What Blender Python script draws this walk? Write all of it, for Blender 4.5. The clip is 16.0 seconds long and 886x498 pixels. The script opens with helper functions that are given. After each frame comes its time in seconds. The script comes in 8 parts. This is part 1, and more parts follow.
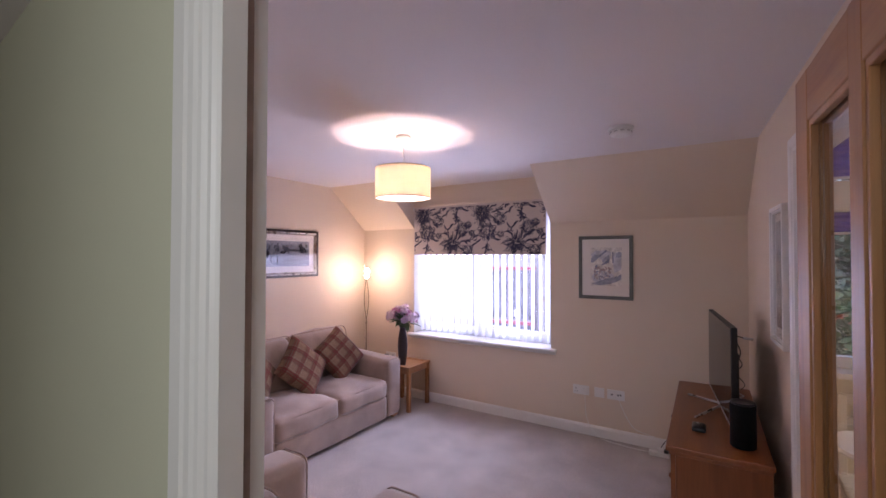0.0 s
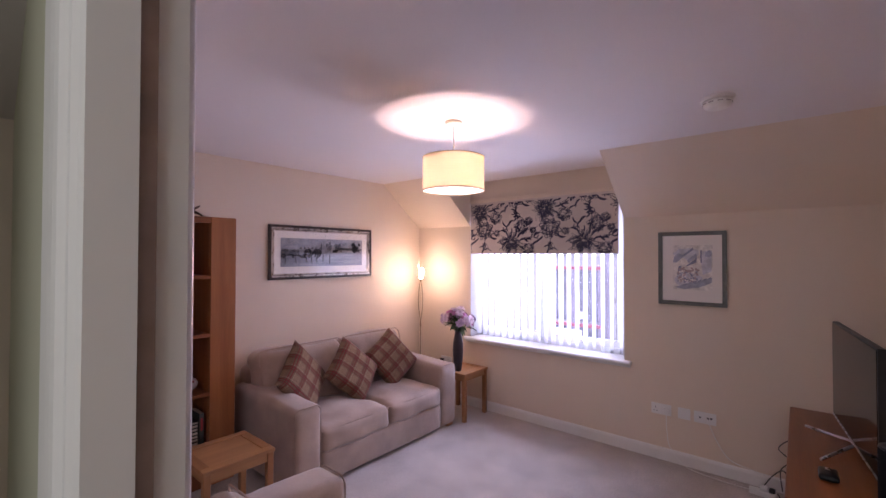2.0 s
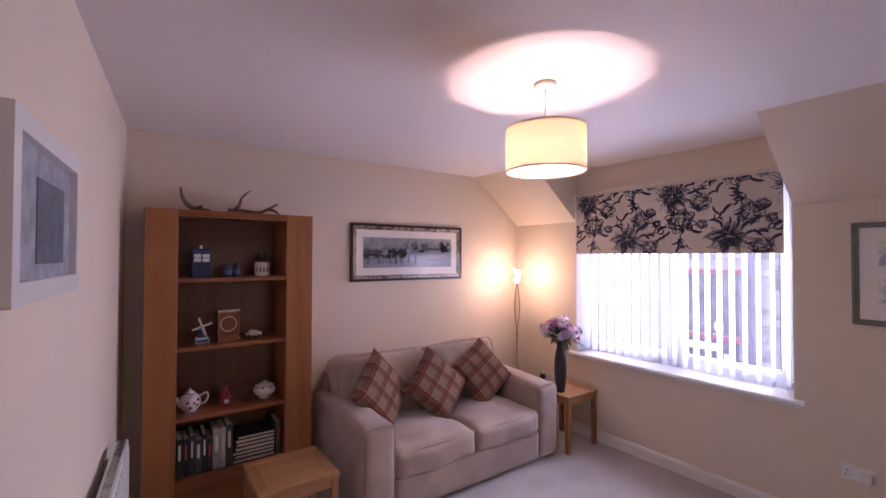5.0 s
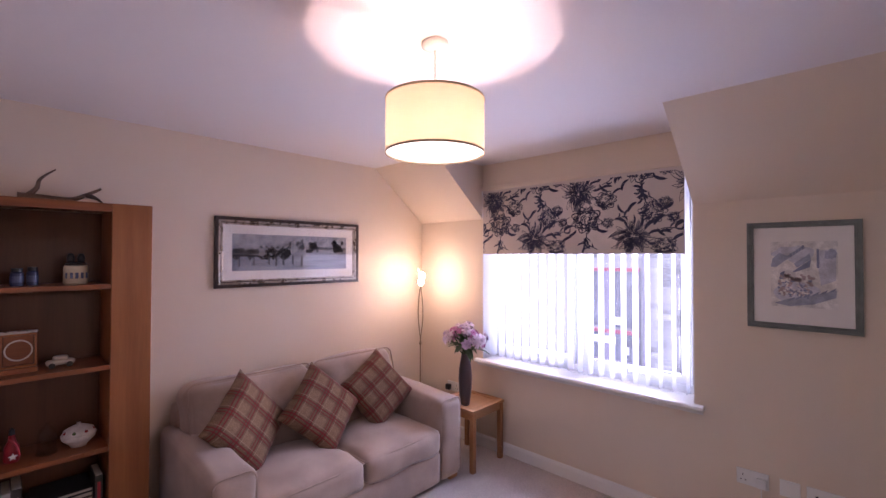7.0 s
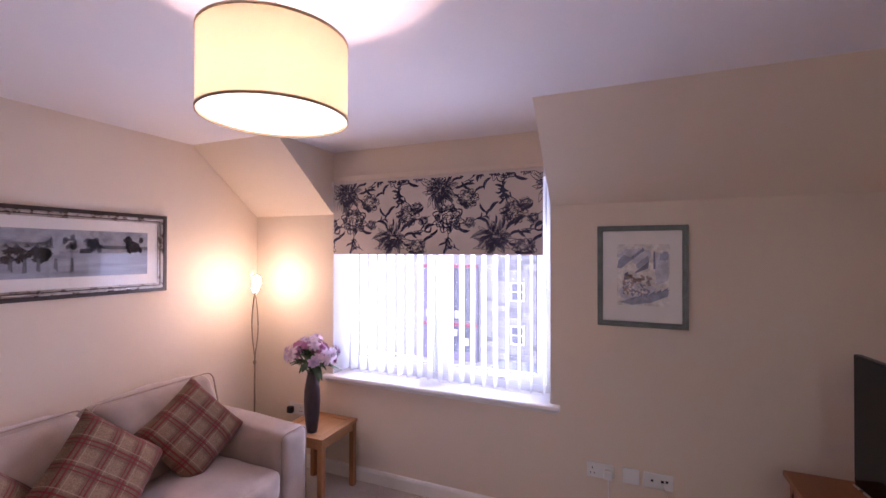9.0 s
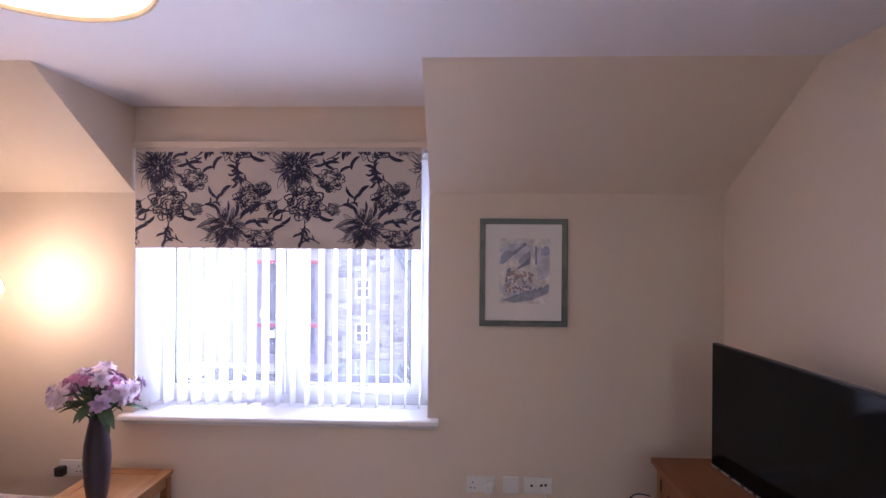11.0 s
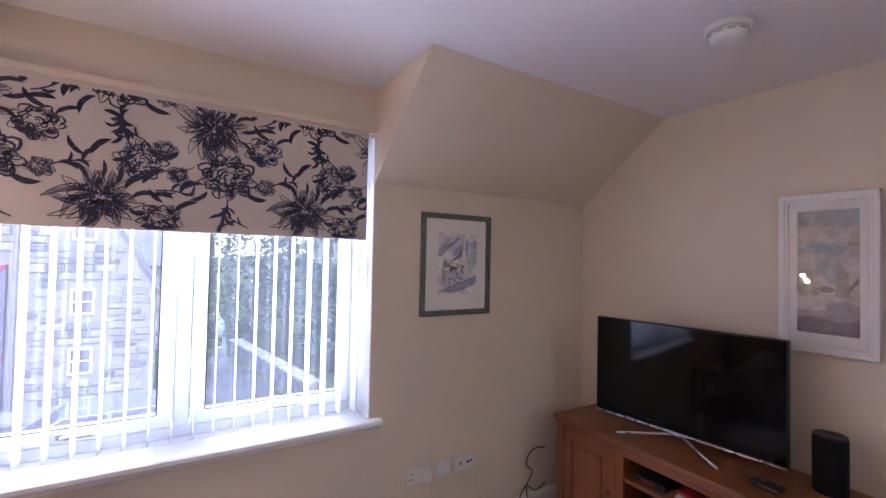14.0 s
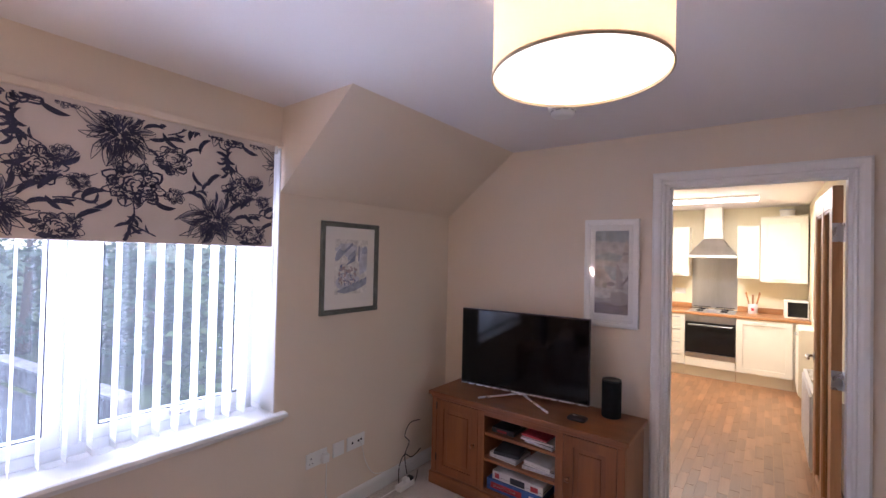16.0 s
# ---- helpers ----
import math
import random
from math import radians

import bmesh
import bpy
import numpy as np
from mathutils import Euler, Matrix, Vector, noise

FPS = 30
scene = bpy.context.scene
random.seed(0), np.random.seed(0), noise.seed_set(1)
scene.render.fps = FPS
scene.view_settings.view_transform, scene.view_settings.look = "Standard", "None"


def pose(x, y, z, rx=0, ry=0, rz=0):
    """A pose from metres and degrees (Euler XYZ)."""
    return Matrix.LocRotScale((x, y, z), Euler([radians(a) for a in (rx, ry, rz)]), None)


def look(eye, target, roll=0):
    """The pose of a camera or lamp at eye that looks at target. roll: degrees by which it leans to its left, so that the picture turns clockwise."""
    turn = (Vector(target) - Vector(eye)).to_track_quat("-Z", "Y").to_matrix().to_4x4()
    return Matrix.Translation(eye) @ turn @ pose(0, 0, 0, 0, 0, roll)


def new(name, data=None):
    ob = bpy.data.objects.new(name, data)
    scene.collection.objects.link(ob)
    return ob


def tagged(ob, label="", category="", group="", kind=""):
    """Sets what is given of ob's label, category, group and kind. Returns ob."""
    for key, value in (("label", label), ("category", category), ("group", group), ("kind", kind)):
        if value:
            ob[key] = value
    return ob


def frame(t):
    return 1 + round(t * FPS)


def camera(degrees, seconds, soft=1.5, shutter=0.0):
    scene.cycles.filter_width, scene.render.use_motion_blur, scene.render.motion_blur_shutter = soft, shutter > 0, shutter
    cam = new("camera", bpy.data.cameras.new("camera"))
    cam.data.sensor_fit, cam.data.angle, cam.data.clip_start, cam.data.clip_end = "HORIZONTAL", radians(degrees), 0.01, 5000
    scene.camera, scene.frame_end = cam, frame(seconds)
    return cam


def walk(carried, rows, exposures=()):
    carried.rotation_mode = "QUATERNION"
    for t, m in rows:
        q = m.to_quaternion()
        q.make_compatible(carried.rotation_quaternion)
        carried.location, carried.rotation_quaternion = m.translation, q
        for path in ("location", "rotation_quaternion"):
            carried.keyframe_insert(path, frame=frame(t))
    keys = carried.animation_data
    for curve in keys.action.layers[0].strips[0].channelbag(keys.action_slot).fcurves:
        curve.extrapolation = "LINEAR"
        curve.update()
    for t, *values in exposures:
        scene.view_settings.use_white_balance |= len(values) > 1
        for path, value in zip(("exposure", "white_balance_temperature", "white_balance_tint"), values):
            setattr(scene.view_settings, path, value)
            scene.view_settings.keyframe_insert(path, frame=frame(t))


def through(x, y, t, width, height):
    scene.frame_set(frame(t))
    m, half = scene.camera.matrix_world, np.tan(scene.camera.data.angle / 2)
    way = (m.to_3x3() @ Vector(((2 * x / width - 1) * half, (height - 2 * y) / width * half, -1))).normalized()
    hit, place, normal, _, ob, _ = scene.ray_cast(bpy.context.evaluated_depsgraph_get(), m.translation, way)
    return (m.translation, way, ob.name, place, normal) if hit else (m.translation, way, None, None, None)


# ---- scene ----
cam = camera(92.4, 16.0)
PATH = [
    (0, (-0.013, 0.122, 1.626), (-1.063, 1.824, 1.662), 0.1),
    (0.5, (-0.043, 0.2, 1.626), (-1.142, 1.87, 1.662), 0.1),
    (1, (-0.087, 0.274, 1.626), (-1.241, 1.907, 1.661), 0.0),
    (1.5, (-0.121, 0.336, 1.627), (-1.333, 1.927, 1.659), 0.1),
    (2, (-0.142, 0.4, 1.627), (-1.426, 1.933, 1.658), 0.1),
    (2.5, (-0.164, 0.45, 1.627), (-1.52, 1.92, 1.655), 0.0),
    (3, (-0.209, 0.522, 1.627), (-1.639, 1.921, 1.653), 0.0),
    (3.5, (-0.244, 0.598, 1.613), (-1.745, 1.921, 1.649), 0.2),
    (3.7, (-0.251, 0.639, 1.608), (-1.782, 1.925, 1.648), 0.2),
    (4.75, (-0.362, 0.812, 1.616), (-1.992, 1.971, 1.653), 0.15),
    (5.8, (-0.488, 0.987, 1.626), (-2.063, 2.219, 1.66), 0.1),
    (6, (-0.515, 1.038, 1.624), (-2.06, 2.307, 1.66), 0.1),
    (6.5, (-0.557, 1.148, 1.622), (-2.03, 2.5, 1.66), 0.1),
    (7, (-0.604, 1.248, 1.631), (-1.983, 2.696, 1.664), 0.1),
    (7.5, (-0.644, 1.328, 1.622), (-1.913, 2.874, 1.662), 0.1),
    (8, (-0.729, 1.381, 1.631), (-1.841, 3.043, 1.67), 0.2),
    (8.5, (-0.806, 1.451, 1.654), (-1.762, 3.208, 1.68), 0.1),
    (9, (-0.877, 1.518, 1.662), (-1.656, 3.36, 1.679), 0.1),
    (9.5, (-0.929, 1.603, 1.66), (-1.545, 3.506, 1.674), 0.2),
    (10, (-0.996, 1.71, 1.662), (-1.426, 3.664, 1.663), 0.1),
    (10.2, (-1.021, 1.751, 1.66), (-1.375, 3.719, 1.656), 0.2),
    (12.5, (-1.531, 2.03, 1.599), (-1.043, 3.97, 1.62), 0.8),
    (13, (-1.72, 2.061, 1.561), (-1.044, 3.942, 1.611), 1.1),
    (13.5, (-1.902, 2.098, 1.571), (-1.044, 3.904, 1.603), 1.0),
    (14, (-2.09, 2.116, 1.557), (-1.064, 3.832, 1.607), 1.2),
    (14.5, (-2.231, 2.129, 1.596), (-1.049, 3.742, 1.63), 1.1),
    (15, (-2.35, 2.095, 1.592), (-1.024, 3.591, 1.637), 1.2),
    (15.5, (-2.478, 2.057, 1.606), (-1.02, 3.425, 1.644), 1.1),
    (16, (-2.58, 2.032, 1.621), (-0.993, 3.248, 1.653), 1.3),
]
walk(cam, [(t, look(eye, target, roll)) for t, eye, target, roll in PATH], exposures=[(0.0, 1.42, 6000, 32), (3.5, 1.3, 6180, 36), (7.0, 1.37, 6060, 35), (10.0, 1.45, 5930, 31), (12.5, 1.54, 5700, 20), (16.0, 1.53, 5830, 20)])
# ---- light ----
world = bpy.data.worlds.new("world")
scene.world = world
world.use_nodes = True
wn = world.node_tree
sky = wn.nodes.new("ShaderNodeTexSky")
sky.sky_type, sky.sun_disc = "NISHITA", False
sky.sun_elevation, sky.sun_rotation = radians(40), radians(150)
wn.links.new(sky.outputs["Color"], wn.nodes["Background"].inputs["Color"])
wn.nodes["Background"].inputs["Strength"].default_value = 0.15


def lamp(name, kind, energy, colour, m, size=0.03, size_y=None):
    data = bpy.data.lights.new(name, kind)
    data.energy, data.color = energy, colour
    if kind == "AREA":
        data.shape, data.size, data.size_y = "RECTANGLE", size, size_y or size
    elif kind == "SUN":
        data.angle = size
    else:
        data.shadow_soft_size = size
    ob = new(name, data)
    ob.matrix_world = m
    return ob


# an overcast day: a weak wide sun, high behind the house
lamp("sun", "SUN", 1.5, (0.93, 0.96, 1.0), look((0, -20, 30), (0, 0, 0)), radians(15))
# the sky's light in the window opening
lamp("window_daylight", "AREA", 38, (0.72, 0.80, 1.0), look((-2.09, 4.52, 1.25), (-2.09, 0, 0.9)), 1.5, 1.2)
# the kitchen's ceiling tube
lamp("kitchen_tube", "AREA", 23, (1.0, 0.91, 0.78), look((3.55, 2.66, 2.33), (3.55, 2.66, 0)), 0.1, 1.1)
# unseen fill lamp added in the hall behind the walker, to brighten wall and lining
lamp("hall_fill", "AREA", 4.0, (0.88, 1.0, 0.86), look((0.0, -1.1, 1.9), (-0.7, 0.5, 1.3)), 0.7, 1.0)
# ---- materials ----


def noise_mat(name, base, rough=0.6, vary=0.06, scale=6.0, fine=0.0, fine_scale=180.0, bump=0.0, bump_scale=300.0,
              metal=0.0, sheen=0.0, stretch=(1, 1, 1), second=None, coat=0.0, spec=0.5, pieces=0.0):
    """A painted, woven or cast surface: broad and fine variation of one base colour, and a fine relief."""
    m = bpy.data.materials.new(name)
    m.use_nodes = True
    nt = m.node_tree
    b = nt.nodes["Principled BSDF"]
    tc = nt.nodes.new("ShaderNodeTexCoord")
    mp = nt.nodes.new("ShaderNodeMapping")
    mp.inputs["Scale"].default_value = stretch
    nt.links.new(tc.outputs["Object"], mp.inputs["Vector"])

    def tex(s, detail=4.0):
        n = nt.nodes.new("ShaderNodeTexNoise")
        n.inputs["Scale"].default_value, n.inputs["Detail"].default_value = s, detail
        nt.links.new(mp.outputs["Vector"], n.inputs["Vector"])
        return n

    low = tuple(c * (1 - vary) for c in base) if second is None else second
    high = tuple(min(1.0, c * (1 + vary)) for c in base) if second is None else base
    mix = nt.nodes.new("ShaderNodeMix")
    mix.data_type = "RGBA"
    mix.inputs["A"].default_value, mix.inputs["B"].default_value = (*low, 1), (*high, 1)
    broad = tex(scale)
    ramp = nt.nodes.new("ShaderNodeMapRange")
    ramp.inputs["From Min"].default_value, ramp.inputs["From Max"].default_value = 0.3, 0.7
    nt.links.new(broad.outputs["Fac"], ramp.inputs["Value"])
    nt.links.new(ramp.outputs["Result"], mix.inputs["Factor"])
    colour = mix.outputs["Result"]
    if fine:
        f = tex(fine_scale, 2.0)
        fm = nt.nodes.new("ShaderNodeMapRange")
        fm.inputs["From Min"].default_value, fm.inputs["From Max"].default_value = 0.3, 0.7
        fm.inputs["To Min"].default_value, fm.inputs["To Max"].default_value = 1 - fine, 1 + fine
        nt.links.new(f.outputs["Fac"], fm.inputs["Value"])
        mul = nt.nodes.new("ShaderNodeVectorMath")
        mul.operation = "SCALE"
        nt.links.new(colour, mul.inputs[0])
        nt.links.new(fm.outputs["Result"], mul.inputs["Scale"])
        colour = mul.outputs["Vector"]
    if pieces:
        oi = nt.nodes.new("ShaderNodeObjectInfo")
        pm = nt.nodes.new("ShaderNodeMapRange")
        pm.inputs["To Min"].default_value, pm.inputs["To Max"].default_value = 1 - pieces, 1 + pieces
        nt.links.new(oi.outputs["Random"], pm.inputs["Value"])
        mul = nt.nodes.new("ShaderNodeVectorMath")
        mul.operation = "SCALE"
        nt.links.new(colour, mul.inputs[0])
        nt.links.new(pm.outputs["Result"], mul.inputs["Scale"])
        colour = mul.outputs["Vector"]
    nt.links.new(colour, b.inputs["Base Color"])
    rr = nt.nodes.new("ShaderNodeMapRange")
    rr.inputs["To Min"].default_value, rr.inputs["To Max"].default_value = max(0.0, rough - 0.06), min(1.0, rough + 0.06)
    nt.links.new(broad.outputs["Fac"], rr.inputs["Value"])
    nt.links.new(rr.outputs["Result"], b.inputs["Roughness"])
    b.inputs["Metallic"].default_value = metal
    b.inputs["Sheen Weight"].default_value = sheen
    b.inputs["Coat Weight"].default_value = coat
    b.inputs["Specular IOR Level"].default_value = spec
    if bump:
        bt = tex(bump_scale, 3.0)
        bn = nt.nodes.new("ShaderNodeBump")
        bn.inputs["Strength"].default_value, bn.inputs["Distance"].default_value = bump, 0.003
        nt.links.new(bt.outputs["Fac"], bn.inputs["Height"])
        nt.links.new(bn.outputs["Normal"], b.inputs["Normal"])
    return m


def wood_mat(name, light, dark, axis="z", rough=0.42, grain=9.0, pieces=0.0, coat=0.15):
    """Straight-grained timber whose fibres run along one axis."""
    m = bpy.data.materials.new(name)
    m.use_nodes = True
    nt = m.node_tree
    b = nt.nodes["Principled BSDF"]
    tc = nt.nodes.new("ShaderNodeTexCoord")
    mp = nt.nodes.new("ShaderNodeMapping")
    s = {"x": (0.06, 1, 1), "y": (1, 0.06, 1), "z": (1, 1, 0.06)}[axis]
    mp.inputs["Scale"].default_value = s
    oi = nt.nodes.new("ShaderNodeObjectInfo")
    off = nt.nodes.new("ShaderNodeVectorMath")
    off.operation = "MULTIPLY_ADD"
    off.inputs[1].default_value = (3.1, 2.3, 1.7)
    nt.links.new(oi.outputs["Random"], off.inputs[0])
    nt.links.new(tc.outputs["Object"], off.inputs[2])
    nt.links.new(off.outputs["Vector"], mp.inputs["Vector"])
    big = nt.nodes.new("ShaderNodeTexNoise")
    big.inputs["Scale"].default_value, big.inputs["Detail"].default_value, big.inputs["Distortion"].default_value = grain, 5.0, 1.2
    fine = nt.nodes.new("ShaderNodeTexNoise")
    fine.inputs["Scale"].default_value, fine.inputs["Detail"].default_value = grain * 14, 3.0
    nt.links.new(mp.outputs["Vector"], big.inputs["Vector"])
    nt.links.new(mp.outputs["Vector"], fine.inputs["Vector"])
    add = nt.nodes.new("ShaderNodeMath")
    add.operation = "MULTIPLY_ADD"
    add.inputs[1].default_value = 0.35
    nt.links.new(fine.outputs["Fac"], add.inputs[0])
    nt.links.new(big.outputs["Fac"], add.inputs[2])
    ramp = nt.nodes.new("ShaderNodeValToRGB")
    ramp.color_ramp.elements[0].position, ramp.color_ramp.elements[0].color = 0.45, (*dark, 1)
    ramp.color_ramp.elements[1].position, ramp.color_ramp.elements[1].color = 0.88, (*light, 1)
    nt.links.new(add.outputs["Value"], ramp.inputs["Fac"])
    colour = ramp.outputs["Color"]
    if pieces:
        pm = nt.nodes.new("ShaderNodeMapRange")
        pm.inputs["To Min"].default_value, pm.inputs["To Max"].default_value = 1 - pieces, 1 + pieces
        nt.links.new(oi.outputs["Random"], pm.inputs["Value"])
        mul = nt.nodes.new("ShaderNodeVectorMath")
        mul.operation = "SCALE"
        nt.links.new(colour, mul.inputs[0])
        nt.links.new(pm.outputs["Result"], mul.inputs["Scale"])
        colour = mul.outputs["Vector"]
    nt.links.new(colour, b.inputs["Base Color"])
    b.inputs["Roughness"].default_value, b.inputs["Coat Weight"].default_value = rough, coat
    b.inputs["Coat Roughness"].default_value = 0.3
    bn = nt.nodes.new("ShaderNodeBump")
    bn.inputs["Strength"].default_value, bn.inputs["Distance"].default_value = 0.12, 0.002
    nt.links.new(fine.outputs["Fac"], bn.inputs["Height"])
    nt.links.new(bn.outputs["Normal"], b.inputs["Normal"])
    return m


def glow_mat(name, colour, strength):
    m = bpy.data.materials.new(name)
    m.use_nodes = True
    b = m.node_tree.nodes["Principled BSDF"]
    b.inputs["Base Color"].default_value = (*colour, 1)
    b.inputs["Emission Color"].default_value = (*colour, 1)
    b.inputs["Emission Strength"].default_value = strength
    return m


def glass_mat(name, rough=0.0, tint=(1, 1, 1), film=0.0):
    """Thin clear glass; film is the share of light scattered as a pale haze laid over the view."""
    m = bpy.data.materials.new(name)
    m.use_nodes = True
    nt = m.node_tree
    nt.nodes.remove(nt.nodes["Principled BSDF"])
    tr, gl, mix, fr = (nt.nodes.new("ShaderNode" + k) for k in ("BsdfTransparent", "BsdfGlossy", "MixShader", "LayerWeight"))
    tr.inputs["Color"].default_value = (*tint, 1)
    gl.inputs["Roughness"].default_value = rough
    fr.inputs["Blend"].default_value = 0.5
    steep, gloss = nt.nodes.new("ShaderNodeMath"), nt.nodes.new("ShaderNodeMath")
    steep.operation, gloss.operation = "POWER", "MULTIPLY_ADD"
    steep.inputs[1].default_value = 4.0
    gloss.inputs[1].default_value, gloss.inputs[2].default_value = 0.5, 0.04
    nt.links.new(fr.outputs["Facing"], steep.inputs[0])
    nt.links.new(steep.outputs[0], gloss.inputs[0])
    nt.links.new(gloss.outputs[0], mix.inputs[0])
    haze, veil = nt.nodes.new("ShaderNodeBsdfTranslucent"), nt.nodes.new("ShaderNodeMixShader")
    haze.inputs["Color"].default_value = (0.8, 0.82, 0.85, 1)
    veil.inputs[0].default_value = film
    nt.links.new(tr.outputs[0], veil.inputs[1])
    nt.links.new(haze.outputs[0], veil.inputs[2])
    nt.links.new((veil if film else tr).outputs[0], mix.inputs[1])
    nt.links.new(gl.outputs[0], mix.inputs[2])
    nt.links.new(mix.outputs[0], nt.nodes["Material Output"].inputs["Surface"])
    return m


def cloth_mat(name, colour, through, weave=900.0, glow=0.0):
    """Thin cloth that lets light through."""
    m = bpy.data.materials.new(name)
    m.use_nodes = True
    nt = m.node_tree
    nt.nodes.remove(nt.nodes["Principled BSDF"])
    df, tl, mix = (nt.nodes.new("ShaderNode" + k) for k in ("BsdfDiffuse", "BsdfTranslucent", "MixShader"))
    tc, wv = nt.nodes.new("ShaderNodeTexCoord"), nt.nodes.new("ShaderNodeTexNoise")
    wv.inputs["Scale"].default_value = weave
    nt.links.new(tc.outputs["Object"], wv.inputs["Vector"])
    mr = nt.nodes.new("ShaderNodeMix")
    mr.data_type = "RGBA"
    mr.inputs["A"].default_value, mr.inputs["B"].default_value = (*(c * 0.9 for c in colour), 1), (*colour, 1)
    nt.links.new(wv.outputs["Fac"], mr.inputs["Factor"])
    for n in (df, tl):
        nt.links.new(mr.outputs["Result"], n.inputs["Color"])
    mix.inputs[0].default_value = through
    nt.links.new(df.outputs[0], mix.inputs[1])
    nt.links.new(tl.outputs[0], mix.inputs[2])
    nt.links.new(mix.outputs[0], nt.nodes["Material Output"].inputs["Surface"])
    return m


WALL = noise_mat("wall_paint", (0.76, 0.645, 0.52), 0.75, 0.015, 1.3, 0.012, 260, 0.10, 420)
CEILING = noise_mat("ceiling_paint", (0.78, 0.73, 0.72), 0.8, 0.012, 1.0, 0.01, 200, 0.08, 380)
HALLWALL = noise_mat("hall_paint", (0.66, 0.66, 0.50), 0.75, 0.02, 1.5, 0.012, 260, 0.10, 420)
WHITE = noise_mat("white_gloss_paint", (0.82, 0.80, 0.77), 0.32, 0.02, 3.0, 0.0, 200, 0.012, 60)
CARPET = noise_mat("carpet", (0.49, 0.43, 0.39), 0.95, 0.16, 3.5, 0.34, 120, 0.9, 520, sheen=0.3)
PLASTIC = noise_mat("white_plastic", (0.80, 0.79, 0.76), 0.35, 0.01, 8.0)
UPVC = noise_mat("window_plastic", (0.86, 0.87, 0.88), 0.25, 0.01, 4.0)
OAK = wood_mat("oak_upright", (0.50, 0.245, 0.088), (0.34, 0.145, 0.048))
OAK_Y = wood_mat("oak_lengthways", (0.50, 0.245, 0.088), (0.34, 0.145, 0.048), "y")
OAK_X = wood_mat("oak_crossways", (0.50, 0.245, 0.088), (0.34, 0.145, 0.048), "x")
SUEDE = noise_mat("sofa_suede", (0.41, 0.300, 0.238), 0.9, 0.16, 5.0, 0.06, 240, 0.35, 300, sheen=0.5)
GLASS = glass_mat("door_glass")
# film puts a pale veil into the panes, imitating glare over the street
HAZEGLASS = glass_mat("hazed_window_glass", film=0.010)
BLACK = noise_mat("black_plastic", (0.012, 0.012, 0.013), 0.35, 0.1, 20.0)
CHROME = noise_mat("brushed_metal", (0.55, 0.55, 0.56), 0.28, 0.05, 30.0, metal=1.0)
# ---- shaping tools ----


def box_bm(x0, y0, z0, x1, y1, z1, bevel=0.0, seg=2, bm=None):
    """A bevelled block between two corners, added to bm."""
    one = bmesh.new()
    bmesh.ops.create_cube(one, size=1.0)
    bmesh.ops.scale(one, vec=(x1 - x0, y1 - y0, z1 - z0), verts=one.verts)
    bmesh.ops.translate(one, vec=((x0 + x1) / 2, (y0 + y1) / 2, (z0 + z1) / 2), verts=one.verts)
    if bevel:
        bmesh.ops.bevel(one, geom=one.edges[:], offset=bevel, segments=seg, profile=0.5, affect="EDGES")
    return join_bm(bm, one)


def join_bm(bm, one):
    if bm is None:
        return one
    mesh = bpy.data.meshes.new("tmp")
    one.to_mesh(mesh)
    one.free()
    bm.from_mesh(mesh)
    bpy.data.meshes.remove(mesh)
    return bm


def lathe_bm(profile, steps=24, centre=(0, 0, 0), bm=None):
    """A turned shape: (radius, height) pairs swung round the upright axis."""
    one = bmesh.new()
    rings = []
    for r, z in profile:
        if r < 1e-5:
            rings.append([one.verts.new((centre[0], centre[1], centre[2] + z))])
        else:
            rings.append([one.verts.new((centre[0] + r * math.cos(2 * math.pi * i / steps),
                                         centre[1] + r * math.sin(2 * math.pi * i / steps), centre[2] + z)) for i in range(steps)])
    for a, b in zip(rings, rings[1:]):
        for i in range(steps):
            j = (i + 1) % steps
            if len(a) == 1 and len(b) > 1:
                one.faces.new((a[0], b[j], b[i]))
            elif len(b) == 1 and len(a) > 1:
                one.faces.new((a[i], a[j], b[0]))
            elif len(a) > 1:
                one.faces.new((a[i], a[j], b[j], b[i]))
    bmesh.ops.recalc_face_normals(one, faces=one.faces)
    return join_bm(bm, one)


def tube_bm(points, radius, sides=8, bm=None, taper=None):
    """A round tube along a line of points; taper gives the radius at the far end."""
    one = bmesh.new()
    pts = [Vector(p) for p in points]
    rings = []
    up = Vector((0, 0, 1))
    for i, p in enumerate(pts):
        d = (pts[min(i + 1, len(pts) - 1)] - pts[max(i - 1, 0)]).normalized()
        side = d.cross(up)
        if side.length < 1e-3:
            side = d.cross(Vector((0, 1, 0)))
        side.normalize()
        other = d.cross(side).normalized()
        r = radius if taper is None else radius + (taper - radius) * i / (len(pts) - 1)
        rings.append([one.verts.new(p + r * (math.cos(2 * math.pi * k / sides) * side + math.sin(2 * math.pi * k / sides) * other)) for k in range(sides)])
    for a, b in zip(rings, rings[1:]):
        for k in range(sides):
            one.faces.new((a[k], a[(k + 1) % sides], b[(k + 1) % sides], b[k]))
    one.faces.new(rings[0])
    one.faces.new(rings[-1])
    bmesh.ops.recalc_face_normals(one, faces=one.faces)
    return join_bm(bm, one)


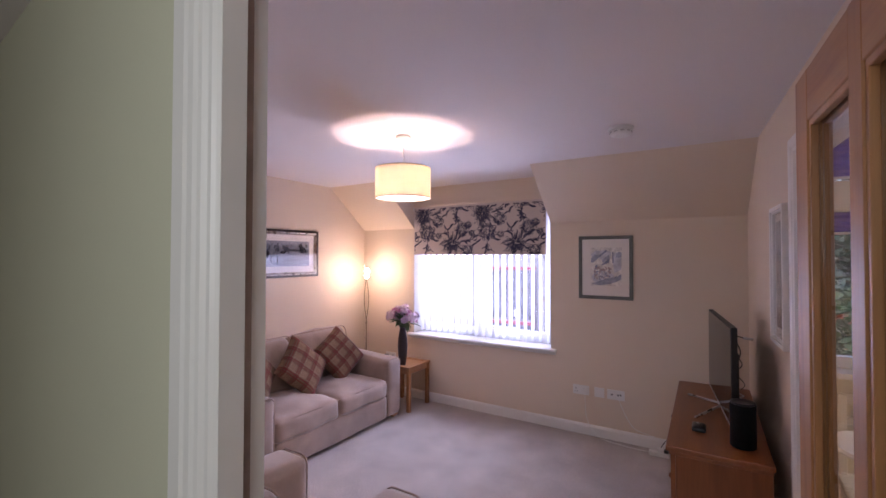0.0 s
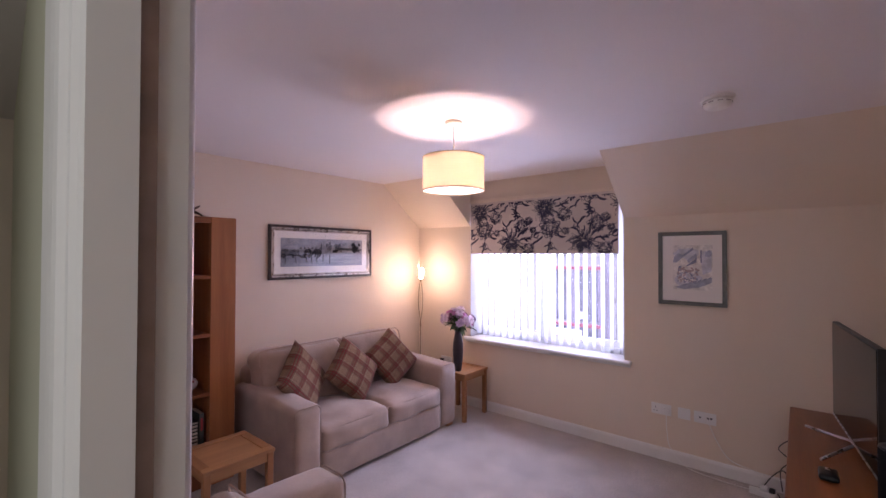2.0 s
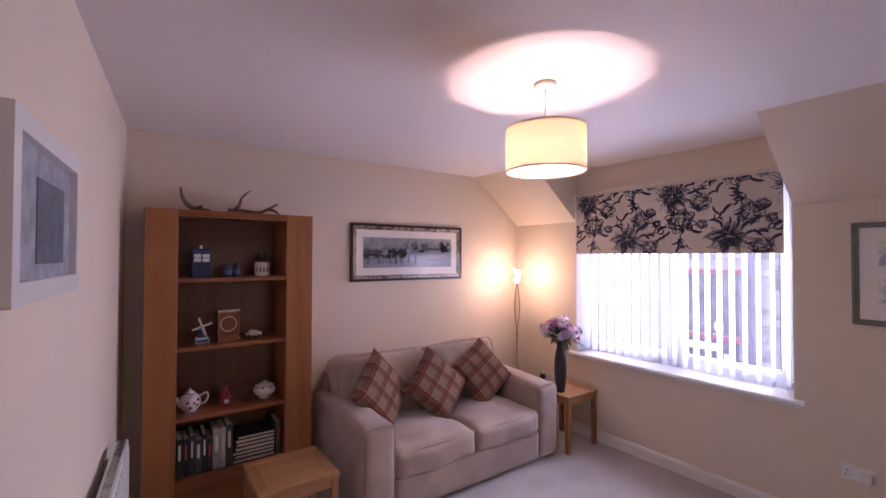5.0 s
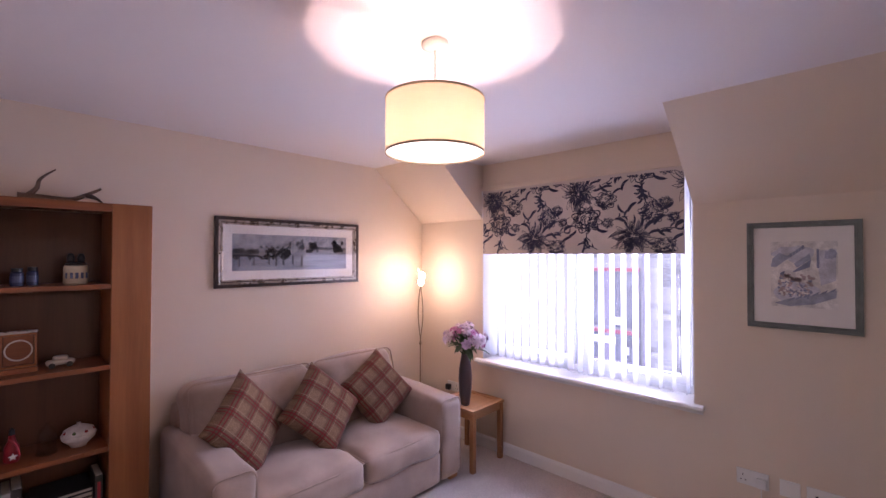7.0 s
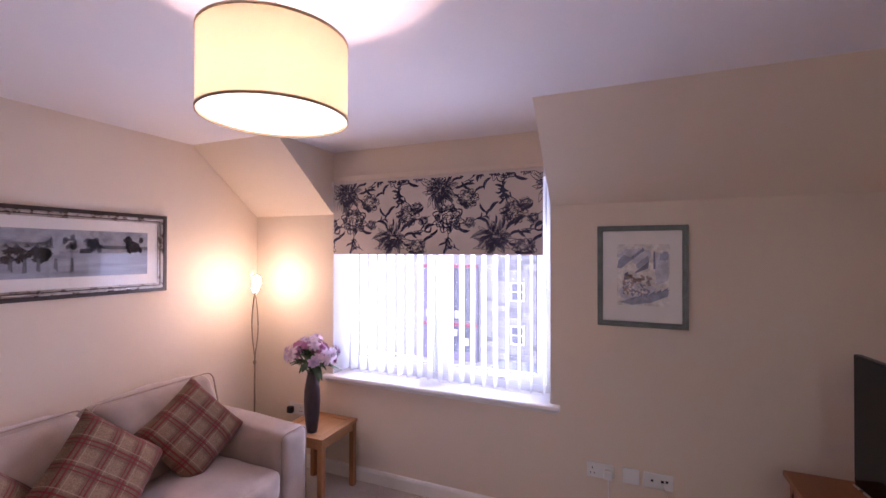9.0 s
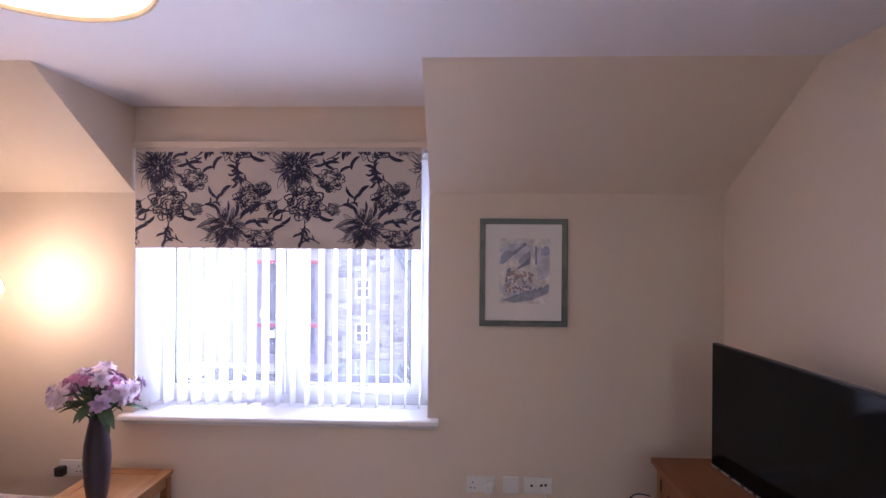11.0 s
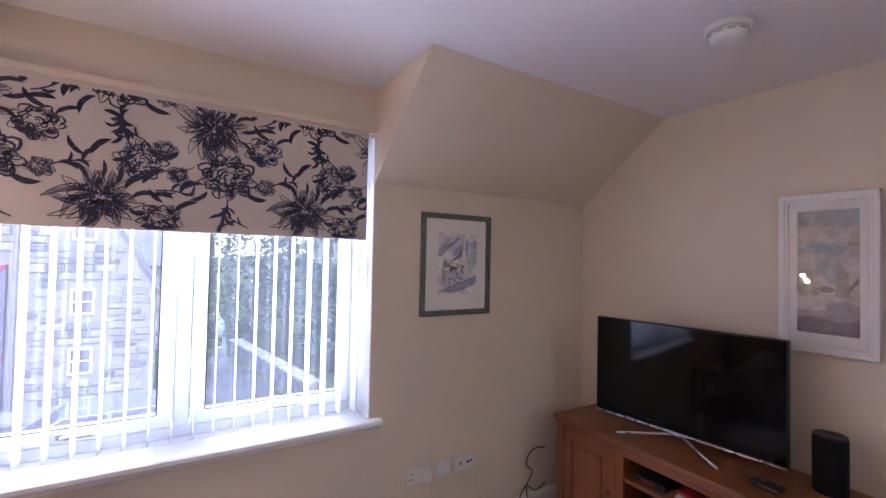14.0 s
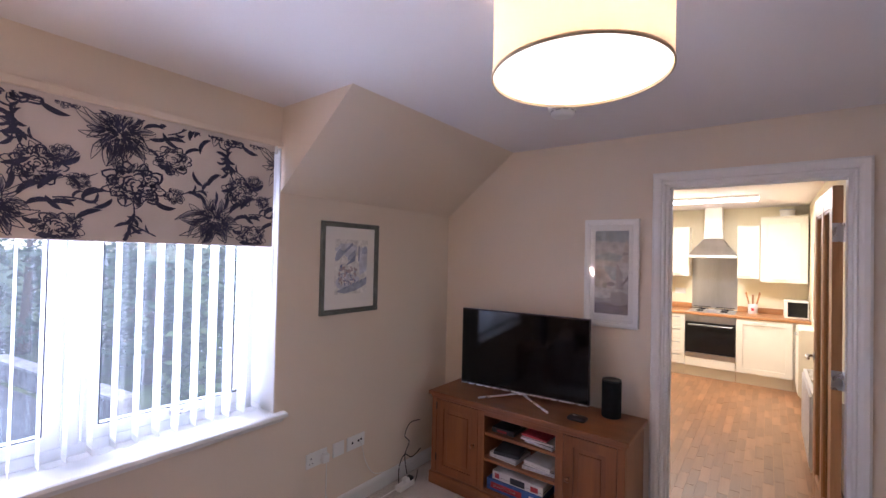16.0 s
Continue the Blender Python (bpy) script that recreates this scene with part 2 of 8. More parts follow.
def curve_points(points, n=8):
    """A smooth line through some points."""
    pts = [Vector(p) for p in points]
    out = []
    for i in range(len(pts) - 1):
        p0, p1, p2, p3 = pts[max(i - 1, 0)], pts[i], pts[i + 1], pts[min(i + 2, len(pts) - 1)]
        for k in range(n):
            t = k / n
            out.append(0.5 * (2 * p1 + (p2 - p0) * t + (2 * p0 - 5 * p1 + 4 * p2 - p3) * t * t + (3 * p1 - p0 - 3 * p2 + p3) * t ** 3))
    return out + [pts[-1]]


def mesh_ob(name, bm, material, smooth=False):
    mesh = bpy.data.meshes.new(name)
    bm.to_mesh(mesh)
    bm.free()
    if material:
        mesh.materials.append(material)
    if smooth:
        for p in mesh.polygons:
            p.use_smooth = True
    return new(name, mesh)


def part(name, bm, material, parent, label="", smooth=False):
    """One mesh under a thing or a part; all meshes are built in the room's own coordinates."""
    ob = mesh_ob(name, bm, material, smooth)
    ob.parent = parent
    if parent.parent is None:
        ob.matrix_parent_inverse = parent.matrix_basis.inverted()
    if label:
        tagged(ob, label)
    return ob


def thing(name, label, category, group="", m=None):
    """An empty at a thing's base, to carry its parts."""
    ob = tagged(new(name), label, category, group)
    if m:
        ob.matrix_basis = m
    return ob


def structure(name, bm, material, label, smooth=False):
    return tagged(mesh_ob(name, bm, material, smooth), label, kind="structure")


def prism_bm(outline, axis, a, b, bm=None):
    """A flat outline pushed along an axis from a to b. Outline pairs are the other two axes in order."""
    one = bmesh.new()

    def at(u, v, w):
        return {"x": (w, u, v), "y": (u, w, v), "z": (u, v, w)}[axis]

    lo = [one.verts.new(at(u, v, a)) for u, v in outline]
    hi = [one.verts.new(at(u, v, b)) for u, v in outline]
    n = len(outline)
    one.faces.new(lo)
    one.faces.new(hi)
    for i in range(n):
        one.faces.new((lo[i], lo[(i + 1) % n], hi[(i + 1) % n], hi[i]))
    bmesh.ops.recalc_face_normals(one, faces=one.faces)
    return join_bm(bm, one)


def soft_bm(x0, y0, z0, x1, y1, z1, r=0.05, n=14, bulge=(0, 0, 0), wrinkle=0.0, freq=7.0, bm=None, seed=0.0):
    """An upholstered block: rounded edges, faces that swell, and slight creases."""
    one = bmesh.new()
    bmesh.ops.create_cube(one, size=2.0)
    bmesh.ops.subdivide_edges(one, edges=one.edges[:], cuts=n, use_grid_fill=True)
    h = Vector(((x1 - x0) / 2, (y1 - y0) / 2, (z1 - z0) / 2))
    c = Vector(((x0 + x1) / 2, (y0 + y1) / 2, (z0 + z1) / 2))
    r = min(r, 0.98 * min(h))
    for v in one.verts:
        u = Vector([math.copysign(1 - (1 - min(1.0, abs(k))) ** 1.5, k) for k in v.co])
        p = Vector((u.x * h.x, u.y * h.y, u.z * h.z))
        q = Vector([max(-(h[i] - r), min(h[i] - r, p[i])) for i in range(3)])
        d = p - q
        if d.length > 1e-6:
            p = q + d.normalized() * r
        for i in range(3):
            j, k = (i + 1) % 3, (i + 2) % 3
            if abs(v.co[i]) > 0.999:
                p[i] += math.copysign(bulge[i] * (1 - u[j] ** 2) * (1 - u[k] ** 2), v.co[i])
        if wrinkle:
            p += d.normalized() * wrinkle * noise.noise((p + c) * freq + Vector((seed, seed, 0))) if d.length > 1e-6 else Vector()
        v.co = p + c
    return join_bm(bm, one)


def piping_bm(points, radius=0.004, bm=None):
    return tube_bm(points, radius, 6, bm)


def rounded_loop(x0, y0, x1, y1, r, n=5):
    """The outline of a rectangle with rounded corners, in two axes."""
    out = []
    for cx, cy, a0 in ((x1 - r, y1 - r, 0), (x0 + r, y1 - r, 90), (x0 + r, y0 + r, 180), (x1 - r, y0 + r, 270)):
        for k in range(n + 1):
            a = radians(a0 + 90 * k / n)
            out.append((cx + r * math.cos(a), cy + r * math.sin(a)))
    return out


def frame_bm(axis, u0, v0, u1, v1, w, a, b, bevel=0.0, bm=None):
    """A mitred rectangular frame of width w, lying across an axis from a to b."""
    one = bmesh.new()

    def at(u, v, d):
        return {"x": (d, u, v), "y": (u, d, v), "z": (u, v, d)}[axis]

    loops = []
    for inset, d in ((0, a), (0, b), (w, b), (w, a)):
        loops.append([one.verts.new(at(u, v, d)) for u, v in ((u0 + inset, v0 + inset), (u1 - inset, v0 + inset), (u1 - inset, v1 - inset), (u0 + inset, v1 - inset))])
    for k in range(4):
        p, q = loops[k], loops[(k + 1) % 4]
        for i in range(4):
            one.faces.new((p[i], p[(i + 1) % 4], q[(i + 1) % 4], q[i]))
    bmesh.ops.recalc_face_normals(one, faces=one.faces)
    if bevel:
        bmesh.ops.bevel(one, geom=one.edges[:], offset=bevel, segments=2, profile=0.5, affect="EDGES")
    return join_bm(bm, one)
# ---- the room's shell ----
XL, XR, YW, ZC = -3.668, 0.27, 4.16, 2.417      # left wall, right wall, window wall, ceiling
YS, ZS = 3.58, 1.95                            # the slope's upper and lower edges
WX0, WX1, WZ0, WZ1, WY = -2.90, -1.28, 0.745, 2.19, 4.34   # the window's opening and its depth
KY0, KY1, KZ = 1.69, 2.54, 2.095                 # the kitchen doorway
HX0, HX1 = -0.637, 0.245                        # the hall doorway
BACK_A, BACK_B = (XL, 0.772), (XR, 0.512)       # the back wall's line, slightly out of square


def back_y(x):
    return BACK_A[1] + (x - BACK_A[0]) * (BACK_B[1] - BACK_A[1]) / (BACK_B[0] - BACK_A[0])


EAST = 0.04   # the east wall runs out of square by this much a metre


def lean(bm):
    """Swings a mesh drawn against x = XR onto the line of the east wall."""
    for v in bm.verts:
        v.co.x += EAST * (YW - v.co.y)
    return bm


structure("floor", lean(box_bm(XL - 0.2, -2.6, -0.2, XR + 0.012, 4.6, 0.0)), CARPET, "pale beige cut-pile carpet, slightly trodden")
structure("ceiling", box_bm(XL - 0.2, -2.6, ZC, XR + 0.4, 4.6, ZC + 0.15), CEILING, "smooth white painted ceiling")
structure("wall_west", box_bm(XL - 0.2, -2.6, 0, XL, 4.6, ZC), WALL, "plain cream painted wall behind the sofa")
# window wall, with the opening through it
bm = box_bm(XL, YW, 0, WX0, 4.5, ZC)
box_bm(WX1, YW, 0, XR + 0.1, 4.5, ZC, bm=bm)
box_bm(WX0, YW, 0, WX1, 4.5, WZ0 - 0.03, bm=bm)
box_bm(WX0, YW, WZ1, WX1, 4.5, ZC, bm=bm)
structure("wall_north", bm, WALL, "cream painted dormer wall with a wide window opening")
# the sloped boxing to both sides of the dormer
slope = [(YS, ZC), (YW, ZC), (YW, ZS)]
structure("wall_slope_left", prism_bm(slope, "x", XL, WX0), WALL, "cream painted sloping wall beside the dormer window")
structure("wall_slope_right", prism_bm(slope, "x", WX1, XR + 0.06), WALL, "cream painted sloping wall beside the dormer window")
# right wall with the kitchen doorway
bm = box_bm(XR, KY1, 0, XR + 0.1, YW, ZC)
box_bm(XR, -2.6, 0, XR + 0.1, KY0, ZC, bm=bm)
box_bm(XR, KY0, KZ, XR + 0.1, KY1, ZC, bm=bm)
structure("wall_east", lean(bm), WALL, "cream painted wall with the open kitchen doorway")


def back_piece(x0, x1, z0, z1, off0, off1, bm=None):
    outline = [(x0, back_y(x0) - off0), (x1, back_y(x1) - off0), (x1, back_y(x1) - off1), (x0, back_y(x0) - off1)]
    return prism_bm(outline, "z", z0, z1, bm)


bm = back_piece(XL, HX0 - 0.03, 0, ZC, 0.0, 0.044)
back_piece(HX1 + 0.025, XR + 0.15, 0, ZC, 0.0, 0.044, bm)
back_piece(HX0 - 0.03, HX1 + 0.025, 2.09, ZC, 0.0, 0.044, bm)
structure("wall_south", bm, WALL, "cream painted wall with the hall doorway")
bm = back_piece(XL, HX0 - 0.03, 0, ZC, 0.044, 0.088)
back_piece(HX1 + 0.025, XR + 0.15, 0, ZC, 0.044, 0.088, bm)
back_piece(HX0 - 0.03, HX1 + 0.025, 2.09, ZC, 0.044, 0.088, bm)
structure("wall_hall", bm, HALLWALL, "pale green-cream painted hall side of the wall")
structure("wall_hall_end", box_bm(XL, -2.6, 0, XR + 0.3, -2.5, ZC), HALLWALL, "plain hall wall behind the walker")
# ---- trim, windows and doors ----


def skirting(name, outline_points, label):
    """A skirting board along a line of floor points, standing to the line's left side."""
    bm = None
    profile = [(0.0, 0.0), (0.014, 0.0), (0.014, 0.075), (0.010, 0.088), (0.006, 0.094), (0.0, 0.097)]
    for (xa, ya), (xb, yb) in zip(outline_points, outline_points[1:]):
        d = Vector((xb - xa, yb - ya, 0)).normalized()
        side = Vector((-d.y, d.x, 0))
        one = bmesh.new()
        ends = []
        for x, y in ((xa, ya), (xb, yb)):
            ends.append([one.verts.new(Vector((x, y, 0)) + side * u + Vector((0, 0, v))) for u, v in profile])
        n = len(profile)
        for i in range(n):
            one.faces.new((ends[0][i], ends[0][(i + 1) % n], ends[1][(i + 1) % n], ends[1][i]))
        one.faces.new(ends[0])
        one.faces.new(ends[1])
        bmesh.ops.recalc_face_normals(one, faces=one.faces)
        bm = join_bm(bm, one)
    return structure(name, bm, WHITE, label)


skirting("baseboard_north", [(XR, YW), (XL, YW)], "white painted skirting board under the window")
skirting("baseboard_west", [(XL, YW - 0.015), (XL, back_y(XL))], "white painted skirting board behind the sofa")
skirting("baseboard_south", [(XL + 0.015, back_y(XL)), (HX0 - 0.11, back_y(HX0 - 0.11))], "white painted skirting board by the hall door")
skirting("baseboard_east", [(XR + EAST * (YW - KY1 - 0.085), KY1 + 0.085), (XR, YW - 0.015)], "white painted skirting board behind the television unit")

# sill board with a nosed front and a moulding under it
bm = prism_bm([(YW - 0.05, WZ0 - 0.021), (YW - 0.046, WZ0 - 0.006), (YW - 0.036, WZ0), (WY + 0.01, WZ0), (WY + 0.01, WZ0 - 0.028), (YW - 0.04, WZ0 - 0.028)], "x", WX0 + 0.001, WX1 - 0.001)
prism_bm([(YW - 0.05, WZ0 - 0.021), (YW - 0.046, WZ0 - 0.006), (YW - 0.036, WZ0), (YW - 0.001, WZ0), (YW - 0.001, WZ0 - 0.028), (YW - 0.04, WZ0 - 0.028)], "x", WX0 - 0.055, WX0 + 0.001, bm)
prism_bm([(YW - 0.05, WZ0 - 0.021), (YW - 0.046, WZ0 - 0.006), (YW - 0.036, WZ0), (YW - 0.001, WZ0), (YW - 0.001, WZ0 - 0.028), (YW - 0.04, WZ0 - 0.028)], "x", WX1 - 0.001, WX1 + 0.055, bm)
prism_bm([(YW - 0.001, WZ0 - 0.058), (YW - 0.012, WZ0 - 0.055), (YW - 0.018, WZ0 - 0.043), (YW - 0.032, WZ0 - 0.034), (YW - 0.034, WZ0 - 0.0285), (YW - 0.001, WZ0 - 0.0285)], "x", WX0 - 0.045, WX1 + 0.045, bm)
structure("window_sill", bm, WHITE, "white gloss painted window board with a moulded nosing")
# white reveal linings
bm = box_bm(WX0, YW + 0.002, WZ0, WX0 + 0.006, WY, WZ1)
box_bm(WX1 - 0.006, YW + 0.002, WZ0, WX1, WY, WZ1, bm=bm)
box_bm(WX0 + 0.006, YW + 0.002, WZ1 - 0.006, WX1 - 0.006, WY, WZ1, bm=bm)
structure("window_reveal", bm, WHITE, "white painted window reveal")


def casement_window(x0, x1, z0, z1, y, mullion):
    w = tagged(new("window_1"), "white plastic double casement window with locking handles", kind="structure")
    w.matrix_basis = pose(x0, y, z0)
    part("window_frame", frame_bm("y", x0, z0, x1, z1, 0.05, y, y + 0.07, 0.004), UPVC, w)
    part("mullion", box_bm(mullion - 0.03, y, z0 + 0.05, mullion + 0.03, y + 0.07, z1 - 0.05, 0.004), UPVC, w)
    for a, b in ((x0 + 0.05, mullion - 0.03), (mullion + 0.03, x1 - 0.05)):
        sash = part("sash", frame_bm("y", a + 0.004, z0 + 0.054, b - 0.004, z1 - 0.054, 0.055, y - 0.012, y + 0.05, 0.005), UPVC, w)
        part("gasket", frame_bm("y", a + 0.058, z0 + 0.108, b - 0.058, z1 - 0.108, 0.006, y - 0.006, y + 0.03), BLACK, sash)
        pane = part("pane", box_bm(a + 0.06, y + 0.012, z0 + 0.11, b - 0.06, y + 0.016, z1 - 0.11), HAZEGLASS, sash)
        pane.visible_shadow = False
        m = (a + b) / 2
        hb = box_bm(m - 0.03, y - 0.02, z0 + 0.072, m + 0.03, y - 0.012, z0 + 0.096, 0.003)
        box_bm(m - 0.012, y - 0.045, z0 + 0.076, m + 0.012, y - 0.02, z0 + 0.092, 0.004, bm=hb)
        box_bm(m - 0.012, y - 0.048, z0 + 0.078, m + 0.10, y - 0.036, z0 + 0.090, 0.005, bm=hb)
        part("handle", hb, CHROME, sash, "small silver window handle")
    return w


casement_window(WX0 + 0.006, WX1 - 0.006, WZ0 + 0.001, WZ1 - 0.006, WY, -2.098)


def architrave_profile(w=0.07):
    if w > 0.1:
        return [(0, 0), (0.006, 0.004), (0.012, 0.009), (0.020, 0.010), (0.028, 0.016), (0.036, 0.018), (0.044, 0.011), (0.054, 0.017), (0.066, 0.019), (0.072, 0.012), (0.084, 0.018), (w - 0.012, 0.021), (w, 0.014), (w, 0)]
    return [(0, 0), (0.006, 0.012), (0.014, 0.016), (0.022, 0.010), (0.030, 0.017), (0.042, 0.021), (w - 0.012, 0.021), (w, 0.014), (w, 0)]


def architrave(name, place, u0, u1, top, label, w=0.07):
    """Moulded trim round three sides of an opening. place(u, z, d): the point d in front of the wall."""
    bm = bmesh.new()
    prof = architrave_profile(w)
    n = len(prof)
    rows = []
    for corner in range(4):
        row = []
        for o, d in prof:
            u = u0 - o if corner < 2 else u1 + o
            z = 0.0 if corner in (0, 3) else top + o
            row.append(bm.verts.new(place(u, z, d)))
        rows.append(row)
    for a, b in zip(rows, rows[1:]):
        for i in range(n):
            bm.faces.new((a[i], a[(i + 1) % n], b[(i + 1) % n], b[i]))
    bm.faces.new(rows[0])
    bm.faces.new(rows[3])
    bmesh.ops.recalc_face_normals(bm, faces=bm.faces)
    return structure(name, bm, WHITE, label)


def on_back(side):
    def place(u, z, d):
        return (u, back_y(u) + d if side > 0 else back_y(u) - 0.088 - d, z)
    return place


def on_east(x, sign):
    return lambda u, z, d: (x + EAST * (YW - u) + sign * d, u, z)


architrave("trim_hall_door_room", on_back(1), HX0 - 0.024, HX1 + 0.006, 2.062, "white moulded architrave round the hall doorway", 0.07)
architrave("trim_hall_door_hall", on_back(-1), HX0 + 0.014, HX1 + 0.006, 2.062, "white moulded architrave on the hall side", 0.125)
architrave("trim_kitchen_door", on_east(XR, -1), KY0 + 0.006, KY1 - 0.006, KZ - 0.006, "white moulded architrave round the kitchen doorway", 0.075)
architrave("trim_kitchen_door_inner", on_east(XR + 0.1, 1), KY0 + 0.006, KY1 - 0.006, KZ - 0.006, "white moulded architrave on the kitchen side", 0.075)
# door linings with their stops
bm = back_piece(HX0 - 0.03, HX0, 0, 2.06, 0.001, 0.087)
back_piece(HX1, HX1 + 0.025, 0, 2.06, 0.001, 0.087, bm)
back_piece(HX0 - 0.03, HX1 + 0.025, 2.06, 2.09, 0.001, 0.087, bm)
back_piece(HX0, HX0 + 0.016, 0, 2.044, 0.048, 0.0885, bm)
back_piece(HX1 - 0.012, HX1, 0, 2.044, 0.048, 0.085, bm)
back_piece(HX0, HX1, 2.044, 2.06, 0.048, 0.085, bm)
structure("door_lining_hall", bm, WHITE, "white painted door lining with a stop")
# narrow brown strip up the lining, beside the stop
structure("door_seal_hall", back_piece(HX0, HX0 + 0.007, 0, 2.04, 0.031, 0.0475), noise_mat("brown_strip", (0.36, 0.27, 0.23), 0.8, 0.15, 20.0), "narrow brown strip in the door lining")
bm = box_bm(XR + 0.001, KY0, 0, XR + 0.099, KY0 + 0.022, KZ - 0.022)
box_bm(XR + 0.001, KY1 - 0.022, 0, XR + 0.099, KY1, KZ - 0.022, bm=bm)
box_bm(XR + 0.001, KY0, KZ - 0.022, XR + 0.099, KY1, KZ, bm=bm)
box_bm(XR + 0.03, KY1 - 0.034, 0, XR + 0.06, KY1 - 0.022, KZ - 0.034, bm=bm)
box_bm(XR + 0.03, KY0 + 0.022, KZ - 0.034, XR + 0.06, KY1 - 0.034, KZ - 0.022, bm=bm)
structure("door_lining_kitchen", lean(bm), WHITE, "white painted kitchen door lining")


def oak_door(name, label, m, width, height=2.03, lights=((0.115, 0.40), (0.46, 0.725))):
    """A glazed oak door built flat: hinge edge at u = 0, face across v, then hung by m."""
    d = tagged(new(name), label, kind="structure")

    def put(nm, bm, mat, parent, lb=""):
        ob = mesh_ob(nm, bm, mat)
        ob.parent = parent
        if lb:
            tagged(ob, lb)
        return ob

    edges = [0.0] + [e for pair in lights for e in pair] + [width]
    for a, b in zip(edges[0::2], edges[1::2]):
        put("stile", box_bm(a, -0.022, 0.0, b, 0.022, height, 0.002), OAK, d)
    for a, b in lights:
        put("rail", box_bm(a, -0.0215, height - 0.115, b, 0.0215, height - 0.001, 0.002), OAK_X, d)
        put("rail", box_bm(a, -0.0215, 0.001, b, 0.0215, 0.23, 0.002), OAK_X, d)
        bead = frame_bm("y", a, 0.23, b, height - 0.115, 0.014, -0.018, -0.004, 0.002)
        frame_bm("y", a, 0.23, b, height - 0.115, 0.014, 0.004, 0.018, 0.002, bead)
        put("glazing_bead", bead, OAK, d)
        pane = put("pane", box_bm(a + 0.002, -0.003, 0.232, b - 0.002, 0.003, height - 0.117), GLASS, d)
        pane.visible_shadow = False
    for s in (-1, 1):
        h = lathe_bm([(0.0, 0.0), (0.026, 0.0), (0.026, 0.006), (0.010, 0.010), (0.010, 0.045), (0.0, 0.045)], 16)
        bmesh.ops.rotate(h, cent=(0, 0, 0), matrix=Matrix.Rotation(radians(90 if s < 0 else -90), 3, "X"), verts=h.verts)
        bmesh.ops.translate(h, vec=(width - 0.06, s * 0.0225, 1.0), verts=h.verts)
        tube_bm([(width - 0.06, s * 0.062, 1.0), (width - 0.10, s * 0.066, 1.0), (width - 0.17, s * 0.064, 0.998)], 0.009, 10, h)
        put("door_handle", h, CHROME, d, "brushed metal lever handle")
    for z in (0.22, 1.0, 1.78):
        hb = box_bm(-0.004, -0.030, z - 0.05, 0.001, 0.022, z + 0.05)
        tube_bm([(-0.004, -0.030, z - 0.05), (-0.004, -0.030, z + 0.05)], 0.007, 8, hb)
        put("hinge", hb, CHROME, d, "steel butt hinge")
    d.matrix_basis = m
    return d


# hall door, standing open along the right wall; kitchen door, open into the kitchen
a = math.degrees(math.atan2(1.44 - 0.61, 0.197 - 0.232))
oak_door("door_1", "open glazed oak door with a lever handle", pose(0.232, 0.61, 0.012, 0, 0, a), 0.826)
a = math.degrees(math.atan2(1.764 - 1.742, 0.785))
oak_door("door_2", "open glazed oak kitchen door seen edge on", pose(0.47, 1.742, 0.012, 0, 0, a), 0.76, lights=((0.10, 0.34), (0.42, 0.66)))
# ---- blinds ----
SLAT = cloth_mat("white_blind_cloth", (0.86, 0.87, 0.90), 0.55)
BLIND = noise_mat("roller_blind_cloth", (0.67, 0.58, 0.525), 0.85, 0.02, 4.0, 0.05, 700, 0.15, 900)
NAVY = noise_mat("navy_print", (0.052, 0.050, 0.095), 0.85, 0.25, 30.0, 0.2, 500)
GREYNAVY = noise_mat("pale_navy_print", (0.27, 0.24, 0.27), 0.85, 0.2, 40.0, 0.2, 500)


def vertical_blind(x0, x1, y, top, bottom, step=0.0795, width=0.089, turn=-1.0):
    v = thing("vertical_blind", "white fabric vertical blind, its slats turned open", "blind", m=pose((x0 + x1) / 2, y, top))
    part("headrail", box_bm(x0, y - 0.02, top - 0.035, x1, y + 0.02, top, 0.003), PLASTIC, v)
    mesh = None
    n = int((x1 - x0 - 0.05) / step)
    for i in range(n + 1):
        x = x0 + 0.04 + i * step
        a = radians(turn + random.uniform(-2.5, 2.5))
        c, s = math.cos(a), math.sin(a)
        bm = bmesh.new()
        rows = []
        for k in range(5):
            u = (k / 4 - 0.5) * width
            bow = 0.004 * (1 - (2 * k / 4 - 1) ** 2)
            dx, dy = -s * u + c * bow, c * u + s * bow
            rows.append((bm.verts.new((x + dx, y + dy, bottom)), bm.verts.new((x + dx, y + dy, top - 0.045))))
        for p, q in zip(rows, rows[1:]):
            bm.faces.new((p[0], q[0], q[1], p[1]))
        slat = part("slat", bm, SLAT, v, smooth=True)
        w = bmesh.new()
        box_bm(-0.0018, -width / 2 + 0.002, 0, 0.0018, width / 2 - 0.002, 0.028, bm=w)
        bmesh.ops.rotate(w, cent=(0, 0, 0), matrix=Matrix.Rotation(a, 3, "Z"), verts=w.verts)
        bmesh.ops.translate(w, vec=(x, y, bottom + 0.001), verts=w.verts)
        part("weight", w, PLASTIC, slat)
    for s in (-1, 1):
        pts = []
        for i in range(n):
            xa = x0 + 0.04 + i * step
            for k in range(4):
                pts.append((xa + step * k / 4, y + s * (width / 2 - 0.004), bottom + 0.008 - 0.010 * math.sin(math.pi * k / 4)))
        part("chain", tube_bm(pts, 0.0012, 4), PLASTIC, v)
    return v


vertical_blind(WX0 + 0.012, WX1 - 0.012, 4.255, WZ1 - 0.008, WZ0 + 0.025)


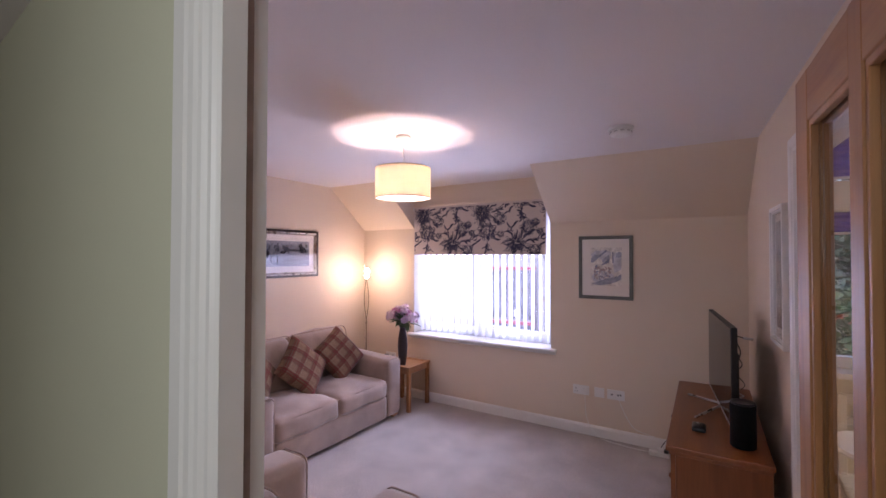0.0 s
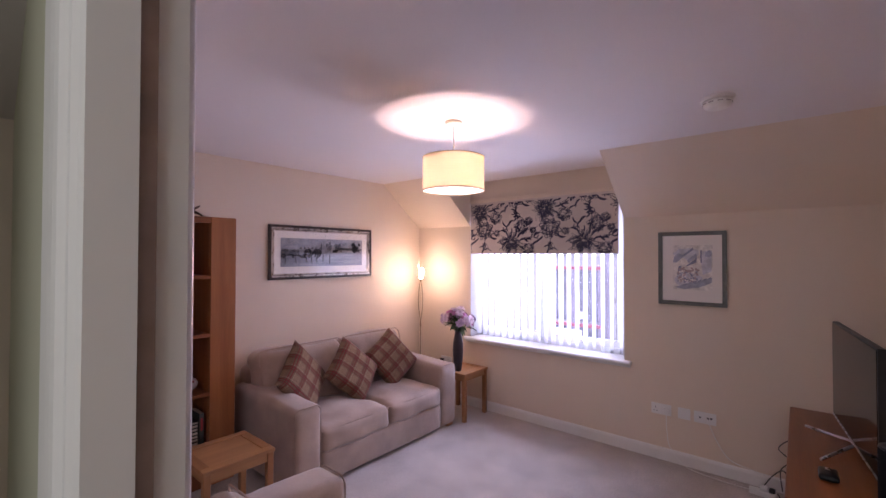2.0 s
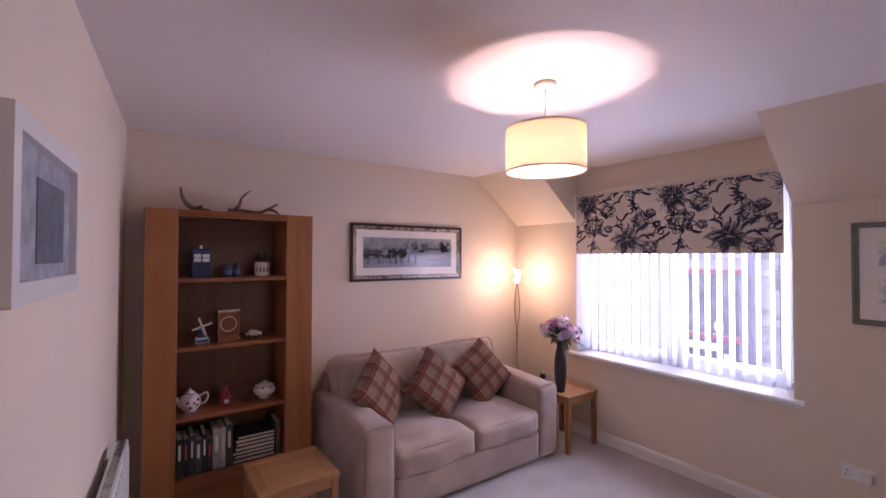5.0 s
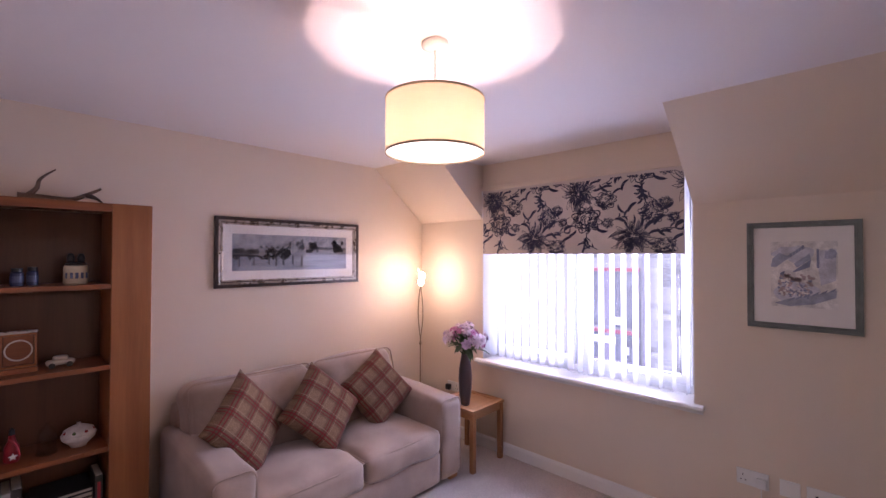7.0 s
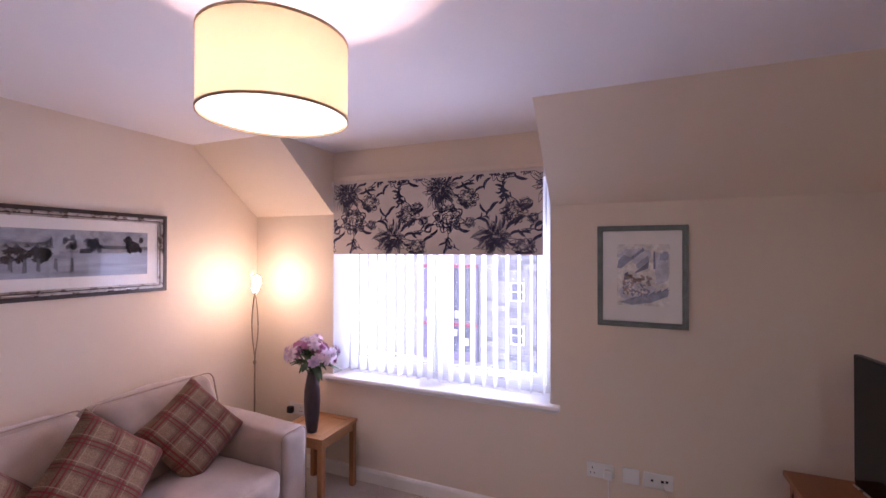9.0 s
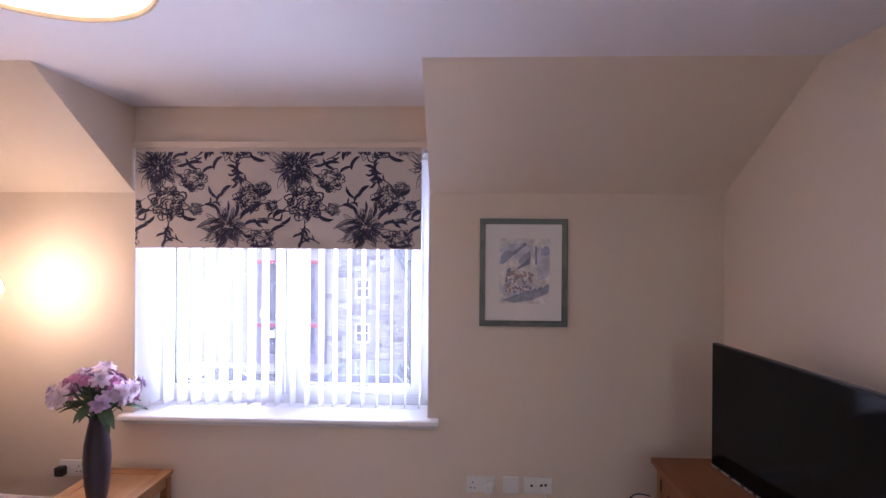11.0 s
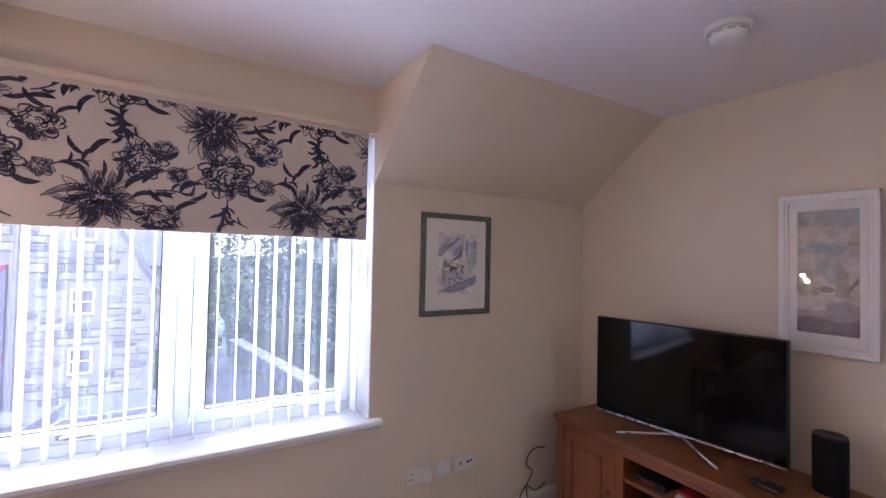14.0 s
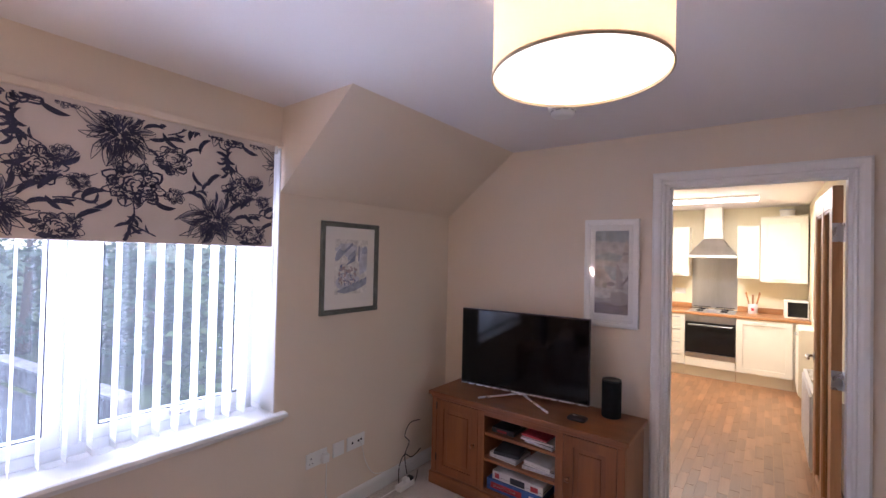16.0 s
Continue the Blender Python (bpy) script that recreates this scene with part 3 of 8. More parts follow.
def ribbon(bm, pts, w0, w1, y):
    """A flat stroke along points in the blind's plane, from width w0 through a swell to w1."""
    n = len(pts)
    left, right = [], []
    for i, (x, z) in enumerate(pts):
        a, b = pts[max(0, i - 1)], pts[min(n - 1, i + 1)]
        d = math.hypot(b[0] - a[0], b[1] - a[1]) or 1
        nx, nz = -(b[1] - a[1]) / d, (b[0] - a[0]) / d
        t = i / (n - 1)
        w = (w0 * (1 - t) + w1 * t) / 2 + max(w0, w1) * 0.25 * math.sin(math.pi * t)
        left.append(bm.verts.new((x + nx * w, y, z + nz * w)))
        right.append(bm.verts.new((x - nx * w, y, z - nz * w)))
    for i in range(n - 1):
        bm.faces.new((left[i], left[i + 1], right[i + 1], right[i]))


def curl(x, z, angle, length, bend, steps=6):
    pts = [(x, z)]
    a = angle
    for _ in range(steps):
        a += bend / steps
        x, z = x + math.cos(a) * length / steps, z + math.sin(a) * length / steps
        pts.append((x, z))
    return pts


def print_petal(dark, pale, x, z, angle, length, width, line, y, rnd, hatch=3, tint=0.4):
    """One outlined petal: two bowed edges that meet at the tip, with strokes rising from its base."""
    bend = rnd.choice((-1, 1)) * rnd.uniform(0.3, 1.2)
    dx, dz = math.cos(angle), math.sin(angle)
    tip = length * rnd.uniform(0.6, 1.12)

    def at(t, s):
        w = width * math.sin(math.pi * min(1.0, 0.12 + 0.88 * t)) ** 0.8 * s / 2
        lean = bend * t * t * length * 0.5
        return x + dx * tip * t - dz * (w + lean), z + dz * tip * t + dx * (w + lean)

    for s in (-1, 1):
        ribbon(dark, [at(t, s) for t in (0, 0.2, 0.4, 0.6, 0.8, 0.93, 1.0)], line, line * 0.7, y)
    for k in range(hatch):
        s = rnd.uniform(-0.7, 0.7)
        e = rnd.uniform(0.45, 0.8)
        ribbon(dark, [at(e * t, s) for t in (0.0, 0.3, 0.6, 1.0)], line * rnd.uniform(1.0, 2.2), line * 0.3, y - 0.0002)
    if rnd.random() < tint:
        ribbon(pale, [at(t, 0.1) for t in (0.1, 0.35, 0.6, 0.85)], width * 0.45, width * 0.25, y + 0.0004)


def print_chrysanthemum(dark, pale, x, z, r, y, rnd):
    """A shaggy bloom: thin curling petals all round, a dense dark heart, and broad dark petals to one side."""
    for count, start, length, width in ((21, 0.36, 0.62, 0.115), (17, 0.24, 0.52, 0.12), (12, 0.10, 0.40, 0.12)):
        for k in range(count):
            a = 2 * math.pi * (k + rnd.uniform(-0.4, 0.4)) / count
            far = rnd.uniform(0.7, 1.05) * (1.1 if math.cos(a - 3.6) > 0.2 else 0.82)
            droop = -0.45 * math.cos(a) + rnd.uniform(-0.35, 0.35)
            print_petal(dark, pale, x + start * r * math.cos(a), z + start * r * 0.92 * math.sin(a), a + droop, length * r * far, width * r * 1.5, r * rnd.uniform(0.012, 0.022), y, rnd, 2, 0.25)
    for k in range(52):
        a, d = rnd.uniform(0, 2 * math.pi), r * 0.40 * rnd.random()
        ribbon(dark, curl(x + d * math.cos(a), z + d * 0.9 * math.sin(a), a + rnd.uniform(-0.9, 0.9), r * rnd.uniform(0.10, 0.26), rnd.uniform(-1.6, 1.6), 4), r * rnd.uniform(0.018, 0.05), r * 0.01, y - 0.0003)
    for a, d, n in ((0.55, 0.55, 0.55), (0.9, 0.45, 0.5), (0.1, 0.62, 0.5), (1.5, 0.5, 0.42), (-0.35, 0.6, 0.4), (2.1, 0.5, 0.45)):
        print_leaf(dark, x + d * r * math.cos(a), z + d * r * math.sin(a), a + rnd.uniform(-0.2, 0.4), n * r, y, rnd)


def print_rose(dark, pale, x, z, r, y, rnd):
    """A cabbage rose: ruffled arcs close round the heart, hatched heavily along its lower side."""
    for k in range(11):
        a = 2 * math.pi * (k + rnd.uniform(-0.4, 0.4)) / 11
        print_petal(dark, pale, x + 0.55 * r * math.cos(a), z + 0.5 * r * math.sin(a), a + rnd.uniform(-0.5, 0.5), 0.5 * r, 0.36 * r, r * 0.032, y, rnd, 4, 0.5)
    for q, arcs in ((0.10, 2), (0.22, 3), (0.34, 4), (0.46, 5), (0.58, 6), (0.70, 7), (0.84, 8)):
        for k in range(arcs):
            a0 = 2 * math.pi * (k + rnd.uniform(-0.35, 0.35)) / arcs + q * 5
            span = 2 * math.pi / arcs * rnd.uniform(0.5, 0.95)
            pts = []
            for i in range(6):
                a = a0 + span * i / 5
                d = q * r * (1 + 0.30 * math.sin(math.pi * i / 5) + rnd.uniform(-0.07, 0.07))
                pts.append((x + 1.08 * d * math.cos(a), z + 0.88 * d * math.sin(a)))
            ribbon(dark, pts, r * rnd.uniform(0.03, 0.085), r * rnd.uniform(0.02, 0.07), y - 0.0002)
    for k in range(34):
        a = rnd.uniform(3.0, 6.6)
        d = r * rnd.uniform(0.15, 0.85)
        ribbon(dark, curl(x + d * math.cos(a), z + d * 0.85 * math.sin(a), a + rnd.uniform(0.6, 1.8), r * rnd.uniform(0.14, 0.32), rnd.uniform(-1.2, 1.2), 4), r * rnd.uniform(0.04, 0.085), r * 0.015, y - 0.0004)


def print_leaf(dark, x, z, angle, length, y, rnd):
    """A hooked leaf that swells from its stalk and curls over to a point, split by a pale vein."""
    bend = rnd.choice((-1, 1)) * rnd.uniform(0.7, 2.0)
    pts = curl(x, z, angle - bend * 0.4, length, bend, 9)
    w = length * rnd.uniform(0.10, 0.15)
    for side in (-1, 1):
        off = []
        for i, (px, pz) in enumerate(pts):
            t = i / 9
            a = angle - bend * 0.4 + bend * t
            k = side * (w * 0.42 * math.sin(math.pi * min(1.0, t * 1.02)) + length * 0.003)
            off.append((px - math.sin(a) * k, pz + math.cos(a) * k))
        ribbon(dark, off[:5], length * 0.02, w * (1.0 if side > 0 else 0.7), y - 0.0006)
        ribbon(dark, off[4:], w * (1.0 if side > 0 else 0.7), length * 0.012, y - 0.0008)


def print_stem(dark, x, z, angle, length, y, rnd, leaves=5):
    """A wavy stalk with narrow leaves set along it, the last one at its tip."""
    pts = curl(x, z, angle, length, rnd.uniform(-1.0, 1.0), 10)
    ribbon(dark, pts, 0.005, 0.0025, y)
    for k in range(leaves):
        i = 2 + int(k * 8 / leaves)
        side = 1 if k % 2 else -1
        print_leaf(dark, pts[i][0], pts[i][1], angle + side * rnd.uniform(0.35, 0.8), rnd.uniform(0.042, 0.070), y - 0.0003 * k, rnd)


def roller_blind(x0, x1, y, top, bottom):
    v = thing("roller_blind", "half-lowered beige roller blind printed with navy flowers", "blind", m=pose((x0 + x1) / 2, y, top))
    part("cloth", box_bm(x0, y, bottom, x1, y + 0.0015, top + 0.012), BLIND, v)
    part("bottom_bar", box_bm(x0, y + 0.0018, bottom - 0.003, x1, y + 0.009, bottom + 0.016, 0.003), BLIND, v)
    part("roller", tube_bm([(x0, y + 0.022, top + 0.012), (x1, y + 0.022, top + 0.012)], 0.022, 16), BLIND, v)
    for x in (x0 - 0.012, x1 + 0.004):
        part("bracket", box_bm(x, y - 0.01, top - 0.02, x + 0.008, y + 0.05, top + 0.04, 0.002), PLASTIC, v)
    part("pull_chain", tube_bm([(x1 + 0.012, y + 0.006, top + 0.005), (x1 + 0.013, y + 0.006, bottom - 0.25)], 0.0018, 6), PLASTIC, v)
    dark, pale = bmesh.new(), bmesh.new()
    pitch = 0.752
    f = y - 0.0012
    for k in range(-1, 3):
        rnd = random.Random(7)
        for ox, oz, turn in ((x0 + 0.508 + k * pitch, bottom + 0.112, 0), (x0 + 0.132 + k * pitch, bottom + 0.435, 1)):
            print_chrysanthemum(dark, pale, ox, oz, 0.160, f, rnd)
            print_rose(dark, pale, ox + 0.192, oz - 0.066, 0.068, f, rnd)
            print_rose(dark, pale, ox + 0.125, oz + 0.160, 0.078, f, rnd)
            print_rose(dark, pale, ox + 0.198, oz + 0.212, 0.040, f, rnd)
            print_rose(dark, pale, ox + 0.246, oz + 0.118, 0.036, f, rnd)
            print_rose(dark, pale, ox - 0.172, oz + 0.098, 0.038, f, rnd)
            print_rose(dark, pale, ox - 0.325, oz + 0.128, 0.100, f, rnd)
            print_stem(dark, ox + 0.095, oz + 0.20, 2.2, 0.17, f, rnd, 7)
            print_stem(dark, ox + 0.17, oz + 0.045, 0.25, 0.15, f, rnd, 4)
            print_stem(dark, ox - 0.325, oz + 0.04, -1.35, 0.14, f, rnd, 5)
            print_stem(dark, ox - 0.24, oz - 0.085, 2.7, 0.13, f, rnd, 4)
            print_stem(dark, ox + 0.19, oz + 0.13, -0.2, 0.12, f, rnd, 1)
            print_stem(dark, ox - 0.145, oz + 0.11, 0.5, 0.12, f, rnd, 4)
            for px, pz, pa in ((-0.03, 0.165, 1.0), (-0.05, 0.16, 2.4), (0.03, 0.15, 0.3), (0.13, 0.07, 0.9), (0.15, 0.05, -0.9), (0.16, 0.02, 0.2), (0.24, -0.03, 0.6), (-0.42, 0.09, 3.4), (-0.40, 0.06, 3.9), (-0.25, 0.07, -0.5), (-0.13, -0.11, 3.8), (0.13, -0.10, -0.3), (0.26, 0.04, 1.2)):
                print_leaf(dark, ox + px, oz + pz, pa, rnd.uniform(0.07, 0.10), f, rnd)
    for bm in (dark, pale):
        gone = [q for q in bm.faces if not (x0 + 0.004 < q.calc_center_median().x < x1 - 0.004 and bottom + 0.003 < q.calc_center_median().z < top)]
        bmesh.ops.delete(bm, geom=gone, context="FACES")
        for w in bm.verts:
            w.co.x = max(x0 + 0.001, min(x1 - 0.001, w.co.x))
            w.co.z = max(bottom + 0.001, min(top, w.co.z))
    tagged(part("floral_print", dark, NAVY, v, "navy blue flower print"), kind="stuff")
    tagged(part("shaded_print", pale, GREYNAVY, v, "soft grey-blue flower shading"), kind="stuff")
    return v


roller_blind(WX0 + 0.008, WX1 - 0.045, YW - 0.006, 2.172, 1.65)
# white board that carries the roller, under the dormer's header; wall cream imitates its shade
structure("trim_blind_board", box_bm(WX0, YW - 0.02, 2.192, WX1, YW - 0.001, 2.222, 0.003), WALL, "white batten above the roller blind, toned cream for shade")
# ---- seats and cushions ----
SUEDE_PIPE = noise_mat("sofa_piping", (0.42, 0.315, 0.255), 0.9, 0.08, 20.0)


def arm_bm(x0, x1, y0, y1, z0, z1, seed):
    """An arm: flat sides, a rounded top that drops a little towards the front."""
    bm = soft_bm(x0, y0, z0, x1, y1, z1, 0.05, 16, (0.008, 0.012, 0.012), 0.004, 6.0, seed=seed)
    for v in bm.verts:
        t = (v.co.x - x0) / (x1 - x0)
        if v.co.z > z0 + 0.3:
            v.co.z -= 0.03 * max(0.0, t - 0.2) * (v.co.z - z0) / (z1 - z0)
    return bm


def front_piping(x, y0, y1, z0, z1, r):
    pts = [(x, y0 + 0.012, z0)] + [(x, u, v) for u, v in
           [(y0 + 0.012, z1 - r)] + [(y0 + 0.012 + r * (1 - math.cos(radians(a))), z1 - r + r * math.sin(radians(a))) for a in (20, 45, 70, 90)]
           + [(y1 - 0.012 - r * (1 - math.cos(radians(a))), z1 - r + r * math.sin(radians(a))) for a in (90, 70, 45, 20)] + [(y1 - 0.012, z1 - r), (y1 - 0.012, z0)]]
    return tube_bm(pts, 0.0045, 6)


def settee(name, label, category, m, seats=2, length=1.62, depth=0.93):
    """A box-armed settee facing +x, its middle at the origin on the floor, hung by m; back at x = 0."""
    s = tagged(new(name), label, category)

    def put(nm, bm, mat, parent=None, lb=""):
        ob = mesh_ob(nm, bm, mat, True)
        ob.parent = parent or s
        if lb:
            tagged(ob, lb)
        return ob

    hw = length / 2
    aw = 0.225
    put("base", soft_bm(0.06, -hw + aw - 0.01, 0.022, depth - 0.004, hw - aw + 0.01, 0.25, 0.03, 10, (0.006, 0, 0), 0.003), SUEDE)
    for side, y0 in ((-1, -hw), (1, hw - aw)):
        arm = put("arm", arm_bm(0.05, depth, y0, y0 + aw, 0.022, 0.615, side * 3.0), SUEDE)
        put("piping", front_piping(depth - 0.012, y0, y0 + aw, 0.07, 0.592, 0.045), SUEDE_PIPE, arm)
    put("back_frame", soft_bm(0.0, -hw + 0.06, 0.06, 0.20, hw - 0.06, 0.74 if seats > 1 else 0.69, 0.05, 12, (0, 0, 0.01), 0.004), SUEDE)
    w = (length - 2 * aw) / seats
    for k in range(seats):
        y0 = -hw + aw + k * w
        seat = put("seat_cushion", soft_bm(0.22, y0 + 0.003, 0.235, depth + 0.012, y0 + w - 0.003, 0.405, 0.045, 18, (0.012, 0.0, 0.05), 0.016, 7.0, seed=k * 5.0), SUEDE)
        for z in (0.385, 0.262):
            put("piping", tube_bm([(0.5, y0 + 0.006, z)] + [(depth - 0.012 - 0.02 * (1 - math.sin(math.pi * t)) + 0.014, y0 + 0.008 + (w - 0.016) * t, z + (0.012 * math.sin(math.pi * t) if z > 0.3 else 0)) for t in [i / 10 for i in range(11)]] + [(0.5, y0 + w - 0.006, z)], 0.0045, 6), SUEDE_PIPE, seat)
        bk = soft_bm(-0.14, y0 - (0.15 if k == 0 and seats > 1 else -0.004), -0.27, 0.09, y0 + w + (0.07 if k == seats - 1 and seats > 1 else -0.004), 0.25, 0.075, 20, (0.055, 0.0, 0.012), 0.024, 6.5, seed=9 + k * 5.0)
        bmesh.ops.rotate(bk, cent=(0, 0, 0), matrix=Matrix.Rotation(radians(-16), 3, "Y"), verts=bk.verts)
        bmesh.ops.translate(bk, vec=(0.285, 0, 0.628 if seats > 1 else 0.545), verts=bk.verts)
        back = put("back_cushion", bk, SUEDE)
        ya, yb = y0 - (0.15 if k == 0 and seats > 1 else -0.004), y0 + w + (0.07 if k == seats - 1 and seats > 1 else -0.004)
        pipe = tube_bm([(0.078, yb - 0.006, -0.2)] + [(0.078, u, v) for u, v in rounded_loop(ya + 0.006, -0.5, yb - 0.006, 0.243, 0.05)[0:6]] + [(0.078, u, v) for u, v in rounded_loop(ya + 0.006, -0.5, yb - 0.006, 0.243, 0.05)[6:12]] + [(0.078, ya + 0.006, -0.2)], 0.0045, 6)
        bmesh.ops.rotate(pipe, cent=(0, 0, 0), matrix=Matrix.Rotation(radians(-16), 3, "Y"), verts=pipe.verts)
        bmesh.ops.translate(pipe, vec=(0.285, 0, 0.628 if seats > 1 else 0.545), verts=pipe.verts)
        put("piping", pipe, SUEDE_PIPE, back)
    for x, y in ((depth - 0.10, -hw + 0.03), (depth - 0.10, hw - 0.11), (0.08, -hw + 0.03), (0.08, hw - 0.11)):
        put("foot", box_bm(x, y, 0.0, x + 0.08, y + 0.08, 0.052, 0.006), OAK_Y)
    s.matrix_basis = m
    return s


settee("sofa", "two-seat beige suede sofa with box arms and piped edges", "sofa", pose(-3.64, 2.79, 0), 2, 1.73, 0.945)
settee("armchair", "beige suede armchair with piped box arms", "armchair", pose(-1.515, 0.80, 0, 0, 0, 90), 1, 0.95, 0.855)


def plaid_mat():
    """Brushed tartan: beige-brown ground crossed by red and pale lines."""
    m = bpy.data.materials.new("plaid_wool")
    m.use_nodes = True
    nt = m.node_tree
    b = nt.nodes["Principled BSDF"]
    tc, sep = nt.nodes.new("ShaderNodeTexCoord"), nt.nodes.new("ShaderNodeSeparateXYZ")
    nt.links.new(tc.outputs["Object"], sep.inputs["Vector"])

    def line(axis, offset, half, period=0.118):
        """One where the coordinate lies within half of a line of the sett."""
        add = nt.nodes.new("ShaderNodeMath")
        add.inputs[1].default_value = offset
        pp = nt.nodes.new("ShaderNodeMath")
        pp.operation = "PINGPONG"
        pp.inputs[1].default_value = period / 2
        lt = nt.nodes.new("ShaderNodeMapRange")
        lt.inputs["From Min"].default_value, lt.inputs["From Max"].default_value = half * 0.7, half * 1.15
        lt.inputs["To Min"].default_value, lt.inputs["To Max"].default_value = 1.0, 0.0
        nt.links.new(sep.outputs[axis], add.inputs[0])
        nt.links.new(add.outputs[0], pp.inputs[0])
        nt.links.new(pp.outputs[0], lt.inputs["Value"])
        return lt.outputs["Result"]

    def over(base, colour, mask, amount):
        mx = nt.nodes.new("ShaderNodeMix")
        mx.data_type = "RGBA"
        mx.inputs["B"].default_value = (*colour, 1)
        k = nt.nodes.new("ShaderNodeMath")
        k.operation = "MULTIPLY"
        k.inputs[1].default_value = amount
        nt.links.new(mask, k.inputs[0])
        nt.links.new(k.outputs[0], mx.inputs["Factor"])
        nt.links.new(base, mx.inputs["A"])
        return mx.outputs["Result"]

    ground = nt.nodes.new("ShaderNodeTexNoise")
    ground.inputs["Scale"].default_value, ground.inputs["Detail"].default_value = 160.0, 3.0
    nt.links.new(tc.outputs["Object"], ground.inputs["Vector"])
    ramp = nt.nodes.new("ShaderNodeValToRGB")
    ramp.color_ramp.elements[0].position, ramp.color_ramp.elements[0].color = 0.3, (0.17, 0.098, 0.054, 1)
    ramp.color_ramp.elements[1].position, ramp.color_ramp.elements[1].color = 0.7, (0.30, 0.19, 0.112, 1)
    nt.links.new(ground.outputs["Fac"], ramp.inputs["Fac"])
    c = ramp.outputs["Color"]
    for axis in ("X", "Y"):
        c = over(c, (0.095, 0.042, 0.024), line(axis, 0.056, 0.027), 0.5)
    for axis in ("X", "Y"):
        c = over(c, (0.42, 0.31, 0.21), line(axis, 0.024, 0.0020), 0.4)
        c = over(c, (0.18, 0.012, 0.014), line(axis, 0.044, 0.0042), 0.8)
        c = over(c, (0.18, 0.012, 0.014), line(axis, 0.063, 0.0032), 0.8)
    nt.links.new(c, b.inputs["Base Color"])
    b.inputs["Roughness"].default_value, b.inputs["Sheen Weight"].default_value = 0.95, 0.04
    bn = nt.nodes.new("ShaderNodeBump")
    bn.inputs["Strength"].default_value, bn.inputs["Distance"].default_value = 0.4, 0.002
    nt.links.new(ground.outputs["Fac"], bn.inputs["Height"])
    nt.links.new(bn.outputs["Normal"], b.inputs["Normal"])
    return m


PLAID = plaid_mat()


def scatter_cushion(m, size=0.40, thick=0.075, seed=0.0):
    bm = bmesh.new()
    n = 22
    grid = {}
    for side in (1, -1):
        for i in range(n + 1):
            for j in range(n + 1):
                u, v = 2 * i / n - 1, 2 * j / n - 1
                edge = i in (0, n) or j in (0, n)
                if edge and side < 0:
                    continue
                pinch = 1 - 0.07 * (1 - u * u) * abs(v) ** 3 - 0.0
                pinch2 = 1 - 0.07 * (1 - v * v) * abs(u) ** 3
                x, y = u * size / 2 * pinch2, v * size / 2 * pinch
                h = 0 if edge else thick * ((1 - u ** 4) * (1 - v ** 4)) ** 0.62
                h += 0 if edge else 0.010 * noise.noise(Vector((u * 2 + seed, v * 2, side)))
                grid[i, j, side] = bm.verts.new((x, y, side * h))
    for side in (1, -1):
        for i in range(n):
            for j in range(n):
                q = [grid.get((a, b, side)) or grid[a, b, 1] for a, b in ((i, j), (i + 1, j), (i + 1, j + 1), (i, j + 1))]
                bm.faces.new(q if side > 0 else q[::-1])
    ob = tagged(mesh_ob("scatter_cushion", bm, PLAID, True), "square brown and red plaid wool scatter cushion on the sofa", "cushion", "cushions on the sofa")
    ob.matrix_basis = m
    return ob


scatter_cushion(pose(-3.14, 2.265, 0.655) @ pose(0, 0, 0, 0, 70, 24) @ pose(0, 0, 0, 0, 0, 36), 0.45, 0.075, 1.0)
scatter_cushion(pose(-3.11, 2.73, 0.63) @ pose(0, 0, 0, 0, 62, 6) @ pose(0, 0, 0, 0, 0, 41), 0.45, 0.075, 4.0)
scatter_cushion(pose(-3.14, 3.205, 0.645) @ pose(0, 0, 0, 0, 63, -12) @ pose(0, 0, 0, 0, 0, 34), 0.44, 0.075, 8.0)
# ---- wooden furniture ----
PALE_OAK = wood_mat("pale_oak_lengthways", (0.43, 0.215, 0.088), (0.31, 0.14, 0.052), "y")
PALE_OAK_UP = wood_mat("pale_oak_upright", (0.38, 0.17, 0.062), (0.27, 0.11, 0.037), "z")
PALE_OAK_X = wood_mat("pale_oak_crossways", (0.40, 0.185, 0.07), (0.28, 0.12, 0.042), "x")
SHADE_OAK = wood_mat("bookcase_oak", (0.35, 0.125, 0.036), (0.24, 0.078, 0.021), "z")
# darker copy of the posts' oak, with the bookcase's shade in its colour
SHADE_OAK_Y = wood_mat("bookcase_oak_shaded", (0.27, 0.085, 0.025), (0.17, 0.048, 0.013), "y")
PINE = wood_mat("stained_pine", (0.28, 0.095, 0.027), (0.175, 0.054, 0.016), "z", 0.4)
PINE_Y = wood_mat("stained_pine_lengthways", (0.28, 0.095, 0.027), (0.175, 0.054, 0.016), "y", 0.38)


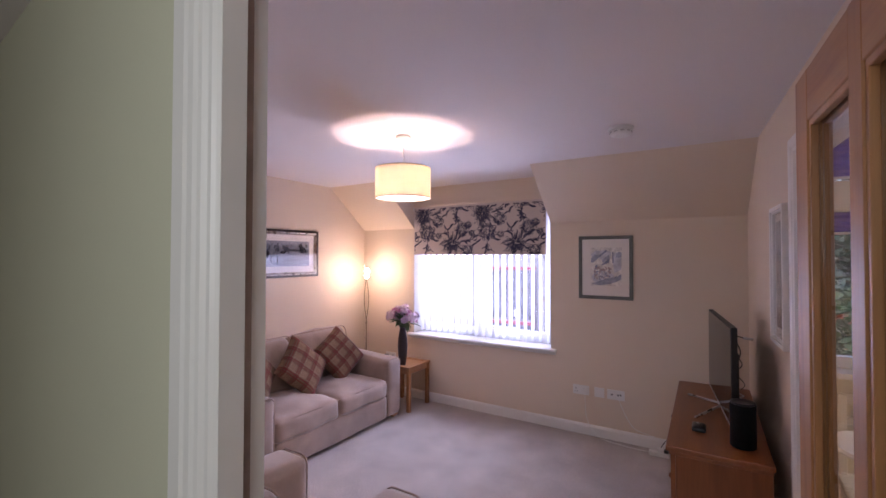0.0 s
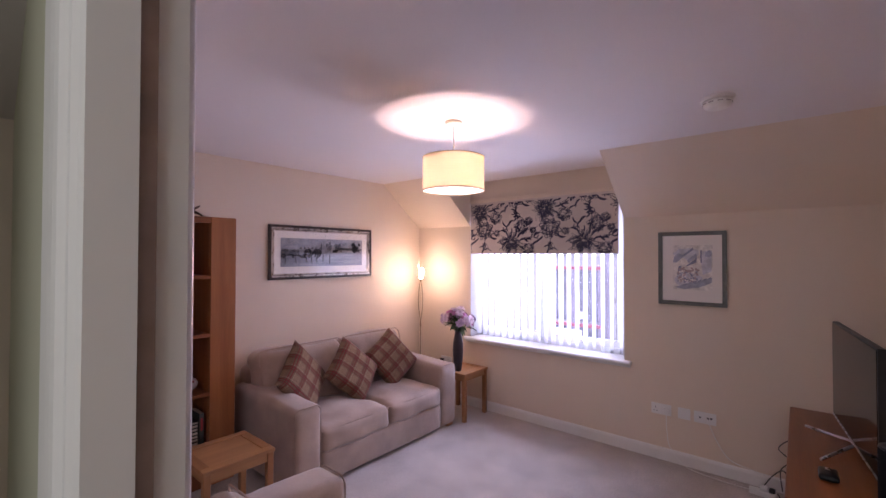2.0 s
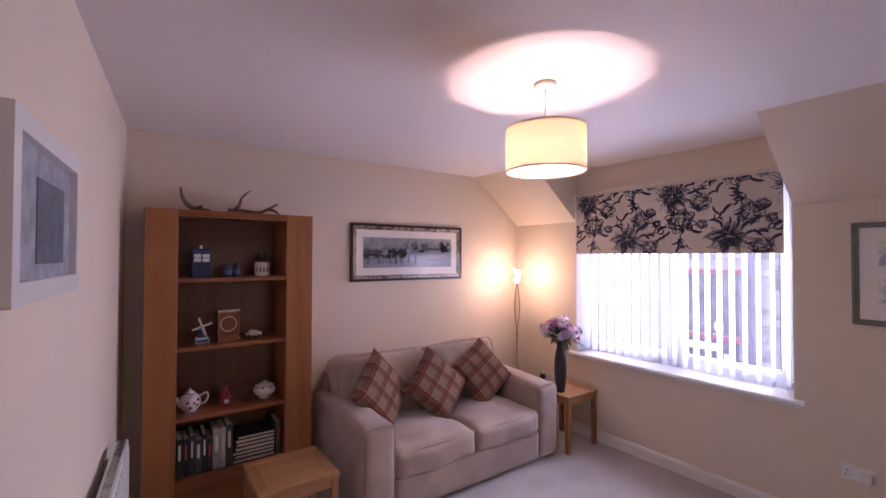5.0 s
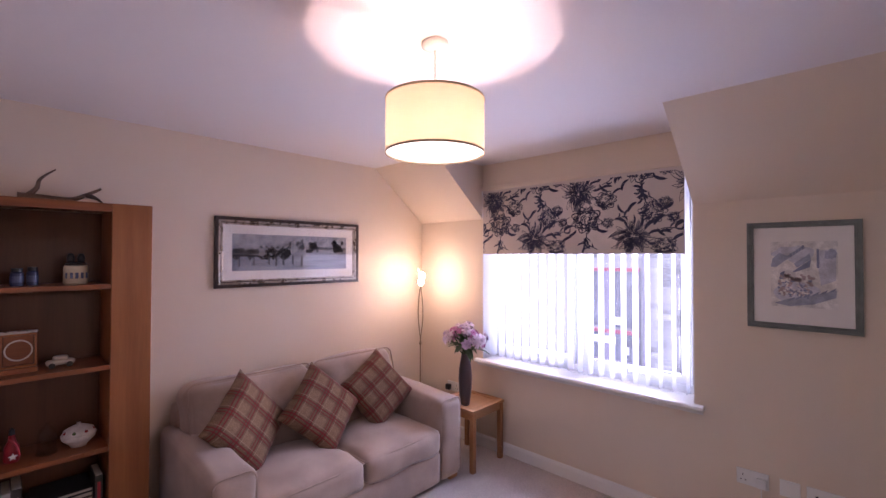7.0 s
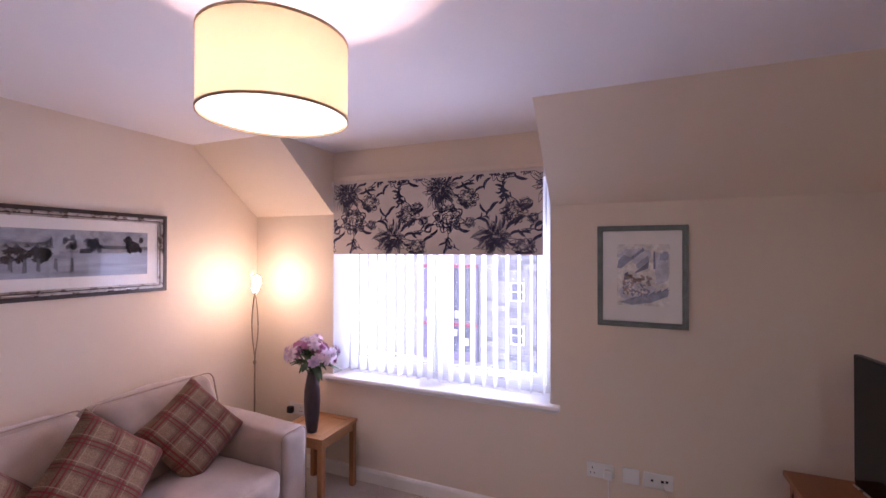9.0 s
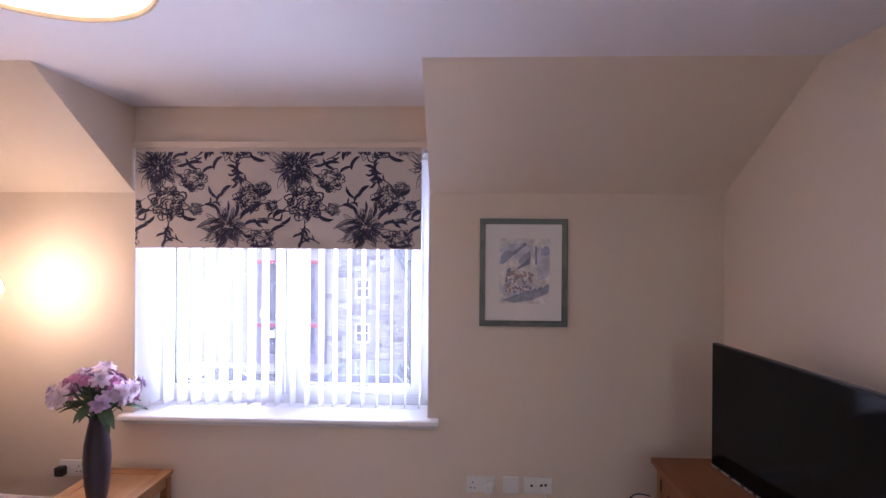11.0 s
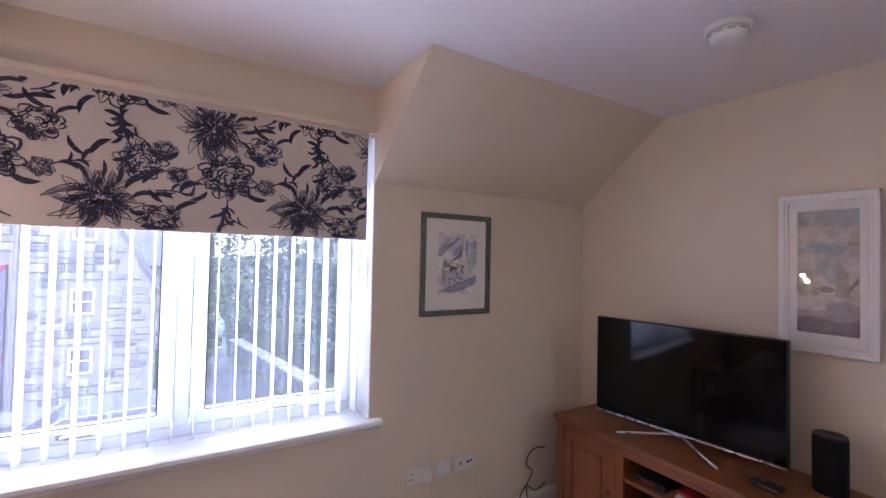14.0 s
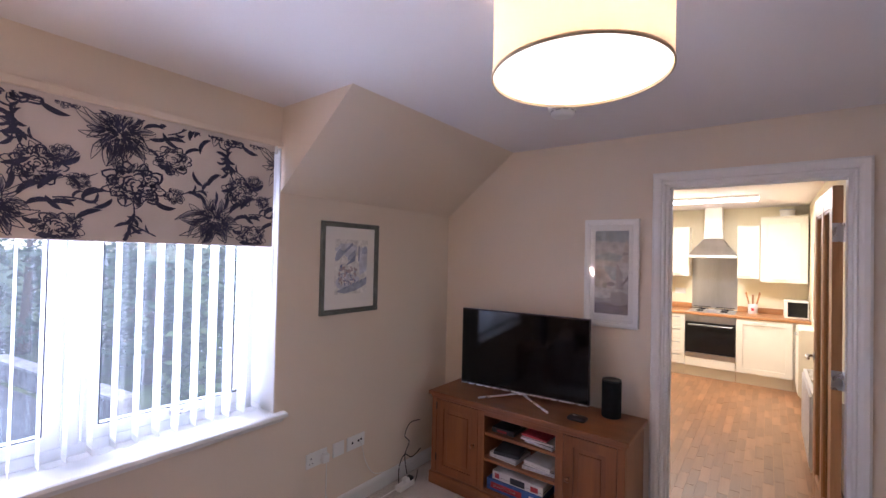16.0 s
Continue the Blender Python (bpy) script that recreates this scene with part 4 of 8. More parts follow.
def side_table(x0, y0, x1, y1, h, label):
    t = thing("side_table", label, "side table", "oak side tables", pose((x0 + x1) / 2, (y0 + y1) / 2, 0))
    b = 0.055
    part("top_rail", box_bm(x0, y0, h - 0.022, x0 + b, y1, h, 0.003), PALE_OAK, t)
    part("top_rail", box_bm(x1 - b, y0, h - 0.022, x1, y1, h, 0.003), PALE_OAK, t)
    part("top_rail", box_bm(x0 + b, y0, h - 0.022, x1 - b, y0 + b, h, 0.003), PALE_OAK_X, t)
    part("top_rail", box_bm(x0 + b, y1 - b, h - 0.022, x1 - b, y1, h, 0.003), PALE_OAK_X, t)
    part("top_panel", box_bm(x0 + b, y0 + b, h - 0.020, x1 - b, y1 - b, h - 0.004, 0.001), PALE_OAK, t, "paler inset oak panel")
    for x, y in ((x0 + 0.006, y0 + 0.006), (x1 - 0.044, y0 + 0.006), (x0 + 0.006, y1 - 0.044), (x1 - 0.044, y1 - 0.044)):
        part("leg", box_bm(x, y, 0, x + 0.038, y + 0.038, h - 0.022, 0.004), PALE_OAK_UP, t)
    for a in ((x0 + 0.012, y0 + 0.044, x0 + 0.030, y1 - 0.044), (x1 - 0.030, y0 + 0.044, x1 - 0.012, y1 - 0.044)):
        part("apron", box_bm(a[0], a[1], h - 0.075, a[2], a[3], h - 0.022, 0.002), PALE_OAK, t)
    for a in ((x0 + 0.044, y0 + 0.012, x1 - 0.044, y0 + 0.030), (x0 + 0.044, y1 - 0.030, x1 - 0.044, y1 - 0.012)):
        part("apron", box_bm(a[0], a[1], h - 0.075, a[2], a[3], h - 0.022, 0.002), PALE_OAK_X, t)
    return t


side_table(-3.03, 3.71, -2.635, 4.105, 0.47, "small pale oak side table under the window corner")
side_table(-2.99, 1.33, -2.59, 1.74, 0.46, "small pale oak side table beside the bookcase")

# bookcase: broad front posts, four open bays and a closed foot
BX, BY0, BY1, BH = -3.34, 0.868, 1.83, 1.90
IY0, IY1 = 1.032, 1.655
SHELVES = (1.462, 1.05, 0.635, 0.268)
bc = thing("bookcase", "tall oak bookcase with broad posts and half-full open shelves", "bookcase", m=pose(-3.5, 1.35, 0))
for a, b in ((BY0, IY0), (IY1, BY1)):
    part("post", box_bm(BX - 0.03, a, 0, BX, b, BH - 0.001, 0.003), SHADE_OAK, bc)
for a, b in ((BY0 + 0.004, BY0 + 0.026), (IY0 - 0.022, IY0), (IY1, IY1 + 0.022), (BY1 - 0.026, BY1 - 0.004)):
    part("side_panel", box_bm(-3.662, a, 0, BX - 0.031, b, BH - 0.03, 0.002), SHADE_OAK, bc)
# back panel: the shade inside the bays is put into its darker wood colour
part("back_panel", box_bm(-3.664, IY0 + 0.001, 0.02, -3.650, IY1 - 0.001, BH - 0.035), wood_mat("bookcase_back_shaded", (0.13, 0.046, 0.017), (0.085, 0.028, 0.010), "z"), bc)
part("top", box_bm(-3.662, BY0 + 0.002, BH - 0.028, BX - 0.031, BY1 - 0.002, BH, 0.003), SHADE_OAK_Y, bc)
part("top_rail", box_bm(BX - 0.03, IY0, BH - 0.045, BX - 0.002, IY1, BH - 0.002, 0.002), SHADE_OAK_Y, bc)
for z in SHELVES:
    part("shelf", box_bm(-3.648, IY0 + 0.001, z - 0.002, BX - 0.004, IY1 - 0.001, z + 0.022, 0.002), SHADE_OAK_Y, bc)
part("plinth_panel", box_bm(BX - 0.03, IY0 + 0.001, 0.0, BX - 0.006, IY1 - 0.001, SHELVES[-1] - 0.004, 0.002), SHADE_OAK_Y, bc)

# television unit
TX0, TX1, TY0, TY1, TH = -0.195, 0.258, 2.605, 3.962, 0.657
tu = thing("television_unit", "stained pine television cabinet with two panelled doors and open shelves", "cabinet", m=pose(0, 3.28, 0))
part("top", box_bm(TX0, TY0, TH - 0.028, TX1, TY1, TH, 0.006), PINE_Y, tu)
part("moulding", box_bm(TX0 + 0.014, TY0 + 0.014, TH - 0.050, TX1 - 0.005, TY1 - 0.014, TH - 0.0285, 0.006), PINE_Y, tu)
part("plinth", box_bm(TX0 + 0.008, TY0 + 0.008, 0.0, TX1 - 0.004, TY1 - 0.008, 0.085, 0.008), PINE_Y, tu)
for a, b in ((TY0 + 0.02, TY0 + 0.042), (2.985, 3.008), (3.512, 3.535), (TY1 - 0.042, TY1 - 0.02)):
    part("side_panel", box_bm(TX0 + 0.045, a, 0.086, TX1 - 0.008, b, TH - 0.051, 0.002), PINE, tu)
part("back_panel", box_bm(TX1 - 0.02, 3.009, 0.086, TX1 - 0.012, 3.511, TH - 0.051), PINE, tu)
for a, b in ((TY0 + 0.02, TY0 + 0.062), (2.968, 3.016), (3.503, 3.552), (TY1 - 0.062, TY1 - 0.02)):
    part("stile", box_bm(TX0 + 0.022, a, 0.086, TX0 + 0.044, b, TH - 0.051, 0.002), PINE, tu)
part("rail", box_bm(TX0 + 0.0225, 3.016, TH - 0.078, TX0 + 0.044, 3.503, TH - 0.051, 0.002), PINE_Y, tu)
for z in (0.086, 0.285, 0.452):
    part("shelf", box_bm(TX0 + 0.03, 3.0085, z, TX1 - 0.021, 3.5115, z + 0.02, 0.002), PINE_Y, tu)
for a, b, knob in ((TY0 + 0.064, 2.966, 2.935), (3.554, TY1 - 0.064, 3.585)):
    door = part("door", frame_bm("x", a, 0.092, b, TH - 0.056, 0.058, TX0 + 0.024, TX0 + 0.044, 0.002), PINE, tu)
    pn = box_bm(TX0 + 0.034, a + 0.056, 0.148, TX0 + 0.042, b - 0.056, TH - 0.112)
    box_bm(TX0 + 0.028, a + 0.085, 0.177, TX0 + 0.036, b - 0.085, TH - 0.141, 0.005, bm=pn)
    part("panel", pn, PINE, door)
    kb = lathe_bm([(0, 0.0), (0.008, 0.0), (0.007, 0.010), (0.014, 0.018), (0.015, 0.026), (0.009, 0.032), (0, 0.033)], 14)
    bmesh.ops.rotate(kb, cent=(0, 0, 0), matrix=Matrix.Rotation(radians(-90), 3, "Y"), verts=kb.verts)
    bmesh.ops.translate(kb, vec=(TX0 + 0.024, knob, 0.36), verts=kb.verts)
    part("knob", kb, PINE, door, smooth=True)
for z in (0.17, 0.53):
    part("hinge", tube_bm([(TX0 + 0.021, TY1 - 0.063, z), (TX0 + 0.021, TY1 - 0.063, z + 0.05)], 0.004, 6), BLACK, tu)
# ---- lamps ----
SHADE = cloth_mat("cream_shade_cloth", (0.66, 0.53, 0.34), 0.17)
RIM = noise_mat("shade_rim", (0.50, 0.38, 0.23), 0.8, 0.1, 40.0)
DIFFUSER = glow_mat("lit_diffuser", (1.0, 0.90, 0.78), 0.75)
BULB = glow_mat("lit_bulb", (1.0, 0.76, 0.52), 95.0)
FILAMENT = glow_mat("lit_pendant_bulb", (1.0, 0.78, 0.66), 2350.0)
PX, PY, SZ0, SZ1, SR = -1.70, 2.355, 2.005, 2.205, 0.181
pl = thing("pendant_lamp", "lit cream drum pendant shade on a white ceiling rose", "lamp", m=pose(PX, PY, ZC))
part("ceiling_rose", lathe_bm([(0, -0.001), (0.05, -0.001), (0.05, -0.012), (0.040, -0.022), (0.012, -0.028), (0, -0.028)], 24, (PX, PY, ZC)), PLASTIC, pl, smooth=True)
part("cord", tube_bm([(PX, PY, ZC - 0.028), (PX, PY, 2.18)], 0.0035, 8), PLASTIC, pl)
part("bulb_holder", lathe_bm([(0, 0.10), (0.014, 0.10), (0.019, 0.07), (0.019, 0.02), (0.016, 0.015), (0, 0.015)], 16, (PX, PY, 2.085)), PLASTIC, pl, smooth=True)
part("bulb", lathe_bm([(0, -0.006), (0.006, -0.006), (0.006, 0.006), (0, 0.006)], 16, (PX, PY, 2.066)), FILAMENT, pl, "small bright bulb inside the shade")
shade = part("shade", lathe_bm([(SR, SZ0 + 0.004), (SR, SZ0 + 0.05), (SR, SZ0 + 0.1), (SR, SZ0 + 0.15), (SR, SZ1 - 0.004)], 64, (PX, PY, 0)), SHADE, pl, "cream fabric drum shade", smooth=True)
for z in (SZ0, SZ1 - 0.006):
    part("rim", lathe_bm([(SR - 0.0015, z), (SR + 0.002, z), (SR + 0.002, z + 0.006), (SR - 0.0015, z + 0.006), (SR - 0.0015, z)], 64, (PX, PY, 0)), RIM, shade, smooth=True)
df = part("diffuser", lathe_bm([(0, SZ0 + 0.009), (SR - 0.003, SZ0 + 0.009), (SR - 0.003, SZ0 + 0.006), (0, SZ0 + 0.006)], 48, (PX, PY, 0)), DIFFUSER, pl, "glowing white diffuser disc")
for k in range(3):
    a = 2 * math.pi * k / 3 + 0.5
    part("spoke", tube_bm([(PX + 0.018 * math.cos(a), PY + 0.018 * math.sin(a), 2.15), (PX + (SR - 0.002) * math.cos(a), PY + (SR - 0.002) * math.sin(a), SZ1 - 0.004)], 0.0028, 6), PLASTIC, pl)

LX, LY = -3.335, 3.83
BRASS = noise_mat("aged_metal", (0.30, 0.23, 0.16), 0.38, 0.1, 30.0, metal=0.9)
fl = thing("floor_lamp", "slim metal floor lamp with two lit bulbs on a twisted stem", "lamp", m=pose(LX, LY, 0))
part("base", lathe_bm([(0, 0), (0.12, 0), (0.122, 0.008), (0.10, 0.018), (0.02, 0.028), (0, 0.03)], 32, (LX, LY, 0)), BRASS, fl, smooth=True)
part("pole", tube_bm([(LX, LY, 0.028), (LX, LY, 0.86)], 0.0065, 10), BRASS, fl, smooth=True)
part("knot", lathe_bm([(0, -0.016), (0.010, -0.012), (0.012, 0), (0.010, 0.012), (0, 0.016)], 14, (LX, LY, 0.865)), BRASS, fl, smooth=True)
for s, h in ((-1, 1.437), (1, 1.377)):
    top = (-3.352, 3.862, h) if s < 0 else (-3.318, 3.815, h)
    pts = curve_points([(LX, LY, 0.86), (LX + s * 0.010, LY - s * 0.004, 0.93), (LX + s * 0.038, LY - s * 0.012, 1.05), (LX + s * 0.046, LY - s * 0.015, 1.15), (LX + s * 0.030, LY - s * 0.010, 1.27), (LX + s * 0.006, LY, 1.345), top])
    part("stem", tube_bm(pts, 0.0045, 8), BRASS, fl, smooth=True)
    part("bulb", lathe_bm([(0, 0.0), (0.014, 0.002), (0.022, 0.016), (0.024, 0.030), (0.018, 0.044), (0, 0.052)], 16, top), BULB, fl, "small glowing bulb", smooth=True)
    part("holder", lathe_bm([(0, -0.022), (0.007, -0.020), (0.013, -0.004), (0.013, -0.0005), (0, -0.0005)], 12, top), BRASS, fl, smooth=True)
for dx, dz in ((-0.055, 0.10), (0.03, 0.03)):
    tip = (LX + dx, LY + 0.02, 1.40 + dz)
    part("leaf_stem", tube_bm(curve_points([(LX, LY, 1.345), (LX + dx * 0.5, LY + 0.01, 1.385), tip]), 0.0026, 6), BRASS, fl)
    part("leaf", lathe_bm([(0, -0.004), (0.007, 0.008), (0.008, 0.016), (0.003, 0.028), (0, 0.032)], 8, tip), PLASTIC, fl, "small pale glass leaf", smooth=True)

VENT = noise_mat("grey_vent", (0.42, 0.41, 0.40), 0.6, 0.05, 20.0)


def smoke_alarm(x, y):
    s = thing("smoke_alarm", "round white smoke alarm on the ceiling", "smoke alarm", m=pose(x, y, ZC))
    part("base", lathe_bm([(0, -0.0005), (0.062, -0.0005), (0.062, -0.012), (0.058, -0.014), (0, -0.014)], 32, (x, y, ZC)), PLASTIC, s, smooth=False)
    part("cover", lathe_bm([(0, -0.046), (0.03, -0.046), (0.043, -0.043), (0.05, -0.034), (0.054, -0.0145), (0, -0.0145)], 32, (x, y, ZC)), PLASTIC, s, smooth=True)
    for k in range(10):
        a = 2 * math.pi * k / 10
        v = box_bm(-0.010, -0.0012, -0.002, 0.010, 0.0012, 0.002)
        bmesh.ops.rotate(v, cent=(0, 0, 0), matrix=Matrix.Rotation(a + math.pi / 2, 3, "Z"), verts=v.verts)
        bmesh.ops.translate(v, vec=(x + 0.0525 * math.cos(a), y + 0.0525 * math.sin(a), ZC - 0.026), verts=v.verts)
        part("vent", v, VENT, s)
    s.scale = (1.2, 1.2, 1.2)


smoke_alarm(-0.447, 2.895)
# ---- pictures ----
MOUNT = noise_mat("cream_mount", (0.84, 0.80, 0.75), 0.9, 0.02, 8.0)
PICGLASS = glass_mat("picture_glass")
SILVER = noise_mat("pewter_moulding", (0.52, 0.47, 0.42), 0.42, 0.1, 14.0, metal=0.35)
PEWTER = noise_mat("bright_pewter", (0.46, 0.40, 0.34), 0.28, 0.2, 30.0, metal=0.95)
DARKWOOD = noise_mat("dark_moulding", (0.040, 0.024, 0.018), 0.35, 0.2, 20.0)
SAGE = noise_mat("grey_green_moulding", (0.165, 0.172, 0.155), 0.4, 0.2, 18.0, metal=0.3)


def tone(name, c, rough=0.9):
    return noise_mat(name, c, rough, 0.22, 24.0, 0.1, 160)


INK_DARK, INK_MID, INK_SKY = tone("ink_dark", (0.045, 0.048, 0.06)), tone("ink_mid", (0.13, 0.14, 0.165)), tone("ink_sky", (0.33, 0.34, 0.38))
INK_WATER = noise_mat("ink_water", (0.30, 0.32, 0.38), 0.9, 0.3, 9.0, 0.1, 120, stretch=(1, 0.3, 3))


def blob(cx, cz, rx, rz, seed, n=18, rough=0.25):
    """An uneven patch of paint."""
    r = random.Random(seed)
    return [(cx + rx * math.cos(2 * math.pi * k / n) * (1 + r.uniform(-rough, rough)), cz + rz * math.sin(2 * math.pi * k / n) * (1 + r.uniform(-rough, rough))) for k in range(n)]


class Canvas:
    """Lays flat painted patches on a picture, each a little proud of the last."""

    def __init__(self, owner, place):
        self.owner, self.place, self.layer = owner, place, 0

    def patch(self, outlines, material, name="painted_patch"):
        self.layer += 1
        bm = bmesh.new()
        for o in outlines:
            bm.faces.new([bm.verts.new(self.place(u, v, 0.0003 * self.layer)) for u, v in o])
        bmesh.ops.triangulate(bm, faces=bm.faces[:])
        bmesh.ops.recalc_face_normals(bm, faces=bm.faces)
        return tagged(part(name, bm, material, self.owner), kind="stuff")


# long landscape print on the left wall, behind the sofa
A0, A1, C0, C1 = 2.245, 3.388, 1.41, 1.898
x = XL
lp = thing("framed_print", "long framed monochrome river landscape in a dark and pewter frame", "picture", m=pose(x, 2.81, 1.65))
part("outer_frame", frame_bm("x", A0, C0, A1, C1, 0.022, x + 0.001, x + 0.026, 0.002), DARKWOOD, lp)
part("inner_frame", frame_bm("x", A0 + 0.021, C0 + 0.021, A1 - 0.021, C1 - 0.021, 0.016, x + 0.002, x + 0.021, 0.005), PEWTER, lp, "bright pewter inner moulding")
part("groove", frame_bm("x", A0 + 0.037, C0 + 0.037, A1 - 0.037, C1 - 0.037, 0.005, x + 0.002, x + 0.014), DARKWOOD, lp)
part("slip", frame_bm("x", A0 + 0.042, C0 + 0.042, A1 - 0.042, C1 - 0.042, 0.011, x + 0.002, x + 0.0165, 0.003), PEWTER, lp, "pewter slip")
part("mount", box_bm(x + 0.002, A0 + 0.05, C0 + 0.05, x + 0.008, A1 - 0.05, C1 - 0.05), MOUNT, lp)
U0, U1, V0, V1 = A0 + 0.115, A1 - 0.115, C0 + 0.115, C1 - 0.115
cv = Canvas(lp, lambda u, v, d: (x + 0.0085 + d, u, v))
W, H = U1 - U0, V1 - V0


def L(u, v):
    return U0 + u * W, V0 + v * H


cv.patch([[L(0, 0), L(1, 0), L(1, 1), L(0, 1)]], INK_SKY, "sky")
cv.patch([[L(0, 0), L(1, 0), L(1, 0.52), L(0.6, 0.56), L(0.3, 0.5), L(0, 0.5)]], INK_WATER, "river")
r = random.Random(21)
cv.patch([[L(0, 0.44), L(0.22, 0.46), L(0.22, 0.52), L(0.0, 0.56)], [L(0.66, 0.60), L(1, 0.58), L(1, 0.66), L(0.66, 0.68)]] + [blob(*L(0.02 + 0.2 * r.random(), 0.52 + 0.08 * r.random()), 0.02 * W, 0.05 * H, 300 + i, 9, 0.4) for i in range(9)], INK_MID, "far_bank")
cv.patch([[L(0.20, 0.46), L(0.20, 0.64), L(0.215, 0.75), L(0.235, 0.64), L(0.26, 0.62), L(0.275, 0.74), L(0.29, 0.64), L(0.33, 0.73), L(0.37, 0.63), L(0.40, 0.70), L(0.452, 0.64), L(0.452, 0.78), L(0.458, 0.90), L(0.464, 0.78), L(0.47, 0.62), L(0.50, 0.60), L(0.50, 0.46)]], INK_SKY, "abbey")
cv.patch([[L(0.20 + 0.045 * k, 0.62), L(0.215 + 0.045 * k, 0.70), L(0.235 + 0.045 * k, 0.62)] for k in range(6)] + [[L(0.448, 0.62), L(0.452, 0.80), L(0.458, 0.88), L(0.464, 0.80), L(0.468, 0.62)]], INK_MID, "abbey_roofs")
cv.patch([blob(*L(0.26 + 0.18 * r.random(), 0.34 + 0.22 * r.random()), r.uniform(0.012, 0.03) * W, r.uniform(0.04, 0.09) * H, 320 + i, 10, 0.4) for i in range(26)], INK_DARK, "near_trees")
cv.patch([blob(*L(0.52 + 0.06 * r.random(), 0.62 + 0.24 * r.random()), r.uniform(0.006, 0.016) * W, r.uniform(0.03, 0.07) * H, 360 + i, 9, 0.4) for i in range(16)] + [blob(*L(0.63 + 0.08 * r.random(), 0.55 + 0.24 * r.random()), r.uniform(0.012, 0.024) * W, r.uniform(0.04, 0.08) * H, 390 + i, 9, 0.4) for i in range(20)], INK_MID, "bare_trees")
cv.patch([blob(*L(0.87 + 0.09 * r.random(), 0.55 + 0.30 * r.random()), r.uniform(0.014, 0.026) * W, r.uniform(0.04, 0.09) * H, 420 + i, 9, 0.4) for i in range(18)] + [[L(0.60, 0.50), L(0.66, 0.50), L(0.67, 0.60), L(0.60, 0.60)]], INK_DARK, "cedar")
cv.patch([[L(u, 0.10 + 0.05 * (k % 3)), L(u + 0.02, 0.12), L(u + 0.018, 0.40), L(u + 0.004, 0.40)] for k, u in enumerate((0.04, 0.15, 0.27, 0.33, 0.39, 0.47, 0.55))], INK_MID, "reflections")
arch = [L(0.0, 0.36), L(0.0, 0.44), L(0.10, 0.46), L(0.21, 0.42), L(0.25, 0.30), L(0.22, 0.30), L(0.19, 0.38), L(0.155, 0.38), L(0.13, 0.28), L(0.11, 0.38), L(0.06, 0.38), L(0.03, 0.28)]
cv.patch([arch], INK_DARK, "bridge")
pg = part("glass", box_bm(x + 0.0135, A0 + 0.046, C0 + 0.046, x + 0.0150, A1 - 0.046, C1 - 0.046), PICGLASS, lp)
pg.visible_shadow = False

# watercolour on the window wall
A0, A1, C0, C1 = -1.012, -0.549, 1.245, 1.816
wc = thing("framed_watercolour", "blue watercolour of a house front in a grey-green frame", "picture", m=pose(-0.78, YW, 1.53))
part("outer_frame", frame_bm("y", A0, C0, A1, C1, 0.016, YW - 0.001, YW - 0.022, 0.002), SAGE, wc)
part("inner_frame", frame_bm("y", A0 + 0.014, C0 + 0.014, A1 - 0.014, C1 - 0.014, 0.016, YW - 0.001, YW - 0.016, 0.003), SAGE, wc)
part("mount", box_bm(A0 + 0.028, YW - 0.008, C0 + 0.028, A1 - 0.028, YW - 0.002, C1 - 0.028), MOUNT, wc)
PAPER, BLUE1, BLUE2, BLUE3, ROSE1 = tone("paper", (0.76, 0.73, 0.69)), tone("wash_pale", (0.60, 0.60, 0.65)), tone("wash_blue", (0.38, 0.40, 0.49)), tone("wash_deep", (0.26, 0.28, 0.38)), tone("wash_rose", (0.48, 0.38, 0.37))
U0, U1, V0, V1 = A0 + 0.105, A1 - 0.09, C0 + 0.12, C1 - 0.105
W, H = U1 - U0, V1 - V0
cv = Canvas(wc, lambda u, v, d: (u, YW - 0.0085 - d, v))
cv.patch([[L(0, 0), L(1, 0), L(1, 1), L(0, 1)]], PAPER, "paper")
cv.patch([[L(0.74, 0.86), L(0.98, 0.88), L(0.97, 0.42), L(0.76, 0.34), L(0.72, 0.60)], blob(*L(0.42, 0.22), 0.36 * W, 0.16 * H, 3, 22, 0.15), blob(*L(0.34, 0.82), 0.30 * W, 0.12 * H, 5, 20, 0.25)], BLUE1, "pale_wash")
cv.patch([[L(0.03, 0.74), L(0.14, 0.83), L(0.26, 0.78), L(0.50, 0.94), L(0.54, 0.90), L(0.29, 0.75), L(0.09, 0.61), L(0.0, 0.61)], [L(0.36, 0.66), L(0.60, 0.82), L(0.62, 0.73), L(0.41, 0.60)], [L(0.05, 0.05), L(0.30, 0.13), L(0.62, 0.19), L(0.98, 0.28), L(0.97, 0.17), L(0.66, 0.06), L(0.30, 0.01)], blob(*L(0.90, 0.80), 0.09 * W, 0.09 * H, 7, 14, 0.4)], BLUE2, "blue_wash")
cv.patch([[L(0.34, 0.54), L(0.62, 0.73), L(0.60, 0.61), L(0.37, 0.53)]] + [[L(0.26 + 0.12 * k, 0.085 + 0.03 * k), L(0.35 + 0.12 * k, 0.12 + 0.03 * k), L(0.38 + 0.12 * k, 0.16 + 0.03 * k), L(0.29 + 0.12 * k, 0.115 + 0.03 * k)] for k in range(6)] + [[L(0.70, 0.60), L(0.74, 0.60), L(0.735, 0.88), L(0.70, 0.88)], [L(0.13, 0.42), L(0.20, 0.42), L(0.22, 0.55), L(0.15, 0.52)]] + [blob(*L(0.32 + 0.045 * k, 0.79 + 0.03 * k), 0.018 * W, 0.03 * H, 60 + k, 9, 0.4) for k in range(5)], BLUE3, "deep_shading")
r = random.Random(5)
